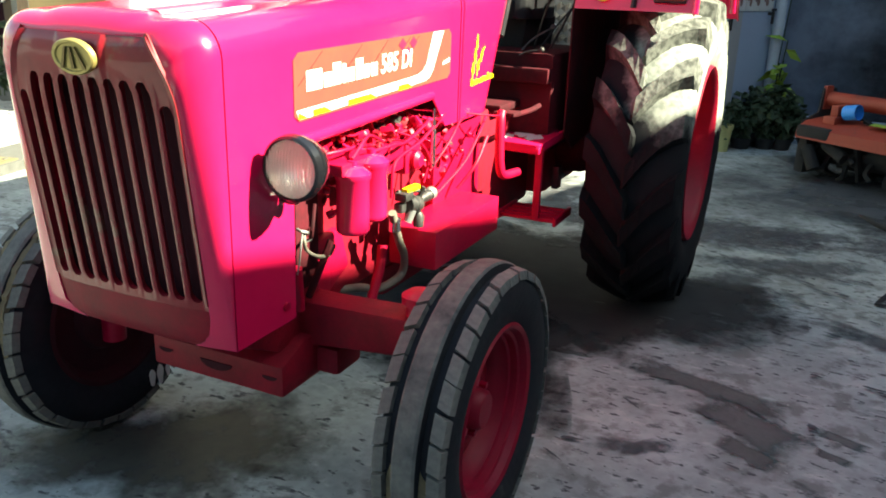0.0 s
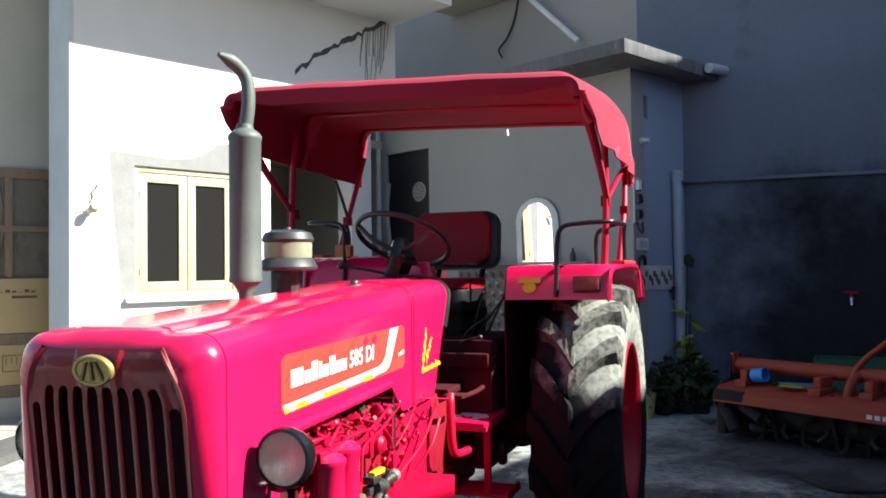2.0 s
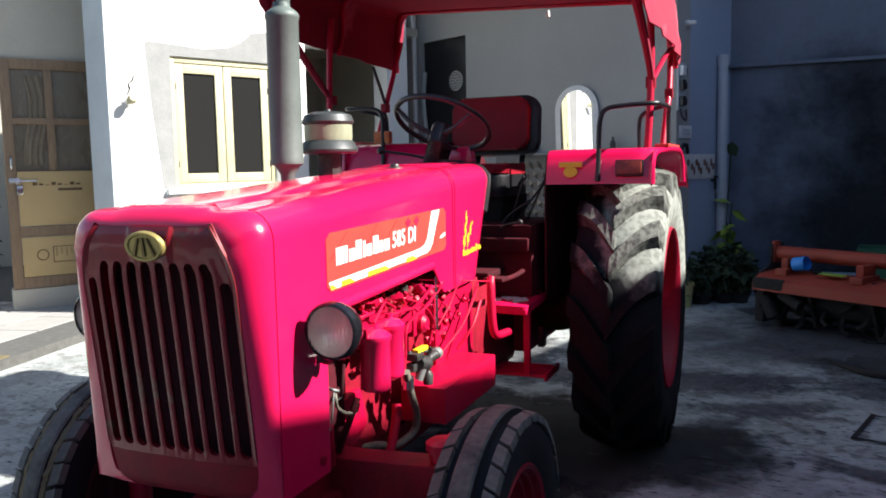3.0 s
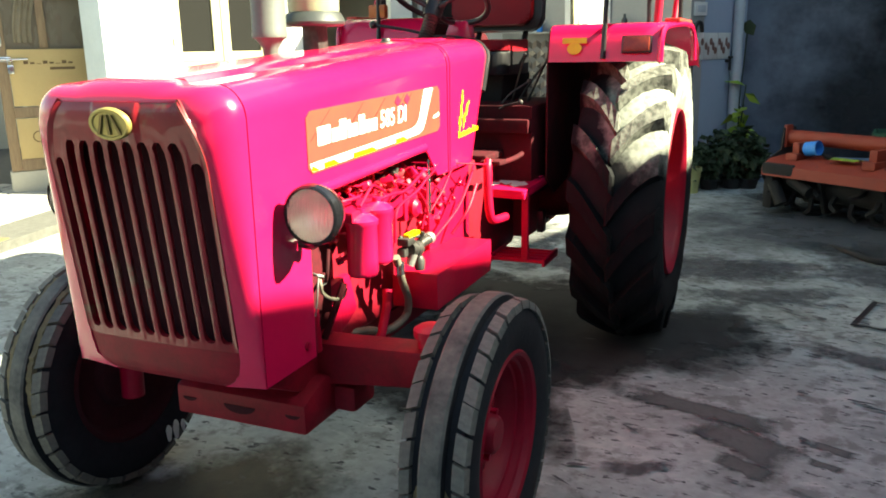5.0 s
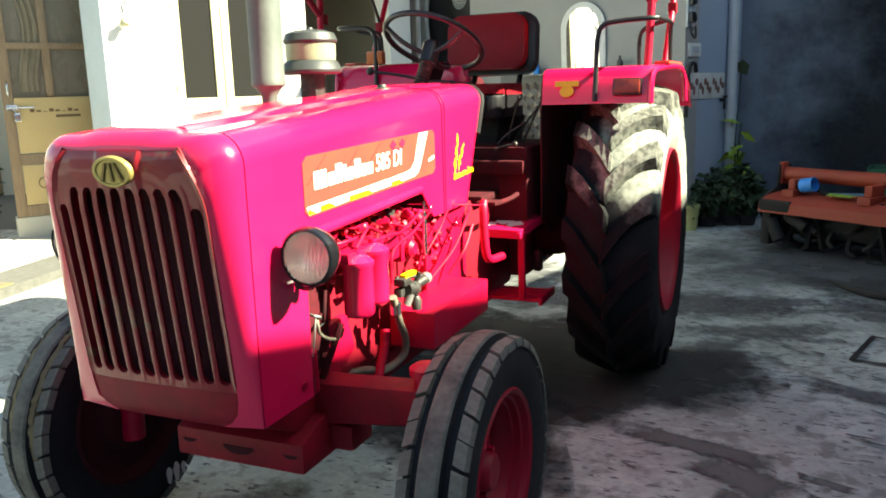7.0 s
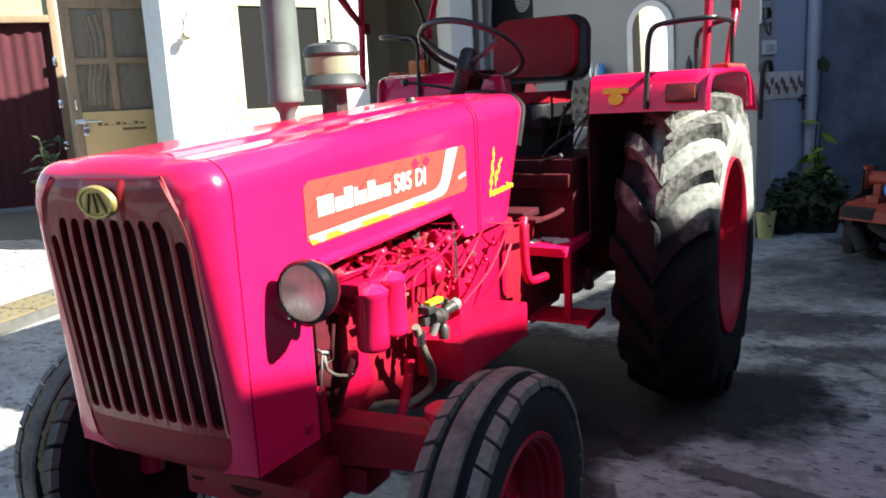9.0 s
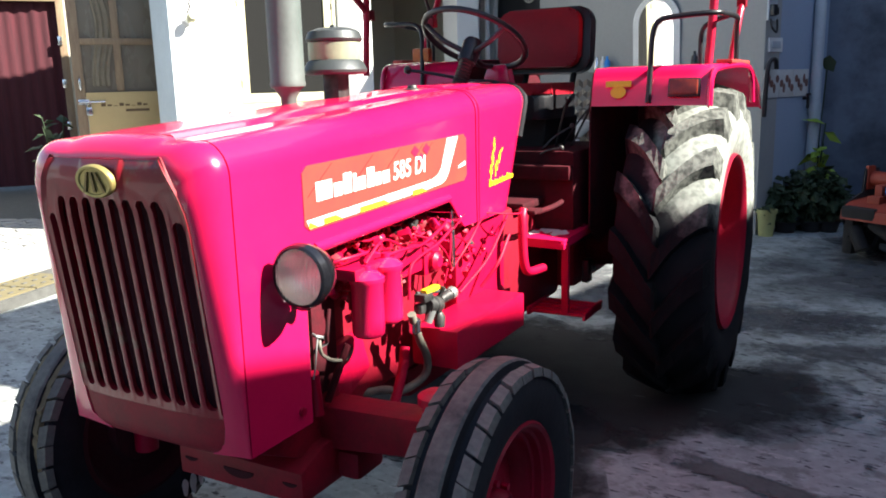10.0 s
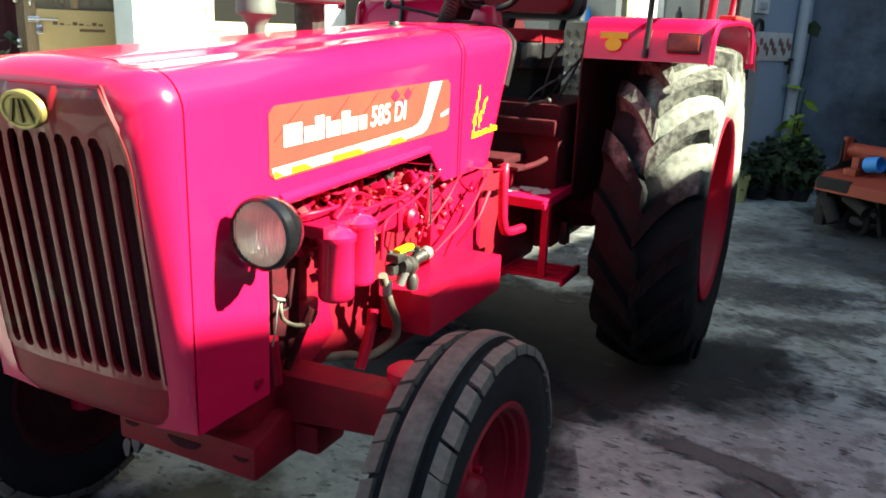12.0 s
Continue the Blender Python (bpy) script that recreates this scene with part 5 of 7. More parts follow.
prism(bm, [(-0.20, 0.380), (0.02, 0.380), (0.02, 0.50), (-0.10, 0.50), (-0.20, 0.462)], 0.415, Matrix(((0, 0, 1, -0.18), (1, 0, 0, 0), (0, 1, 0, 0), (0, 0, 0, 1))), bevel=0.009)
box(bm, (-0.20, -0.05, 0.387), (0.298, 0.07, 0.462), bevel=0.014)
prism(bm, [(-0.40, 0.60), (-0.16, 0.48), (0.02, 0.48), (0.02, 0.68), (-0.39, 0.68)], 0.40, Matrix(((0, 0, 1, -0.20), (1, 0, 0, 0), (0, 1, 0, 0), (0, 0, 0, 1))), bevel=0.01)
support = part("front_support", bm, RED_DUSTY_SHADE, tractor, "red cast front axle support")
bm = bmesh.new()
for x, w, h in ((0.03, 0.05, 0.022), (0.197, 0.022, 0.010), (-0.135, 0.022, 0.010)):
    prism(bm, [(w * math.cos(a), -h * math.sin(a)) for a in (math.pi * k / 12 for k in range(13))], 0.004, Matrix.Translation((x, -0.1990, 0.432)) @ Matrix.Rotation(radians(90), 4, "X"))
part("slot", bm, MATT_BLACK, support)
# front axle beam, kingpins and arms
bm = bmesh.new()
prism(bm, [(-0.52, 0.50), (-0.20, 0.47), (0.20, 0.47), (0.52, 0.50), (0.52, 0.60), (0.20, 0.585), (-0.20, 0.585), (-0.52, 0.60)], 0.10, Matrix.Translation((0, 0.03, 0)) @ Matrix.Rotation(radians(90), 4, "X"), bevel=0.010)
part("front_axle", bm, RED_DUSTY_SHADE, tractor, "red front axle beam")
for s in (1, -1):
    bm = bmesh.new()
    rod(bm, (s * 0.525, -0.02, 0.30), (s * 0.515, -0.02, 0.64), 0.035, n=18)
    lathe(bm, [(0.0, 0.0), (0.045, 0.0), (0.045, 0.02), (0.03, 0.03), (0.0, 0.03)], Matrix.Translation((s * 0.515, -0.02, 0.63)), 18)
    rod(bm, (s * 0.52, 0.0, 0.372), (s * 0.64, 0.0, 0.372), 0.03, n=16)
    box(bm, (s * 0.50 - 0.02, 0.0, 0.60), (s * 0.50 + 0.02, 0.17, 0.63), bevel=0.006)
    part("kingpin", bm, RED_DULL, tractor, "red steering knuckle")
bm = bmesh.new()
rod(bm, (-0.50, 0.16, 0.50), (0.50, 0.16, 0.50), 0.013)
part("tie_rod", bm, RED_DUSTY_SHADE, tractor)
bm = bmesh.new()
tube(bm, [(-0.22, 1.0, 0.72), (-0.26, 0.7, 0.63), (-0.32, 0.35, 0.58), (-0.38, 0.18, 0.60)], 0.016, 10, 4)
part("drag_link", bm, RED_DULL, tractor)
# toolbox under the clutch housing
bm = bmesh.new()
box(bm, (0.185, 0.42, 0.540), (0.345, 0.93, 0.66), bevel=0.006)
part("toolbox", bm, RED_DULL, tractor, "red sheet metal box beside the engine")
# oil and fuel filters
for y, z0 in ((0.015, 0.765), (0.105, 0.78)):
    bm = bmesh.new()
    lathe(bm, [(0.0, z0), (0.037, z0), (0.041, z0 + 0.005), (0.042, z0 + 0.012), (0.042, z0 + 0.135), (0.046, z0 + 0.14), (0.046, z0 + 0.152), (0.03, z0 + 0.165), (0.012, z0 + 0.17), (0.012, z0 + 0.182), (0.0, z0 + 0.182)],
          Matrix.Translation((0.305, y, 0)), 28)
    part("filter", bm, RED, tractor, "red painted filter canister")
bm = bmesh.new()
box(bm, (0.14, -0.04, 0.915), (0.31, 0.16, 0.945), bevel=0.006)
part("filter_bracket", bm, RED_DULL, tractor)
# injection pump with its row of unions, and the pipes up to the head
bm = bmesh.new()
box(bm, (0.15, 0.16, 0.84), (0.235, 0.42, 0.93), bevel=0.012)
box(bm, (0.16, 0.42, 0.82), (0.24, 0.52, 0.92), bevel=0.015)
lathe(bm, [(0.0, 0.0), (0.03, 0.0), (0.03, 0.02), (0.018, 0.03), (0.0, 0.03)], Matrix.Translation((0.235, 0.47, 0.86)) @ Matrix.Rotation(radians(90), 4, "Y"), 20)
pump = part("injection_pump", bm, RED_DULL, tractor, "red painted injection pump")
for k in range(4):
    bm = bmesh.new()
    y = 0.19 + 0.06 * k
    lathe(bm, [(0.0, 0.0), (0.014, 0.0), (0.014, 0.02), (0.010, 0.022), (0.010, 0.04), (0.006, 0.044), (0.0, 0.044)], Matrix.Translation((0.19, y, 0.928)), 6)
    tube(bm, [(0.19, y, 0.965), (0.185, y - 0.01, 1.0), (0.15, y - 0.05, 1.03), (0.10, -0.02 + 0.19 * k, 1.06), (0.08, -0.03 + 0.19 * k, 1.11)], 0.005, 6, 5)
    part("union", bm, RED_DULL, pump)
rnd = random.Random(7)
def pipes(runs):
    for path, r in runs:
        bm = bmesh.new()
        tube(bm, path, r * 0.52, 8, 5)
        part("pipe", bm, RED_DULL, engine)


# fuel pipes along the filters and pump
pipes((([(0.30, 0.02, 0.95), (0.29, 0.10, 0.985), (0.25, 0.2, 0.975), (0.23, 0.3, 0.94)], 0.008),
       ([(0.31, 0.10, 0.955), (0.30, 0.22, 0.95), (0.27, 0.36, 0.935), (0.25, 0.52, 0.96), (0.24, 0.56, 0.97)], 0.009),
       ([(0.29, 0.24, 0.80), (0.29, 0.25, 0.88), (0.285, 0.30, 0.905), (0.27, 0.45, 0.92), (0.25, 0.58, 0.945)], 0.009),
       ([(0.16, -0.08, 0.90), (0.25, -0.06, 0.96), (0.28, 0.0, 0.97), (0.27, 0.10, 0.965)], 0.009)))
# return and leak-off pipes
pipes((([(0.25, 0.52, 0.78), (0.255, 0.55, 0.86), (0.25, 0.57, 0.93)], 0.007),
       ([(0.23, 0.60, 0.80), (0.25, 0.70, 0.88), (0.24, 0.80, 0.93), (0.22, 0.92, 0.94)], 0.008),
       ([(0.24, 0.64, 0.72), (0.27, 0.78, 0.80), (0.27, 0.90, 0.88), (0.25, 1.0, 0.92)], 0.010),
       ([(0.24, 0.80, 0.70), (0.28, 0.86, 0.78), (0.28, 0.95, 0.86)], 0.012)))
# control rods and small pipes by the clutch housing
pipes((([(0.22, 0.50, 0.93), (0.24, 0.60, 0.965), (0.22, 0.70, 0.93)], 0.007),
       ([(0.26, -0.02, 0.90), (0.29, 0.06, 0.925), (0.29, 0.14, 0.93), (0.26, 0.26, 0.90), (0.24, 0.34, 0.93)], 0.006),
       ([(0.24, 0.36, 0.96), (0.26, 0.44, 0.93), (0.27, 0.50, 0.88), (0.26, 0.55, 0.82)], 0.006),
       ([(0.25, 0.58, 0.92), (0.25, 0.64, 0.90), (0.24, 0.72, 0.86), (0.22, 0.80, 0.84)], 0.006)))
# upper pipes
pipes((([(0.25, 0.59, 0.94), (0.24, 0.68, 0.97), (0.22, 0.78, 0.99), (0.2, 0.86, 1.0)], 0.005),
       ([(0.20, 0.0, 0.98), (0.23, 0.06, 0.995), (0.24, 0.13, 0.985), (0.22, 0.2, 0.99)], 0.006),
       ([(0.22, 0.86, 0.95), (0.27, 0.92, 0.94), (0.30, 1.0, 0.93), (0.28, 1.06, 0.94)], 0.006),
       ([(0.20, 0.12, 1.00), (0.22, 0.22, 1.01), (0.2, 0.34, 0.99), (0.18, 0.44, 1.0)], 0.006)))
# small castings, bolts and unions on the engine's side
for k in range(290):
    y, z = (rnd.uniform(-0.02, 0.95), rnd.uniform(0.74, 0.97)) if k < 70 else (rnd.uniform(-0.04, 0.62), rnd.uniform(0.87, 0.985))
    fs = rnd.uniform(0.4, 0.85)
    x = 0.155 + rnd.uniform(0.0, 0.08) - (0.03 if z < 0.8 else 0)
    bm = bmesh.new()
    q = rnd.random()
    rot = Matrix.Translation((x, y, z)) @ Euler((rnd.uniform(-1.5, 1.5), rnd.uniform(-1, 1), rnd.uniform(0, 3))).to_matrix().to_4x4() @ Matrix.Scale(fs, 4)
    if q < 0.5:
        lathe(bm, [(0.0, -0.02), (0.014, -0.02), (0.014, 0.0), (0.009, 0.003), (0.009, 0.022), (0.0, 0.022)], rot, 6)
    elif q < 0.8:
        a = rnd.uniform(0.008, 0.022)
        box(bm, (-a, -a * 0.8, -a * 1.4), (a, a * 0.8, a * 1.4), rot, bevel=0.004)
    else:
        lathe(bm, [(0.0, -0.015), (0.026, -0.015), (0.028, 0.008), (0.018, 0.014), (0.0, 0.014)], rot, 14)
    part("fitting", bm, (RED_DULL, RED_DULL, RED, RED_DUSTY_SHADE, DARK_METAL)[k % 5 if k % 15 == 4 else k % 4], engine)
bm = bmesh.new()
rod(bm, (0.25, 0.58, 0.93), (0.25, 0.58, 0.965), 0.006, n=8)
rod(bm, (0.25, 0.58, 0.965), (0.25, 0.58, 1.0), 0.0035, n=8)
rod(bm, (0.25, 0.58, 0.82), (0.25, 0.58, 0.935), 0.008, n=8)
part("dipstick", bm, CHROME, tractor, "thin bare metal dipstick")
# bare metal lift pump with its sediment bowl, and the sagging hose
bm = bmesh.new()
lathe(bm, [(0.0, -0.035), (0.022, -0.035), (0.027, -0.02), (0.027, 0.0), (0.022, 0.004), (0.022, 0.012), (0.027, 0.016), (0.024, 0.04), (0.0, 0.04)], Matrix.Translation((0.275, 0.40, 0.742)) @ Matrix.Rotation(radians(80), 4, "X"), 20)
box(bm, (0.25, 0.325, 0.73), (0.28, 0.355, 0.76), bevel=0.008)
rod(bm, (0.27, 0.37, 0.70), (0.285, 0.375, 0.78), 0.008, n=8)
rod(bm, (0.26, 0.43, 0.71), (0.29, 0.44, 0.79), 0.007, n=8)
rod(bm, (0.255, 0.34, 0.79), (0.285, 0.46, 0.775), 0.006, n=8)
rod(bm, (0.27, 0.45, 0.745), (0.28, 0.50, 0.752), 0.017, n=14)
box(bm, (0.25, 0.33, 0.765), (0.29, 0.38, 0.79), bevel=0.006)
lathe(bm, [(0.0, 0.0), (0.016, 0.0), (0.018, 0.03), (0.01, 0.045), (0.0, 0.045)], Matrix.Translation((0.285, 0.42, 0.672)), 12)
part("lift_pump", bm, DARK_METAL, tractor, "greasy bare metal lift pump")
bm = bmesh.new()
lathe(bm, [(0.0, 0.0), (0.018, 0.0), (0.020, 0.02), (0.014, 0.03), (0.0, 0.03)], Matrix.Translation((0.281, 0.495, 0.752)) @ Matrix.Rotation(radians(-80), 4, "X"), 16)
rod(bm, (0.28, 0.36, 0.70), (0.29, 0.37, 0.735), 0.012, n=10)
part("sediment_bowl", bm, STEEL, tractor, "pale sediment bowl")
bm = bmesh.new()
box(bm, (0.262, 0.35, 0.785), (0.285, 0.43, 0.80), bevel=0.005)
part("clip", bm, DECAL_YELLOW, tractor, "yellow clip")
bm = bmesh.new()
tube(bm, [(0.275, 0.275, 0.747), (0.272, 0.30, 0.70), (0.268, 0.33, 0.65), (0.255, 0.392, 0.575), (0.24, 0.395, 0.515), (0.21, 0.315, 0.492), (0.18, 0.262, 0.508), (0.13, 0.20, 0.51)], 0.0125, 10, 5)
part("hose", bm, HOSE, tractor, "old sagging rubber hose")
bm = bmesh.new()
lathe(bm, [(0.012, -0.02), (0.018, -0.016), (0.018, 0.02), (0.012, 0.024)], Matrix.Translation((0.272, 0.296, 0.705)), 14, closed=True)
part("hose_clamp", bm, CHROME, tractor)
# loose wiring by the lamp
bm = bmesh.new()
tube(bm, [(0.255, -0.125, 0.795), (0.265, -0.137, 0.775), (0.262, -0.125, 0.750), (0.262, -0.084, 0.723), (0.258, -0.02, 0.706), (0.24, 0.03, 0.714)], 0.0045, 8, 5)
part("cable_sleeve", bm, HOSE, tractor, "loose pale cable sleeve")
bm = bmesh.new()
tube(bm, [(0.24, -0.13, 0.80), (0.262, -0.145, 0.802), (0.266, -0.120, 0.792), (0.262, -0.105, 0.775), (0.25, -0.12, 0.765)], 0.004, 8, 5)
tube(bm, [(0.262, -0.14, 0.80), (0.264, -0.150, 0.77), (0.262, -0.155, 0.73), (0.262, -0.165, 0.70)], 0.0022, 8, 5)
part("wiring", bm, STEEL, tractor, "loose bare wiring")
bm = bmesh.new()
tube(bm, [(0.27, -0.10, 0.86), (0.275, -0.12, 0.80), (0.25, -0.09, 0.77), (0.2, -0.02, 0.78)], 0.005, 8, 5)
box(bm, (0.18, -0.10, 0.62), (0.215, 0.0, 0.86), bevel=0.01)
part("mounting", bm, RED_SHADE, tractor, "mounting behind the lamp, coloured dark for shade")
bm = bmesh.new()
box(bm, (0.225, -0.26, 0.63), (0.25, -0.17, 0.645), bevel=0.003)
rod(bm, (0.245, -0.235, 0.648), (0.285, -0.235, 0.648), 0.011, n=8)
rod(bm, (0.23, -0.20, 0.60), (0.23, -0.20, 0.72), 0.012)
rod(bm, (0.22, -0.10, 0.58), (0.235, -0.13, 0.70), 0.014)
part("stay", bm, RED_DULL, tractor)
# lower engine side: cover plate and brackets seen past the axle
bm = bmesh.new()
prism(bm, [(-0.06, 0.70), (0.16, 0.72), (0.20, 0.60), (0.10, 0.55), (-0.06, 0.57)], 0.03, Matrix(((0, 0, 1, 0.15), (1, 0, 0, 0), (0, 1, 0, 0), (0, 0, 0, 1))), bevel=0.01)
part("side_cover", bm, RED_DULL, tractor)
bm = bmesh.new()
tube(bm, [(0.205, 0.345, 0.62), (0.21, 0.326, 0.564), (0.21, 0.271, 0.471)], 0.016, 10, 4)
part("drain_pipe", bm, RED_DULL, tractor)
bm = bmesh.new()
tube(bm, [(0.27, -0.03, 0.75), (0.25, -0.05, 0.68), (0.22, -0.06, 0.6)], 0.010, 8, 4)
part("breather", bm, RED_SHADE, tractor)

# ---- steps ----
bm = bmesh.new()
STEP = Matrix.Translation((0.262, 1.43, 0.780)) @ Matrix.Rotation(radians(-6), 4, "Z") @ Matrix.Rotation(radians(6), 4, "X")
prism(bm, rounded(0.225, 0.26, 0.02), 0.014, STEP, bevel=0.003)
box(bm, (-0.112, -0.13, -0.022), (0.112, -0.122, 0.002), STEP, bevel=0.002)
box(bm, (0.104, -0.125, -0.020), (0.112, 0.12, 0.002), STEP, bevel=0.002)
step = part("step", bm, RED, tractor, "red steel step plate, paint worn through")
for seed, (u, v, r) in enumerate(((-0.02, 0.02, 0.05), (0.04, -0.03, 0.035), (-0.06, -0.05, 0.022))):
    bm = bmesh.new()
    prism(bm, [(r * math.cos(a) * (1 + 0.3 * math.sin(3 * a + seed)), r * 1.2 * math.sin(a) * (1 + 0.25 * math.cos(5 * a + seed))) for a in (2 * math.pi * k / 24 for k in range(24))], 0.0012, STEP @ Matrix.Translation((u, v, 0.0145)))
    part("worn_patch", bm, PLASTER_EDGE, step, "bare worn patch")
for x, y in ((0.355, 1.325),):
    bm = bmesh.new()
    box(bm, (x - 0.014, y - 0.012, 0.475), (x + 0.014, y + 0.012, 0.768), bevel=0.003)
    part("step_post", bm, RED_DULL, step)
for k in range(5):
    bm = bmesh.new()
    box(bm, (0.20, 1.318 + 0.045 * k, 0.472), (0.44, 1.334 + 0.045 * k, 0.486), bevel=0.003)
    part("step_slat", bm, RED_DULL, step)
for x in (0.195, 0.432):
    bm = bmesh.new()
    box(bm, (x, 1.305, 0.462), (x + 0.013, 1.525, 0.495), bevel=0.003)
    part("step_frame", bm, RED_DULL, step)
bm = bmesh.new()
tube(bm, [(0.28, 1.08, 0.93), (0.285, 1.06, 0.90), (0.29, 1.05, 0.82), (0.295, 1.05, 0.74), (0.30, 1.08, 0.70), (0.31, 1.20, 0.69)], 0.017, 10, 5)
part("pedal_bar", bm, RED_DULL, tractor, "bent red pedal bar")
bm = bmesh.new()
box(bm, (0.25, 1.07, 0.915), (0.33, 1.15, 0.93), bevel=0.004)
tube(bm, [(0.30, 1.16, 0.91), (0.33, 1.25, 0.92), (0.34, 1.32, 0.93)], 0.01, 8, 3)
part("pedal", bm, RED_SHADE, tractor, "worn red foot pedal")
bm = bmesh.new()
box(bm, (0.30, 1.68, 0.52), (0.33, 1.74, 0.62), bevel=0.005)
tube(bm, [(0.315, 1.71, 0.6), (0.31, 1.75, 0.56), (0.30, 1.85, 0.55)], 0.012, 8, 3)
part("hitch_link", bm, BLACK, tractor, "black hitch linkage")


# ---- fittings of the house ----
def put(name, bm, mat, m, label, category, group="", kind="", smooth=40):
    ob = link(name, bm, mat, smooth=smooth)
    ob.matrix_world = m
    return tagged(ob, label, category, group, kind)


def hang(name, label, category, m, kind="", group=""):
    ob = new(name)
    ob.matrix_world = m
    return tagged(ob, label, category, group, kind)


# window with two cream casements
win = hang("window_1", "cream painted casement window with dark glass, shut", "window", HOUSE, "structure")
bm = bmesh.new()
for lo, hi in (((0.60, 0.02, 1.22), (0.65, 0.12, 2.48)), ((1.67, 0.02, 1.22), (1.72, 0.12, 2.48)), ((0.65, 0.02, 2.425), (1.67, 0.12, 2.48)), ((0.65, 0.02, 1.22), (1.67, 0.12, 1.265))):
    box(bm, lo, hi, bevel=0.004)
part("window_frame", bm, CREAM, win)
for x0, x1 in ((0.655, 1.155), (1.165, 1.665)):
    bm = bmesh.new()
    for lo, hi in (((x0, 0.03, 1.27), (x0 + 0.085, 0.075, 2.42)), ((x1 - 0.085, 0.03, 1.27), (x1, 0.075, 2.42)), ((x0 + 0.085, 0.03, 2.33), (x1 - 0.085, 0.075, 2.42)), ((x0 + 0.085, 0.03, 1.27), (x1 - 0.085, 0.075, 1.36))):
        box(bm, lo, hi, bevel=0.004)
    casement = part("casement", bm, CREAM, win)
    bm = bmesh.new()
    box(bm, (x0 + 0.086, 0.048, 1.361), (x1 - 0.086, 0.056, 2.329))
    part("pane", bm, WINDOW_GLASS, casement)
    bm = bmesh.new()
    for z in (1.45, 2.2):
        xh = x0 if x0 < 1 else x1
        rod(bm, (xh, 0.03, z - 0.03), (xh, 0.03, z + 0.03), 0.008, n=8)
    part("hinge", bm, IRON, casement)
bm = bmesh.new()
box(bm, (0.50, -0.06, 1.165), (1.82, 0.02, 1.215), bevel=0.006)
part("window_sill", bm, PLASTER_EDGE, win, "grey cement sill")
bm = bmesh.new()
for edge in ([(0.36, 2.57), (0.38, 2.60), (0.60, 2.59), (0.60, 1.216), (0.48, 1.216), (0.45, 1.5), (0.40, 2.0)], [(0.60, 2.481), (1.20, 2.481), (1.20, 2.60), (0.95, 2.57), (0.60, 2.59)],
             [(1.20, 2.481), (1.721, 2.481), (1.721, 1.216), (1.90, 1.216), (1.93, 1.7), (1.98, 2.6), (1.93, 2.74), (1.70, 2.80), (1.48, 2.77), (1.36, 2.67), (1.20, 2.60)]):
    prism(bm, edge, 0.003, Matrix(((1, 0, 0, 0), (0, 0, -1, 0), (0, 1, 0, 0), (0, 0, 0, 1))))
part("margin", bm, MARGIN, win, "rough grey cement margin")
# lamp holder beside the window
bm = bmesh.new()
lathe(bm, [(0.0, 0.0), (0.05, 0.0), (0.05, 0.012), (0.03, 0.02), (0.028, 0.05), (0.0, 0.05)], Matrix.Rotation(radians(90), 4, "X"), 24)
lampw = hang("wall_lamp", "small bulb holder on white wall", "lamp", HOUSE @ Matrix.Translation((0.17, 0.0, 2.03)))
part("base", bm, PLASTIC_WHITE, lampw)
bm = bmesh.new()
lathe(bm, [(0.0, 0.0), (0.022, 0.0), (0.024, 0.02), (0.042, 0.05), (0.045, 0.075), (0.03, 0.105), (0.0, 0.115)], Matrix.Translation((0, -0.045, -0.01)) @ Matrix.Rotation(radians(70), 4, "X"), 20)
part("bulb", bm, CREAM, lampw)
bm = bmesh.new()
tube(bm, [(0.0, -0.004, 0.06), (0.03, -0.006, 0.12), (0.02, -0.004, 0.16), (0.06, -0.008, 0.2), (0.07, -0.004, 0.24)], 0.006, 6, 4)
part("cord", bm, IRON, lampw)
# cracked cement seam high on the wall and the lime streaks beneath it
rnd = random.Random(3)
bm = bmesh.new()
prev = None
for i in range(30):
    u = 2.45 + 1.50 * i / 29
    z = 3.70 + 0.92 * (i / 29) ** 0.9 + rnd.uniform(-0.035, 0.035)
    h = rnd.uniform(0.018, 0.04)
    cur = [bm.verts.new((u, -0.004, z - h)), bm.verts.new((u, -0.012, z)), bm.verts.new((u, -0.004, z + h))]
    if prev:
        for k in range(2):
            bm.faces.new((prev[k], cur[k], cur[k + 1], prev[k + 1]))
    prev = cur
put("wall_crack", bm, FLECK, HOUSE, "jagged dark cement crack across plaster", "crack", kind="structure")
for i in range(14):
    bm = bmesh.new()
    u = 3.45 + 0.032 * i + rnd.uniform(-0.01, 0.01)
    top = 4.38 + 0.015 * i
    n = rnd.uniform(0.35, 0.85)
    tube(bm, [(u, -0.002, top), (u - rnd.uniform(0.0, 0.04), -0.003, top - n * 0.5), (u - rnd.uniform(0.01, 0.08), -0.002, top - n)], 0.006, 5, 3)
    put("drip_streak", bm, PLASTER_GREY if i % 3 else PLASTER_DARK, HOUSE, "thin cement drip streak on the wall", "streak", "streaks under the crack", "structure")
# cream beam over the gap, the white rod and the hanging wire
bm = bmesh.new()
box(bm, (-0.3, 0.2, 5.02), (1.2, 1.38, 5.2), bevel=0.01)
put("beam", bm, PLASTER_BEIGE, ROOM, "cream painted concrete beam", "beam", kind="structure")
bm = bmesh.new()
tube(bm, [(-1.052, 8.0, 4.95), (-0.33, 7.68, 4.18)], 0.035, 12, 1)
put("waste_pipe", bm, PLASTIC_WHITE, Matrix(), "white plastic pipe sticking out over the slab", "pipe")
bm = bmesh.new()
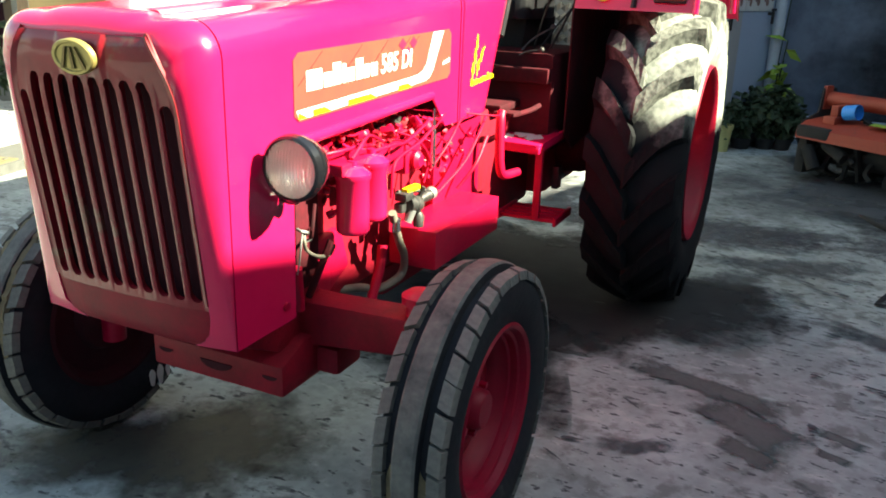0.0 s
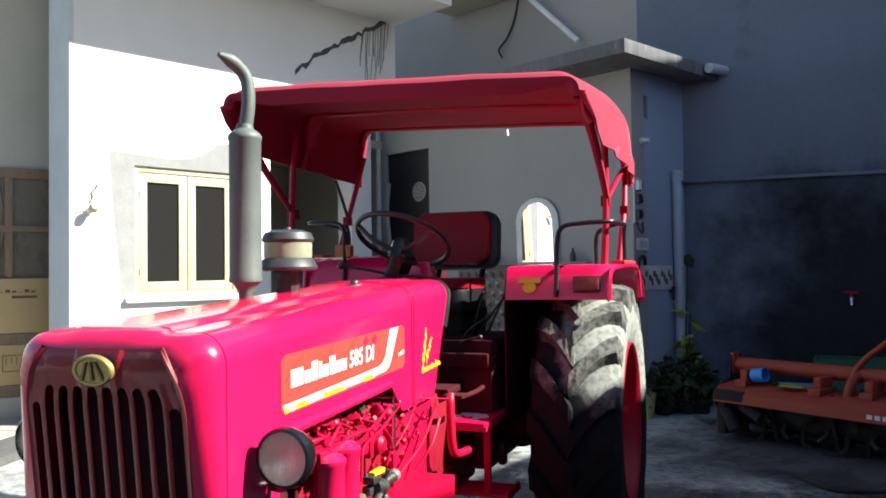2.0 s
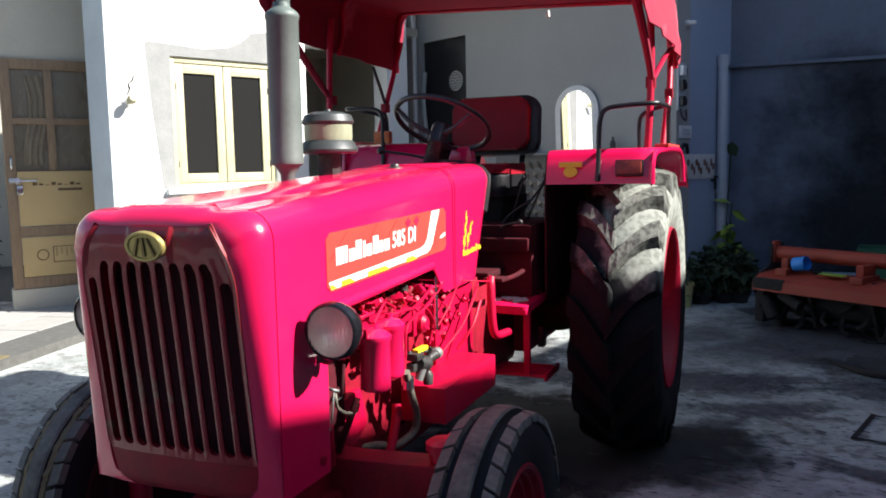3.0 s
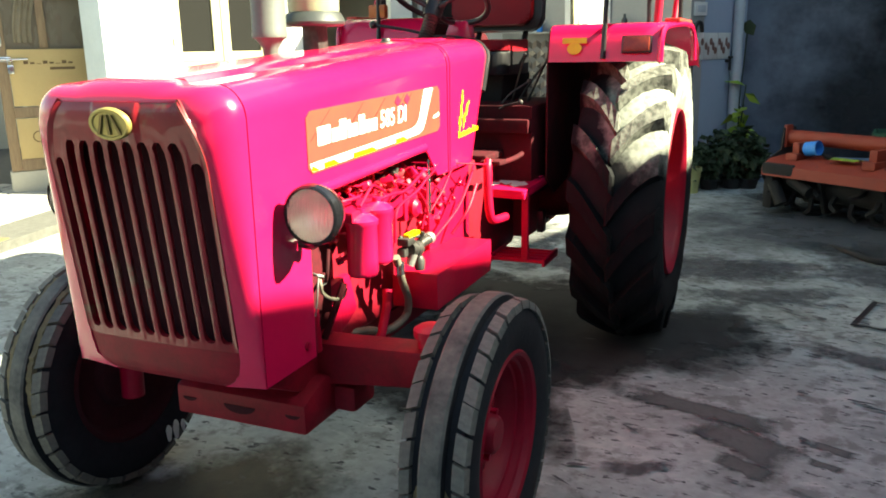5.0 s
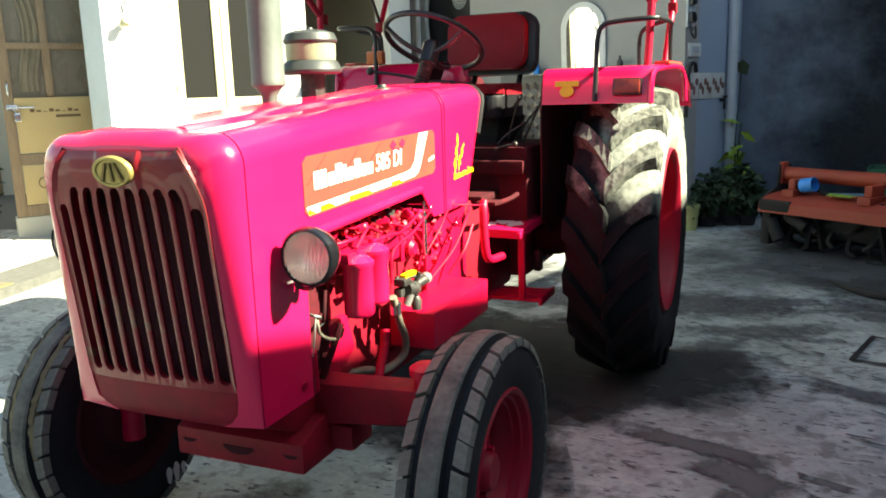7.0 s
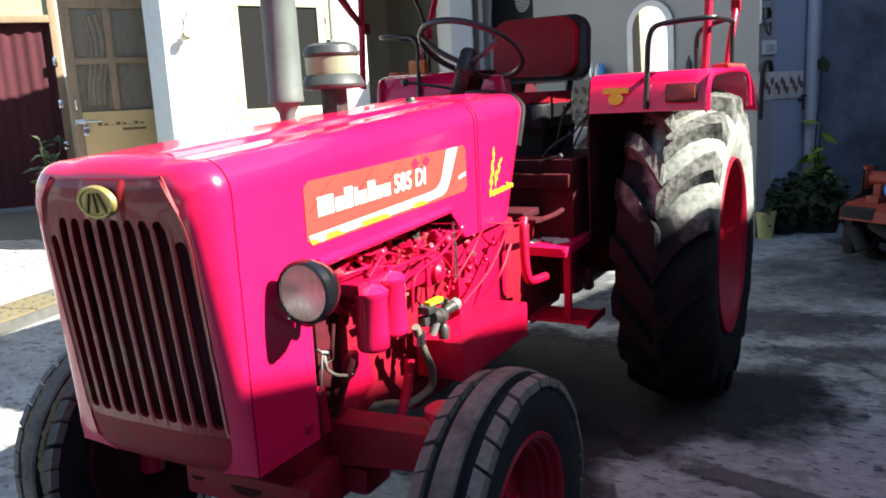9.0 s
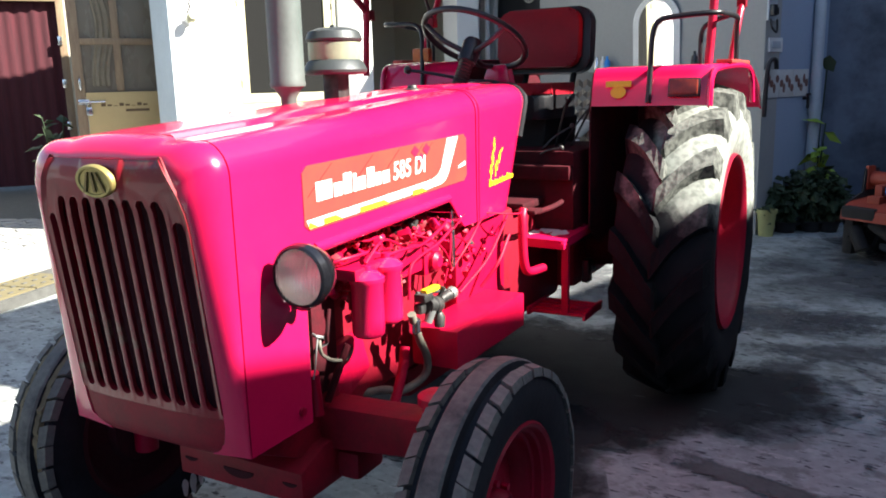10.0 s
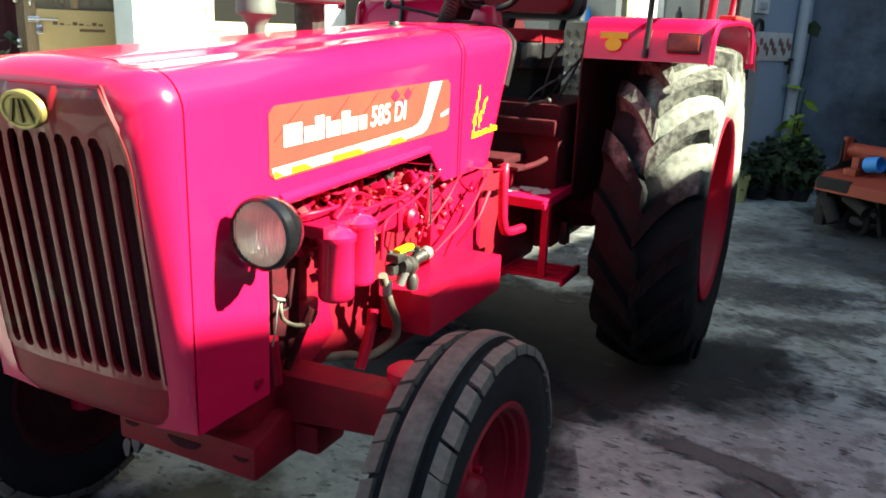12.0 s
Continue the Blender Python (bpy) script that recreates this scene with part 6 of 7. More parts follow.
tube(bm, [(-1.2, 8.25, 5.0), (-1.27, 8.26, 4.7), (-1.38, 8.3, 4.5), (-1.50, 8.33, 4.37), (-1.45, 8.31, 4.25)], 0.014, 8, 5)
put("hanging_wire", bm, BLACK, Matrix(), "loose black wire against grey wall", "wire")
# down pipes
def downpipe(name, x, y, z1, r, m, mat, label):
    bm = bmesh.new()
    rod(bm, (x, y, 0.0), (x, y, z1), r, n=18)
    lathe(bm, [(r * 0.98, -0.05), (r * 1.22, -0.05), (r * 1.22, 0.05), (r * 0.98, 0.05)], Matrix.Translation((x, y, z1 - 0.05)), 18, closed=True)
    lathe(bm, [(r * 0.98, -0.04), (r * 1.18, -0.04), (r * 1.18, 0.04), (r * 0.98, 0.04)], Matrix.Translation((x, y, 1.1)), 18, closed=True)
    ob = put(name, bm, mat, m, label, "pipe")
    return ob


downpipe("drain_pipe", 0.77, -0.052, 2.42, 0.048, SIDE, PVC, "grey plastic drain pipe on blue wall")
downpipe("drain_pipe", -0.50, -0.06, 3.3, 0.05, ROOM, PLASTIC_WHITE, "white plastic drain pipe in the wall corner")
downpipe("drain_pipe", -0.30, -0.04, 3.3, 0.03, ROOM, PLASTIC_WHITE, "thin white plastic drain pipe in the wall corner")
bm = bmesh.new()
rod(bm, (1.18, 6.52, 3.43), (1.33, 6.84, 3.46), 0.05, n=16)
put("pipe_stub", bm, PVC, Matrix(), "short grey pipe stub at the slab's end", "pipe")

# dark doorway in the room wall with a round perforated vent
door = hang("door_1", "dark door with a round pale vent", "door", ROOM, "structure")
bm = bmesh.new()
box(bm, (-0.22, 0.06, 0.0), (0.58, 0.10, 2.92), bevel=0.004)
part("leaf", bm, BLACK, door)
bm = bmesh.new()
lathe(bm, [(0.0, 0.0), (0.115, 0.0), (0.12, 0.008), (0.112, 0.016), (0.0, 0.012)], Matrix.Translation((0.35, 0.058, 2.41)) @ Matrix.Rotation(radians(90), 4, "X"), 36)
vent = part("vent", bm, PLASTER_GREY, door, "round pale vent")
bm = bmesh.new()
for r, n in ((0.035, 6), (0.07, 12), (0.097, 18)):
    for k in range(n):
        a = 2 * math.pi * k / n
        rod(bm, (0.35 + r * math.cos(a), 0.046, 2.41 + r * math.sin(a)), (0.35 + r * math.cos(a), 0.038, 2.41 + r * math.sin(a)), 0.009, n=6)
part("perforation", bm, BLACK, vent)["kind"] = "stuff"
bm = bmesh.new()
for x0, x1, z0, z1 in ((0.03, 0.20, 0.0, 2.4),):
    tube(bm, [(-0.14, -0.01, 2.55), (-0.16, -0.03, 2.2), (-0.13, -0.02, 1.8), (-0.15, -0.03, 1.4)], 0.03, 8, 4)
put("cloth_strip", bm, PLASTER_GREY, ROOM, "pale cloth strip hanging beside the doorway", "cloth")

# arched mirror with a pale patterned border
ARCH = [(-0.25, 0.0), (0.25, 0.0), (0.25, 0.46)] + [(0.25 * math.cos(a), 0.46 + 0.25 * math.sin(a)) for a in (math.pi * k / 16 for k in range(1, 16))] + [(-0.25, 0.46)]
MM = ROOM @ Matrix.Translation((2.235, -0.014, 1.46)) @ Matrix.Rotation(radians(2.6), 4, "Z") @ Matrix.Rotation(radians(92), 4, "X")
mirror = hang("mirror", "arched wall mirror with white patterned border", "mirror", MM)
bm = bmesh.new()
prism(bm, [(x * 1.08, y * 1.04 - 0.012) for x, y in ARCH], 0.012, bevel=0.003)
part("border", bm, PLASTIC_WHITE, mirror)
bm = bmesh.new()
prism(bm, [(x * 0.80, 0.05 + y * 0.88) for x, y in ARCH], 0.003, Matrix.Translation((0, 0, 0.0125)))
part("glass", bm, MIRROR, mirror)
for k in range(22):
    a = math.pi * (k + 0.5) / 22
    bm = bmesh.new()
    box(bm, (-0.012, -0.008, 0.012), (0.012, 0.008, 0.016), Matrix.Translation((0.232 * math.cos(a), 0.47 + 0.235 * math.sin(a), 0)) @ Matrix.Rotation(a, 4, "Z"))
    part("bead", bm, BEAD, mirror)
# cube-pattern tile panel and small wash basin
panel = hang("tile_panel", "brown, dark and cream cube pattern wall tiles", "tiles", ROOM @ Matrix.Translation((1.06, -0.012, 1.0)) @ Matrix.Rotation(radians(90), 4, "X"), "structure")
bm = bmesh.new()
box(bm, (0, -0.40, -0.012), (1.10, 0.50, 0.0))
part("backing", bm, TILE_GREY, panel)
a_, h_ = 0.070, 0.070 * math.sqrt(3) / 2
rh = []
for dirs in (((0, a_), (h_, a_ / 2)), ((0, a_), (-h_, a_ / 2)), ((h_, -a_ / 2), (-h_, -a_ / 2))):
    bm = bmesh.new()
    (ux, uy), (vx, vy) = dirs
    g = 0.06
    pts = [(g * (ux + vx), g * (uy + vy)), (ux * (1 - g) + vx * g, uy * (1 - g) + vy * g), ((ux + vx) * (1 - g), (uy + vy) * (1 - g)), (ux * g + vx * (1 - g), uy * g + vy * (1 - g))]
    prism(bm, pts, 0.004)
    bmesh.ops.recalc_face_normals(bm, faces=bm.faces)
    me = bpy.data.meshes.new("tile")
    bm.to_mesh(me)
    bm.free()
    rh.append(me)
for me, mt in zip(rh, (TILE_BROWN, TILE_BLACK, TILE_CREAM)):
    me.materials.append(mt)
for r in range(9):
    for c in range(10):
        cx, cy = 0.08 + c * 2 * h_ + (h_ if r % 2 else 0), -0.31 + r * a_ * 1.5
        if cx < 1.03 and cy < 0.42:
            for me in rh:
                t = new("tile", me)
                t.parent = panel
                t.location = (cx, cy, 0.0)
basin = hang("wash_basin", "small white wall basin with tap", "basin", ROOM @ Matrix.Translation((1.35, -0.26, 0.92)))
bm = bmesh.new()
lathe(bm, [(0.0, -0.10), (0.10, -0.10), (0.18, -0.03), (0.225, 0.05), (0.23, 0.07), (0.215, 0.07), (0.17, -0.01), (0.08, -0.07), (0.0, -0.075)], Matrix.Diagonal((1, 0.95, 1, 1)), 32)
part("bowl", bm, PLASTIC_WHITE, basin)
bm = bmesh.new()
lathe(bm, [(0.0, -0.92), (0.09, -0.92), (0.07, -0.6), (0.08, -0.12), (0.0, -0.1)], None, 20)
part("pedestal", bm, PLASTIC_WHITE, basin)
bm = bmesh.new()
tube(bm, [(0, 0.2, 0.07), (0, 0.2, 0.16), (0, 0.16, 0.19), (0, 0.08, 0.17)], 0.012, 8, 4)
part("tap", bm, CHROME, basin)
for k, (x, mt) in enumerate(((1.52, CHROME), (1.60, PLASTIC_WHITE), (1.66, BLUE), (2.72, DARK_METAL))):
    bm = bmesh.new()
    lathe(bm, [(0.0, 0.0), (0.03, 0.0), (0.032, 0.02), (0.028, 0.09), (0.012, 0.11), (0.012, 0.14), (0.0, 0.14)], None, 16)
    put("bottle", bm, mt, ROOM @ Matrix.Translation((x, -0.08, 1.50)), "small toiletry bottle on the wall shelf", "bottle", "bottles on the shelf")
bm = bmesh.new()
box(bm, (1.45, -0.13, 1.485), (2.9, 0.0, 1.50), bevel=0.003)
put("shelf", bm, PLASTER_GREY, ROOM, "thin grey wall shelf with bottles", "shelf")

# blue side wall: switch, meter board, lamp holder, tile band, tap
bm = bmesh.new()
box(bm, (0.045, -0.018, 1.60), (0.245, 0.0, 1.72), bevel=0.004)
sw = hang("switch_board", "white electric switch plate on blue wall", "switch", SIDE)
part("plate", bm, PLASTIC_WHITE, sw)
bm = bmesh.new()
box(bm, (0.08, -0.024, 1.63), (0.21, -0.018, 1.69), bevel=0.003)
part("rocker", bm, PVC, sw)
meter = hang("meter_board", "grey electric meter board with wires", "electric meter", SIDE)
bm = bmesh.new()
box(bm, (-0.0, -0.02, 1.86), (0.13, 0.0, 2.30), bevel=0.004)
part("board", bm, PVC, meter)
for z in (1.90, 2.05, 2.18):
    bm = bmesh.new()
    box(bm, (0.015, -0.06, z), (0.075, -0.02, z + 0.09), bevel=0.006)
    part("breaker", bm, BLACK if z < 2.1 else PLASTIC_WHITE, meter)
    bm = bmesh.new()
    box(bm, (0.085, -0.045, z + 0.01), (0.118, -0.02, z + 0.07), bevel=0.004)
    part("fuse", bm, IRON, meter)
bm = bmesh.new()
tube(bm, [(0.02, -0.03, 1.87), (0.0, -0.06, 1.80), (0.05, -0.07, 1.76), (0.11, -0.04, 1.80), (0.12, -0.03, 1.87)], 0.009, 8, 5)
part("cable", bm, BLACK, meter)
bm = bmesh.new()
lathe(bm, [(0.0, 0.0), (0.03, 0.0), (0.03, 0.03), (0.018, 0.04), (0.018, 0.09), (0.0, 0.09)], Matrix.Translation((0.17, 0, 2.67)) @ Matrix.Rotation(radians(90), 4, "X"), 16)
put("lamp_holder", bm, PLASTIC_WHITE, SIDE, "white lamp holder without bulb", "lamp")
band = hang("tile_band", "pale wall tile band with brown fruit motifs", "tiles", SIDE, "structure")
for k in range(3):
    x0 = 0.005 + 0.237 * k
    bm = bmesh.new()
    box(bm, (x0, -0.010, 1.21), (x0 + 0.232, 0.0, 1.45), bevel=0.002)
    tile = part("tile", bm, TILE_WHITE, band)
    for j in range(5):
        bm = bmesh.new()
        r1, r2 = (0.02, 0.042) if j % 2 else (0.026, 0.034)
        prism(bm, [(r1 * math.cos(q), r2 * math.sin(q)) for q in (2 * math.pi * i / 12 for i in range(12))], 0.002,
              Matrix.Translation((x0 + 0.03 + 0.042 * j, -0.0105, 1.29 + 0.08 * ((j * 2 + k) % 3) / 2)) @ Matrix.Rotation(radians(90), 4, "X"))
        part("motif", bm, TILE_RUST, tile)
bm = bmesh.new()
rod(bm, (0.66, 0.0, 1.19), (0.66, -0.05, 1.19), 0.014)
rod(bm, (0.66, -0.045, 1.23), (0.66, -0.045, 1.10), 0.012)
box(bm, (0.64, -0.06, 1.215), (0.69, -0.035, 1.235), bevel=0.004)
put("tap", bm, IRON, SIDE, "dark metal yard tap on the wall", "tap")
bm = bmesh.new()
tube(bm, [(-0.02, -0.04, 1.05), (-0.02, -0.05, 1.40), (0.0, -0.06, 1.52), (0.08, -0.06, 1.53), (0.12, -0.05, 1.46)], 0.02, 8, 5)
put("water_pipe", bm, BLACK, SIDE, "black bent water pipe by the wall corner", "pipe")

# back wall: ledge, low plinth, crate and small fitting
bm = bmesh.new()
box(bm, (0.80, 6.79, 2.31), (4.6, 6.85, 2.345), bevel=0.004)
put("ledge", bm, PLASTER_DARK, Matrix(), "thin cement ledge along the dark wall", "ledge", kind="structure")
bm = bmesh.new()
box(bm, (0.86, 6.72, 0.0), (5.2, 6.85, 0.26), bevel=0.01)
put("plinth", bm, PLASTER_BLUE, Matrix(), "low pale cement plinth along the wall's foot", "plinth", kind="structure")
crate = hang("crate", "green plastic crate behind the implement", "crate", pose(2.05, 6.35, 0, rz=-8))
bm = bmesh.new()
for lo, hi in (((0, 0, 0), (0.62, 0.02, 0.55)), ((0, 0.38, 0), (0.62, 0.40, 0.55)), ((0, 0.02, 0), (0.02, 0.38, 0.55)), ((0.60, 0.02, 0), (0.62, 0.38, 0.55)), ((0.02, 0.02, 0), (0.6, 0.38, 0.02))):
    box(bm, lo, hi)
GREEN = material("green plastic", (0.02, 0.10, 0.05), 0.5, bump=0.05)
part("body", bm, GREEN, crate)
bm = bmesh.new()
box(bm, (0.15, -0.006, 0.42), (0.47, 0.0, 0.46))
part("handle_slot", bm, BLACK, crate)
tapr = hang("wall_tap", "small red and white tap on dark wall", "tap", Matrix.Translation((2.44, 6.80, 1.1)))
bm = bmesh.new()
rod(bm, (0, 0.05, 0), (0, -0.03, 0), 0.02)
rod(bm, (0, -0.02, 0.0), (0, -0.05, -0.07), 0.018)
part("spout", bm, CHROME, tapr)
bm = bmesh.new()
box(bm, (-0.06, -0.035, 0.05), (0.06, -0.01, 0.07), bevel=0.004)
rod(bm, (0, -0.02, 0.0), (0, -0.02, 0.06), 0.01)
part("handle", bm, RED_DULL, tapr)

# ---- porch: panelled door, inner doorway ----
door2 = hang("door_2", "brown glazed door patched with cardboard, bolted", "door", DOORWALL @ Matrix.Translation((-0.05, 0, 0.12)), "structure")
bm = bmesh.new()
box(bm, (-0.03, -0.035, -0.05), (0.92, 0.16, 0.155), bevel=0.006)
part("threshold", bm, PLASTER_BEIGE, door2, "plastered threshold")
FX = 0.16
for name, lo, hi in (("stile", (-0.02, -0.03, FX), (0.07, 0.02, 2.36)), ("stile", (0.80, -0.03, FX), (0.90, 0.02, 2.36)), ("stile", (0.36, -0.028, 1.30), (0.43, 0.018, 2.26)), ("rail", (0.07, -0.03, 2.26), (0.80, 0.02, 2.36)),
                     ("rail", (0.07, -0.029, 1.74), (0.80, 0.019, 1.80)), ("rail", (0.07, -0.03, 0.66), (0.80, 0.02, 0.76)), ("rail", (0.07, -0.03, FX), (0.80, 0.02, 0.27))):
    bm = bmesh.new()
    box(bm, lo, hi, bevel=0.004)
    part(name, bm, WOOD, door2)
bm = bmesh.new()
box(bm, (0.07, 0.0, 1.25), (0.80, 0.006, 2.26))
part("pane", bm, CURTAINED, door2)
bm = bmesh.new()
rows = []
for i in range(14):
    u = i / 13
    rows.append([Vector((0.18 + 0.16 * u + 0.04 * math.sin(v * 5), -0.006 - 0.012 * (1 + math.sin(u * 19 + v)), 2.2 - 0.85 * v)) for v in (k / 8 for k in range(9))])
loft(bm, rows)
part("hung_cloth", bm, CARD_DULL, door2, "brown cloth hung over the glass")
for z0, z1 in ((0.77, 1.29), (0.275, 0.655)):
    bm = bmesh.new()
    box(bm, (0.075, -0.040, z0), (0.86, -0.031, z1), bevel=0.002)
    card = part("cardboard", bm, CARD, door2, "brown cardboard sheet")
    if z0 > 0.5:
        for k in range(8):
            bm = bmesh.new()
            box(bm, (0.20 + 0.055 * k, -0.042, 1.155), (0.24 + 0.055 * k, -0.0405, 1.185 - 0.012 * (k % 3)))
            part("print_bar", bm, INK, card)
        bm = bmesh.new()
        box(bm, (0.42, -0.042, 1.10), (0.64, -0.0405, 1.125))
        part("print_bar", bm, INK, card)
    else:
        bm = bmesh.new()
        box(bm, (0.34, -0.042, 0.40), (0.74, -0.0405, 0.408))
        box(bm, (0.34, -0.042, 0.552), (0.74, -0.0405, 0.56))
        box(bm, (0.34, -0.042, 0.408), (0.348, -0.0405, 0.552))
        part("print_frame", bm, INK, card)
        for k in range(7):
            bm = bmesh.new()
            box(bm, (0.37 + 0.045 * k, -0.042, 0.46 + 0.02 * (k % 2)), (0.376 + 0.045 * k, -0.0405, 0.54))
            part("print_bar", bm, INK, card)
        bm = bmesh.new()
        lathe(bm, [(0.045, 0.0), (0.055, 0.0), (0.055, 0.0015), (0.045, 0.0015)], Matrix.Translation((0.25, -0.0405, 0.48)) @ Matrix.Rotation(radians(90), 4, "X"), 20, closed=True)
        part("print_ring", bm, INK, card)
bm = bmesh.new()
rod(bm, (0.0, -0.05, 1.20), (0.24, -0.05, 1.20), 0.010)
box(bm, (0.0, -0.045, 1.175), (0.10, -0.03, 1.225), bevel=0.003)
bolt = part("bolt", bm, CHROME, door2, "bright sliding bolt with padlock")
bm = bmesh.new()
box(bm, (0.06, -0.07, 1.07), (0.115, -0.045, 1.15), bevel=0.006)
tube(bm, [(0.07, -0.057, 1.15), (0.07, -0.057, 1.19), (0.088, -0.057, 1.205), (0.105, -0.057, 1.19), (0.105, -0.057, 1.15)], 0.006, 6, 4)
part("padlock", bm, CHROME, bolt)
bm = bmesh.new()
tube(bm, [(0.03, -0.03, 1.30), (0.03, -0.07, 1.33), (0.03, -0.075, 1.37), (0.03, -0.07, 1.41), (0.03, -0.03, 1.44)], 0.010, 8, 4)
part("handle", bm, CHROME, door2, "bright pull handle")
# plant in the porch
def leafy(name, m, label, h, spread, n, mat, seed, leaf=0.09, stems=5):
    rnd = random.Random(seed)
    p = hang(name, label, "plant", m)
    bs, bl = bmesh.new(), bmesh.new()
    for k in range(stems):
        a = rnd.uniform(0, 6.28)
        top = Vector((spread * rnd.uniform(0.2, 1) * math.cos(a), spread * rnd.uniform(0.2, 1) * math.sin(a), h * rnd.uniform(0.6, 1)))
        mid = top * 0.5 + Vector((0, 0, h * 0.12))
        tube(bs, [(0.02 * math.cos(a), 0.02 * math.sin(a), 0.08), mid, top], 0.006, 5, 4)
        for j in range(n):
            t = rnd.uniform(0.08, 1.0)
            base = mid.lerp(top, (t - 0.5) * 2) if t > 0.5 else Vector((0, 0, 0.1)).lerp(mid, t * 2)
            e = Euler((rnd.uniform(-0.9, 0.9), rnd.uniform(-0.9, 0.9), rnd.uniform(0, 6.28))).to_matrix()
            L = leaf * rnd.uniform(0.6, 1.3)
            w = L * 0.32
            q = [e @ Vector(v) + base for v in ((0, 0, 0), (w, L * 0.4, -0.01), (0, L, -L * 0.25), (-w, L * 0.4, -0.01), (0, L * 0.45, 0.015))]
            vs = [bl.verts.new(v) for v in q]
            for tri in ((0, 1, 4), (1, 2, 4), (2, 3, 4), (3, 0, 4)):
                bl.faces.new([vs[i] for i in tri])
    part("stems", bs, LEAF, p)
    part("leaves", bl, mat, p)["kind"] = "stuff"
    return p


def potted(name, m, label, r, ph, mat_pot, **kw):
    p = leafy(name, m, label, **kw)
    bm = bmesh.new()
    lathe(bm, [(0.0, 0.0), (r * 0.72, 0.0), (r * 0.95, ph * 0.85), (r * 1.05, ph * 0.86), (r * 1.05, ph), (r * 0.92, ph), (r * 0.86, ph * 0.8), (0.0, ph * 0.8)], None, 24)
    part("pot", bm, mat_pot, p)
    return p


leafy("climber", DOORWALL @ Matrix.Translation((-0.28, 0.25, 0.12)), "dark leafy climber by the porch door", 1.1, 0.18, 12, LEAF, 5, 0.16, 5)
potted("potted_plant", Matrix.Translation((0.56, 5.93, 0)), "small plant in yellowed plastic pot", 0.085, 0.24, POT, h=0.34, spread=0.10, n=6, mat=LEAF, seed=1, leaf=0.10)
for k, (x, y, h, sp) in enumerate(((0.70, 6.18, 0.50, 0.22), (0.90, 6.30, 0.58, 0.26), (1.04, 6.34, 0.46, 0.22))):
    potted("potted_plant", Matrix.Translation((x, y, 0)), "dense dark potted shrub by the wall", 0.10, 0.10, IRON, h=h, spread=sp, n=34, mat=LEAF, seed=11 + k, leaf=0.10, stems=16)
potted("potted_plant", Matrix.Translation((0.90, 6.56, 0)), "tall stemmed plant with lime leaves", 0.10, 0.18, IRON, h=0.98, spread=0.10, n=5, mat=LEAF_PALE, seed=21, leaf=0.16, stems=4)
bm = bmesh.new()
bl = bmesh.new()
vine = hang("wall_creeper", "single dark green leaf beside the drain pipe", "plant", Matrix.Translation((0.90, 6.66, 1.45)))
tube(bm, [(-0.02, 0.1, -0.9), (0.0, 0.1, -0.4), (0.02, 0.06, 0.0)], 0.006, 6, 4)
part("stem", bm, LEAF, vine)
bl.faces.new([bl.verts.new(v) for v in ((0.0, 0, 0), (0.08, -0.03, -0.03), (0.10, -0.04, 0.06), (0.04, -0.03, 0.12), (-0.03, 0, 0.08))])
thicken(part("leaf", bl, LEAF, vine), 0.003)

# inner doorway with dark curtain and a transom
idoor = hang("door_3", "dark doorway with maroon curtain and glazed transom", "door", INNER @ Matrix.Translation((-2.9, 0, 0)), "structure")
for lo, hi in (((2.2, -0.02, 0.0), (2.30, 0.12, 3.35)), ((3.52, -0.02, 0.0), (3.62, 0.12, 3.35)), ((2.30, -0.02, 2.70), (3.52, 0.12, 2.80)), ((2.30, -0.02, 3.25), (3.52, 0.12, 3.35))):
    bm = bmesh.new()
    box(bm, lo, hi, bevel=0.006)
    part("jamb", bm, WOOD, idoor)
bm = bmesh.new()
rows = [[Vector((2.30 + 1.22 * i / 60, 0.10 + 0.010 * math.sin(i * 0.8) + 0.012 * math.sin(i * 0.23), z)) for z in (2.70, 2.0, 1.2, 0.12)] for i in range(61)]
loft(bm, rows)
thicken(part("curtain", bm, MAROON, idoor, "heavy maroon curtain"), 0.004)
bm = bmesh.new()
box(bm, (2.30, 0.04, 2.80), (3.52, 0.05, 3.25))
part("transom_pane", bm, OLIVE, idoor, "pale green transom glass")
for k in range(3):
    bm = bmesh.new()
    box(bm, (3.50, -0.05, 0.9 + 0.6 * k), (3.56, -0.02, 1.02 + 0.6 * k), bevel=0.004)
    part("hinge", bm, CHROME, idoor)

# ---- the rotary tiller at the yard's far side ----
TILLER = pose(1.33, 5.36, 0, rz=-35)
tiller = hang("rotary_tiller", "orange rotary tiller implement, dusty, standing on its blades", "farm implement", TILLER)
bm = bmesh.new()
rod(bm, (0.03, 0.05, 0.60), (1.75, 0.05, 0.60), 0.058, n=20)
part("beam", bm, ORANGE, tiller, "orange tubular main beam")
for x in (0.0, 1.70):
    bm = bmesh.new()
    prism(bm, [(-0.26, 0.30), (-0.22, 0.44), (-0.05, 0.50), (-0.03, 0.68), (0.12, 0.68), (0.20, 0.45), (0.26, 0.25), (0.10, 0.12), (-0.12, 0.12)], 0.016, Matrix(((0, 0, 1, x), (1, 0, 0, 0), (0, 1, 0, 0), (0, 0, 0, 1))), bevel=0.003)
    part("end_plate", bm, ORANGE if x > 1 else IRON, tiller)
bm = bmesh.new()
prism(bm, [(-0.02, 0.52), (0.06, 0.52), (0.06, 0.70), (-0.02, 0.70)], 0.03, Matrix(((0, 0, 1, 0.0), (1, 0, 0, 0), (0, 1, 0, 0), (0, 0, 0, 1))), bevel=0.004)
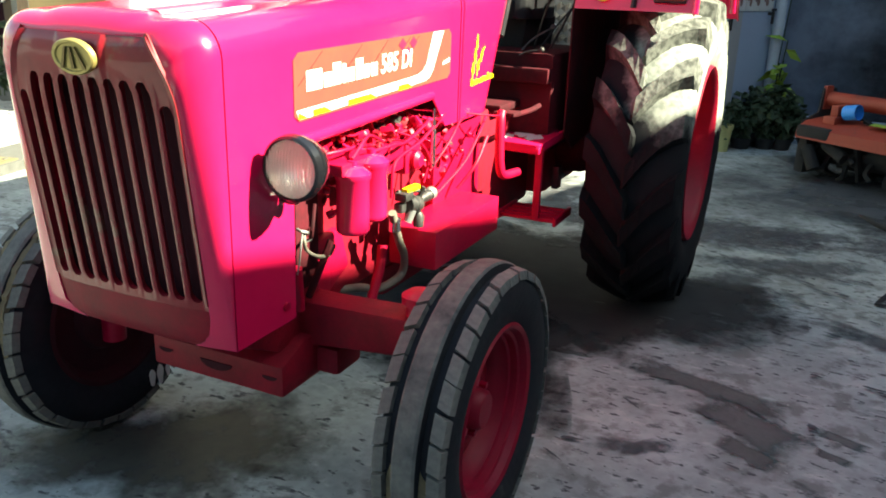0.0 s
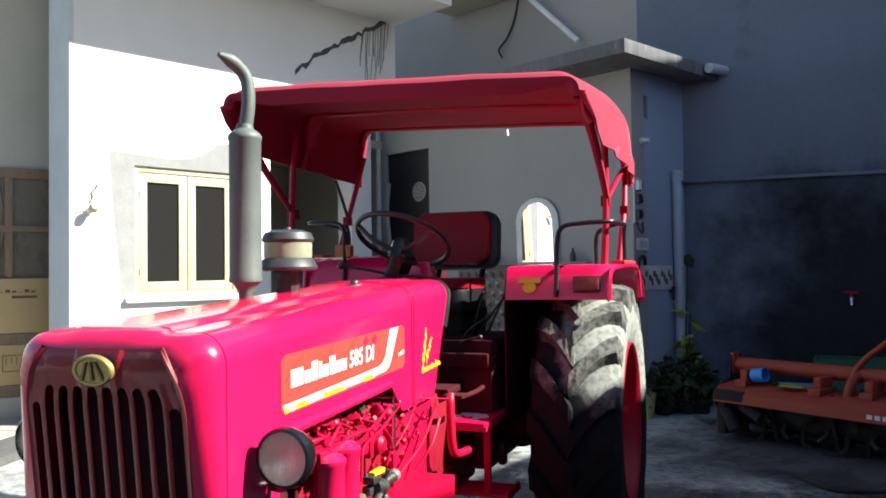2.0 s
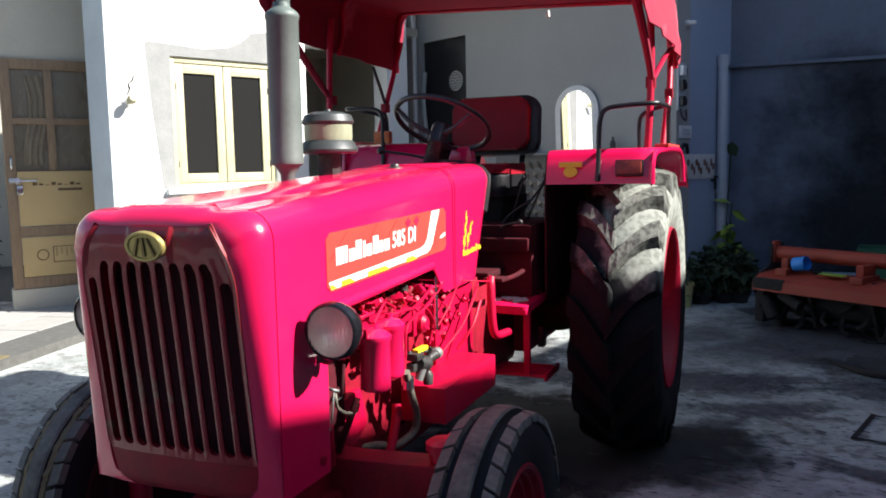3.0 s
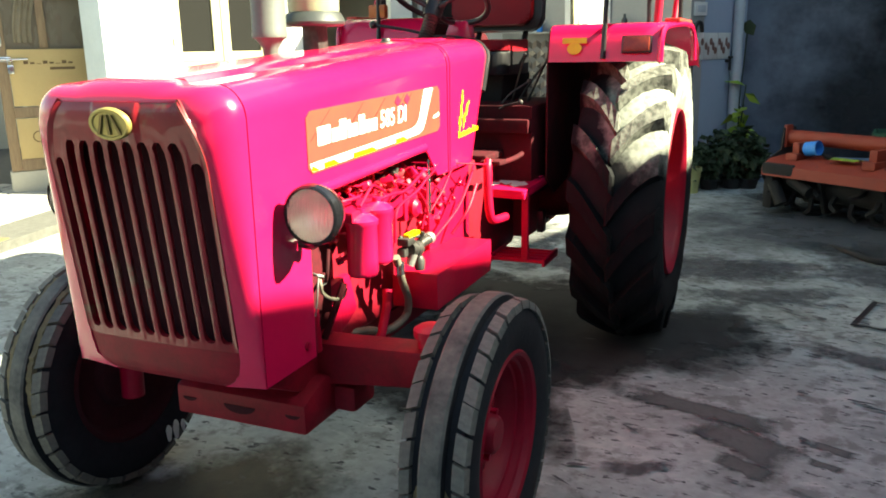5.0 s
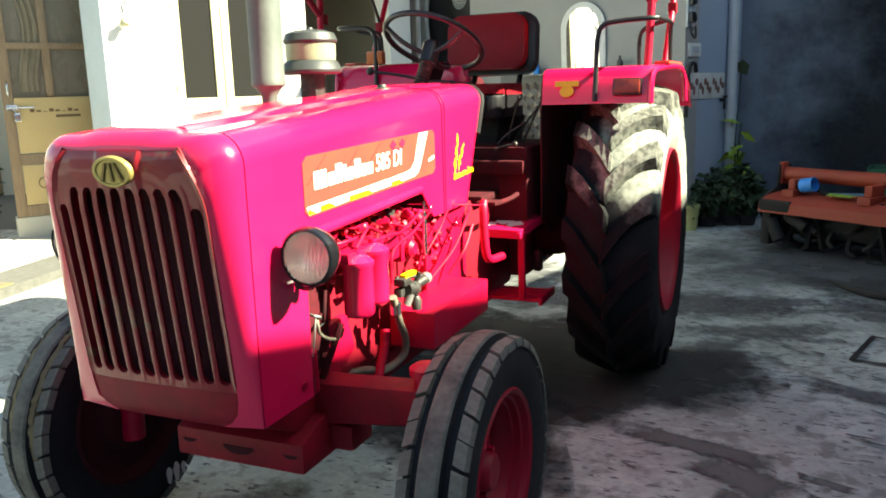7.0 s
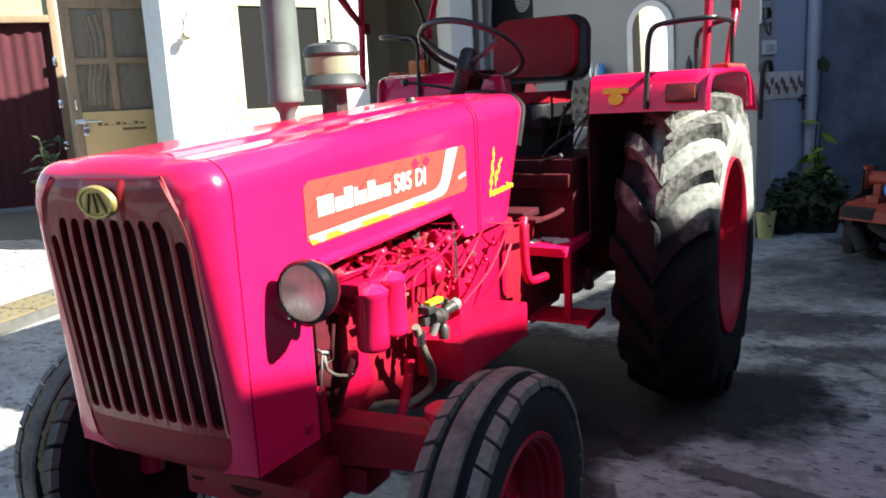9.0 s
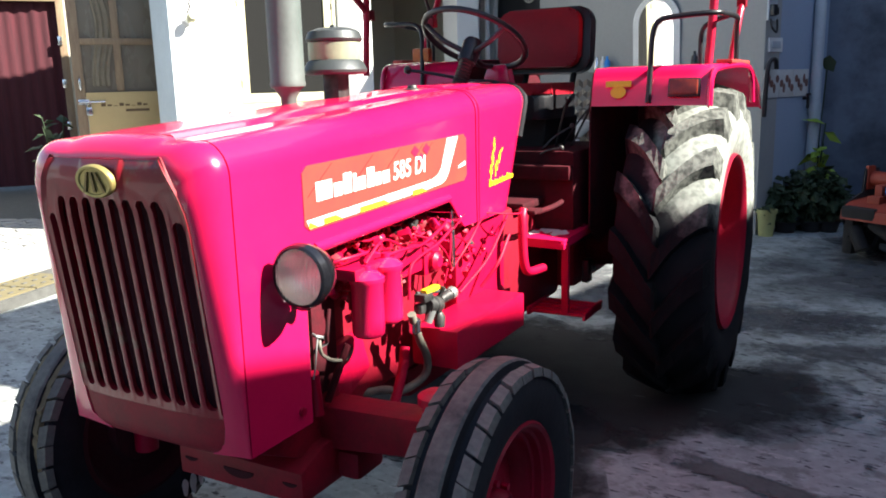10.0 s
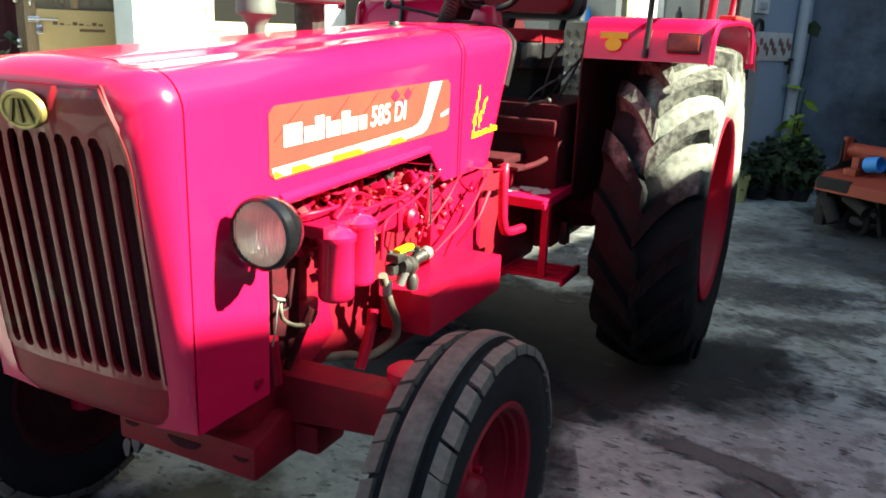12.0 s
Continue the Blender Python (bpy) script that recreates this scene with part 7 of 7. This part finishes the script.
part("bracket", bm, ORANGE, tiller)
bm = bmesh.new()
prof = [(-0.30, 0.32), (-0.29, 0.40), (-0.20, 0.445), (0.05, 0.47), (0.22, 0.44), (0.32, 0.34), (0.36, 0.22)]
loft(bm, [[Vector((x, y, z)) for y, z in prof] for x in (0.02, 0.5, 1.0, 1.69)])
thicken(part("hood", bm, ORANGE, tiller, "orange sheet metal rotor hood"), 0.008)
for x, y in ((0.16, -0.1), (0.8, -0.12), (1.15, -0.05)):
    bm = bmesh.new()
    box(bm, (x, y - 0.10, 0.44), (x + 0.10, y + 0.14, 0.50), bevel=0.008)
    box(bm, (x + 0.02, y - 0.05, 0.49), (x + 0.08, y + 0.12, 0.58), bevel=0.008)
    part("clamp", bm, ORANGE, tiller)
bm = bmesh.new()
box(bm, (0.02, -0.30, 0.32), (0.30, -0.16, 0.42), bevel=0.02)
box(bm, (0.0, -0.24, 0.04), (0.09, 0.10, 0.40), bevel=0.03)
rod(bm, (0.10, -0.24, 0.26), (0.20, -0.26, 0.10), 0.05, n=12)
rod(bm, (0.24, -0.22, 0.30), (0.42, -0.24, 0.22), 0.045, n=12)
part("side_drive", bm, IRON, tiller)
# Shaft thickened to a drum, and a board added, to fill the dark below.
bm = bmesh.new()
rod(bm, (0.02, 0.0, 0.25), (1.70, 0.0, 0.25), 0.13, n=14)
part("rotor_shaft", bm, IRON, tiller)
bm = bmesh.new()
loft(bm, [[Vector((x, 0.10 + 0.16 * v, 0.44 - 0.40 * v)) for v in (0, 0.3, 0.6, 1)] for x in (0.05, 0.6, 1.2, 1.68)])
thicken(part("trailing_board", bm, IRON, tiller, "dark trailing board behind the blades"), 0.006)
for x in (0.45, 0.95, 1.4):
    bm = bmesh.new()
    prism(bm, [(-0.20, 0.30), (0.20, 0.34), (0.12, 0.05), (-0.10, 0.04)], 0.03, Matrix(((0, 0, 1, x), (1, 0, 0, 0), (0, 1, 0, 0), (0, 0, 0, 1))), bevel=0.006)
    part("skid", bm, IRON, tiller, "rusty support skid")
rnd = random.Random(9)
for i in range(14):
    for j in range(4):
        a = j * math.pi / 2 + i * 0.5
        bm = bmesh.new()
        x = 0.10 + 0.116 * i
        d = Vector((0, math.cos(a), math.sin(a)))
        e = Vector((0, -math.sin(a), math.cos(a)))
        c = Vector((x, 0, 0.25))
        sgn = 1 if j % 2 else -1
        tube(bm, [c + d * 0.03, c + d * 0.13 + e * 0.01, c + d * 0.205 + e * 0.04, c + d * 0.235 + e * 0.07 + Vector((sgn * 0.05, 0, 0))], lambda t: 0.026 - 0.008 * t, 4, 3)
        part("blade", bm, IRON if rnd.random() < 0.9 else DARK_METAL, tiller)
bm = bmesh.new()
tube(bm, [(1.04, -0.06, 0.46), (1.06, 0.02, 0.66), (1.20, 0.05, 0.80), (1.36, 0.05, 0.93)], 0.024, 10, 2)
tube(bm, [(1.36, 0.05, 0.60), (1.37, 0.05, 0.95), (1.37, 0.05, 1.12)], 0.028, 10, 2)
tube(bm, [(1.04, -0.10, 0.44), (1.06, -0.06, 0.56), (1.08, 0.02, 0.60)], 0.035, 10, 2)
part("mast", bm, ORANGE, tiller, "orange hitch mast")
bm = bmesh.new()
for k in range(4):
    box(bm, (1.28 + 0.055 * k, -0.302, 0.345), (1.318 + 0.055 * k, -0.298, 0.375))
part("letter_bars", bm, PLASTIC_WHITE, tiller)
bm = bmesh.new()
lathe(bm, [(0.0, 0.0), (0.053, 0.0), (0.057, 0.008), (0.057, 0.11), (0.053, 0.11), (0.050, 0.02), (0.0, 0.02)], Matrix.Rotation(radians(80), 4, "Y"), 28)
put("blue_tin", bm, BLUE, TILLER @ Matrix.Translation((0.27, -0.10, 0.532)), "blue plastic tin lying on the tiller hood", "tin")
bm = bmesh.new()
loft(bm, [[Vector((0.10 * (i / 9 - 0.5) * 2 + 0.012 * math.sin(3 * j), 0.06 * (j / 7 - 0.5) * 2 + 0.01 * math.sin(2.1 * i), 0.008 + 0.016 * abs(math.sin(1.7 * i + 1.1 * j)) * (1 - 0.6 * abs(j / 7 - 0.5) * 2))) for j in range(8)] for i in range(10)])
put("rag", bm, LEAF_PALE, TILLER @ Matrix.Translation((0.62, -0.12, 0.472)), "crumpled pale green rag on the tiller hood", "rag")

# ---- things on the ground ----
def patch(name, pts, mat, label, category, z=0.004):
    return put(name, film_of(pts, z), mat, Matrix(), label, category, kind="structure")


def splash(cx, cy, rx, ry, rot, seed, n=40):
    rnd = random.Random(seed)
    ph = [rnd.uniform(0, 6.28) for _ in range(5)]
    out = []
    for k in range(n):
        a = 2 * math.pi * k / n
        q = 1 + 0.22 * math.sin(2 * a + ph[0]) + 0.16 * math.sin(3 * a + ph[1]) + 0.10 * math.sin(5 * a + ph[2]) + 0.08 * math.sin(9 * a + ph[3]) + 0.06 * math.sin(13 * a + ph[4])
        x, y = rx * q * math.cos(a), ry * q * math.sin(a)
        c, s = math.cos(radians(rot)), math.sin(radians(rot))
        out.append((cx + c * x - s * y, cy + s * x + c * y))
    return out


def band(cx, cy, L, W, rot, seed):
    """The outline of a worn straight-edged patch."""
    rnd = random.Random(seed)
    c, q = math.cos(radians(rot)), math.sin(radians(rot))
    n = max(4, int(L / 0.04))
    pts = [(-L / 2 + L * i / n, -W / 2 + rnd.uniform(-0.35, 0.1) * W * (0.4 + 0.6 * abs(math.sin(i * 0.9)))) for i in range(n + 1)]
    pts += [(L / 2 - L * i / n, W / 2 + rnd.uniform(-0.06, 0.03) * W) for i in range(n + 1)]
    return [(cx + c * x - q * y, cy + q * x + c * y) for x, y in pts]


for k, (cx, cy, L, W, rot) in enumerate(((1.10, 1.16, 0.64, 0.15, -16), (1.27, 0.95, 0.42, 0.20, -30), (1.55, 0.99, 0.18, 0.06, -22), (1.53, 0.86, 0.12, 0.05, -20), (1.28, 0.76, 0.22, 0.10, -28))):
    patch("dark_patch", band(cx, cy, L, W, rot, 60 + k), TAR, "dark worn patch of old repair on concrete", "stain", 0.0008 + 0.0002 * k)
for k, (cx, cy, rx, ry, rot) in enumerate(((0.59, 1.19, 0.075, 0.030, 5), (0.555, 1.36, 0.065, 0.028, 5), (1.13, 2.12, 0.17, 0.06, 5))):
    patch("oil_spot", splash(cx, cy, rx, ry, rot, 80 + k), TAR, "dark oil spot on concrete", "stain", 0.0013 + 0.0002 * k)
# Real stains, but the two large ones at negative x paint dappled shade.
for k, (cx, cy, rx, ry, rot) in enumerate(((1.05, 2.30, 0.34, 0.26, 20), (1.30, 2.75, 0.42, 0.24, 10), (1.25, 3.35, 0.5, 0.28, 5), (0.9, 3.2, 0.6, 0.5, 15), (-0.1, 3.2, 0.75, 0.55, -20), (-0.5, 3.9, 0.6, 0.5, 10), (1.28, 4.55, 0.12, 0.05, 0), (0.95, 0.62, 0.14, 0.07, 30),
                                            (1.75, 1.9, 0.35, 0.14, -20), (1.6, 0.55, 0.24, 0.05, -24), (1.9, 3.3, 0.5, 0.25, -10), (0.42, -0.12, 0.12, 0.05, -30))):
    patch("oil_stain", splash(cx, cy, rx, ry, rot, k), STAIN_DAPPLE, "dark ground film, stain and painted dapple", "stain", 0.002 + 0.0003 * k)
patch("dirt_stain", splash(-0.30, -0.06, 0.52, 0.34, 15, 43), DIRT, "wet brown grime on the concrete before the axle", "stain", 0.0056)
# Shade under the tractor and round the implement, painted as dark films.
patch("oil_stain", splash(0.06, 1.25, 0.66, 0.74, 5, 40), GROUND_SHADE, "dark film under the engine, painted shade with some oil", "stain", 0.0062)
patch("oil_stain", splash(0.36, 1.95, 0.80, 0.85, 5, 41), GROUND_SHADE, "dark film under the gearbox and rear wheel, painted shade with some oil", "stain", 0.0067)
patch("oil_stain", splash(2.25, 4.75, 1.6, 0.95, -32, 42), GROUND_SHADE, "shade round the implement painted on the concrete", "stain", 0.0072)
# The far corner's weaker skylight, painted onto the ground.
patch("damp_stain", splash(2.3, 4.7, 1.75, 1.9, -20, 45), CORNER_SHADE, "shade of the yard's far corner painted on the concrete", "stain", 0.0074)
# large near-black patch low on the back wall
WALL_DARK_EDGE = [(3.3 * math.copysign(abs(math.cos(a)) ** 0.6, math.cos(a)) + 0.12 * math.sin(7 * a), 2.25 * math.copysign(abs(math.sin(a)) ** 0.6, math.sin(a)) + 0.10 * math.sin(9 * a + 1)) for a in (2 * math.pi * k / 64 for k in range(64))]
put("soot_patch", film_of(WALL_DARK_EDGE), WALL_DARK, Matrix.Translation((4.05, 6.844, 0.55)) @ Matrix.Rotation(radians(90), 4, "X"), "large ragged near-black patch low on the cement wall", "stain", kind="structure")
# the slot round the pit cover, and the stick
bm = bmesh.new()
PIT = Matrix.Translation((1.69, 2.37, 0.0095)) @ Matrix.Rotation(radians(-17), 4, "Z")
for lo, hi in (((0, 0, 0), (0.40, 0.022, 0.002)), ((0, 0.022, 0), (0.026, 0.46, 0.002)), ((0.026, 0.446, 0), (0.40, 0.46, 0.002)), ((0.39, 0.022, 0), (0.40, 0.446, 0.002))):
    box(bm, lo, hi)
put("pit_joint", bm, BLACK, PIT, "dark open joint round a concrete pit cover", "joint", kind="structure")
bm = bmesh.new()
tube(bm, [(1.67, 4.08, 0.010), (1.78, 3.86, 0.014), (1.91, 3.68, 0.018), (2.05, 3.66, 0.018), (2.20, 3.70, 0.018)], lambda t: 0.010 + 0.012 * math.sin(3.1 * t), 8, 4)
put("stick", bm, IRON, Matrix(), "dark iron bar lying on the concrete", "bar")
rnd = random.Random(31)
for k in range(150):
    x, y = rnd.uniform(0.55, 2.2), rnd.uniform(0.0, 4.6)
    if k > 50:
        x, y = rnd.gauss(1.5, 0.35), rnd.gauss(2.5, 0.8)
    w, d = rnd.uniform(0.010, 0.045), rnd.uniform(0.003, 0.011)
    pts = splash(x, y, w, d, rnd.uniform(-45, 10), 100 + k, 14)
    put("crack_mark", film_of(pts, 0.0080 + 0.00003 * k), FLECK, Matrix(), "short dark scuff in the concrete", "scuff", "scuffs on the yard", "structure")

# ---- floor tiles before the house ----
K0, KD = Vector((-4.0, 1.75, 0)), Vector((-0.225, 0.974, 0))
KN = Vector((-0.974, -0.225, 0))
floor_ob = bpy.data.objects["veranda_floor"]
KM = Matrix(((KD.x, KN.x, 0, K0.x), (KD.y, KN.y, 0, K0.y), (0, 0, 1, 0), (0, 0, 0, 1)))


def tile_mesh(w, d, h, mat):
    bm = bmesh.new()
    box(bm, (0.007, 0.007, 0), (w - 0.007, d - 0.007, h))
    me = bpy.data.meshes.new("tile")
    bm.to_mesh(me)
    bm.free()
    me.materials.append(mat)
    return me


strip, white = tile_mesh(0.40, 0.39, 0.014, STRIP_TILE), tile_mesh(0.60, 0.45, 0.012, FLOOR_TILE)
STUD = bmesh.new()
box(STUD, (-0.022, -0.012, 0), (0.022, 0.012, 0.006), bevel=0.004, segs=1)
stud = bpy.data.meshes.new("stud")
STUD.to_mesh(stud)
STUD.free()
stud.materials.append(GROUT)
for i in range(-9, 1):
    t = new("tile", strip)
    t.parent, t.matrix_world = floor_ob, KM @ Matrix.Translation((0.4 * i - 0.05, -0.32, 0.068))
    if -4 < i < 3:
        for j in range(3):
            for k in range(4):
                q = new("stud", stud)
                q.parent, q.matrix_world = floor_ob, KM @ Matrix.Translation((0.4 * i + 0.1 * k + 0.05 * (j % 2) - 0.01, -0.25 + 0.12 * j, 0.081))
for i in range(-5, 4):
    for j in range(2):
        t = new("tile", white)
        t.parent, t.matrix_world = floor_ob, KM @ Matrix.Translation((0.60 * i + 0.2 * (j % 2), 0.08 + 0.45 * j, 0.068))
# broken-stone paving: a jittered net of corners, each stone drawn in from its joints
rnd = random.Random(77)
CELL, NU, NV = 0.165, 27, 15
net = {(i, j): (-1.9 + CELL * (i + 0.5 * (j % 2)) + rnd.uniform(-0.045, 0.045), 0.99 + CELL * j + (rnd.uniform(-0.045, 0.045) if 0 < j else 0)) for i in range(NU + 1) for j in range(NV + 1)}
rest = bmesh.new()
for j in range(NV):
    for i in range(NU):
        q = [net[i, j], net[i + 1, j], net[i + 1, j + 1], net[i, j + 1]]
        cx, cy = sum(p[0] for p in q) / 4, sum(p[1] for p in q) / 4
        pts = []
        for a, b in zip(q, q[1:] + q[:1]):
            for f in (0.14, 0.86):
                x, y = a[0] + (b[0] - a[0]) * f, a[1] + (b[1] - a[1]) * f
                pts.append((cx + (x - cx) * 0.88, cy + (y - cy) * 0.88))
        near = 290 > i + NU * j
        bm = bmesh.new() if near else rest
        prism(bm, pts, 0.010, KM @ Matrix.Translation((0, 0, 0.069)))
        if near:
            link("stone", bm, FLOOR_TILE, floor_ob)
link("paving_stones", rest, FLOOR_TILE, floor_ob)["kind"] = "stuff"


# ---- pieces that could be taken off singly become parts of their own ----
def explode(ob, name):
    bm = bmesh.new()
    bm.from_mesh(ob.data)
    seen, first = set(), True
    islands = []
    for v in bm.verts:
        if v.index in seen:
            continue
        stack, isle = [v], []
        seen.add(v.index)
        while stack:
            q = stack.pop()
            isle.append(q.index)
            for ed in q.link_edges:
                w = ed.other_vert(q)
                if w.index not in seen:
                    seen.add(w.index)
                    stack.append(w)
        islands.append(set(isle))
    if len(islands) < 2:
        bm.free()
        return
    src = ob.data
    for isle in islands:
        b2 = bm.copy()
        b2.verts.ensure_lookup_table()
        bmesh.ops.delete(b2, geom=[v for v in b2.verts if v.index not in isle], context="VERTS")
        me = bpy.data.meshes.new(name)
        b2.to_mesh(me)
        b2.free()
        for m in src.materials:
            me.materials.append(m)
        if first:
            ob.data, ob.name, first = me, name, False
        else:
            o = ob.copy()
            o.data, o.name = me, name
            scene.collection.objects.link(o)
    bm.free()


PIECES = {"stems": "stem", "nuts": "nut", "lugs": "stud", "gearbox": "gearbox_housing", "frame_rail": "frame_rail", "hinge": "hinge", "slot": "slot", "front_support": "support_casting", 
          "clamp": "clamp", "seat_frame": "seat_bracket", "engine_block": "engine_block", "rear_axle": "axle_half", "spoke": "badge_spoke", "letter_bars": "letter_bar", "lip": "lip",
          "window_frame": "frame_bar", "casement": "casement_bar", "print_frame": "print_bar", "pit_joint": "joint", "bracket": "bracket", "floor_plate": "floor_plate", "stay": "stay",
          "lift_pump": "lift_pump", "control_box": "control_box", "transfer": "transfer", "mast": "mast_bar", "side_drive": "side_drive", "sediment_bowl": "sediment_bowl", "air_cleaner": "air_cleaner"}
for ob in [o for o in bpy.data.objects if o.type == "MESH" and o.parent and o.name.split(".")[0] in PIECES]:
    if not ob.children or ob.name.startswith("front_support"):
        explode(ob, PIECES[ob.name.split(".")[0]])
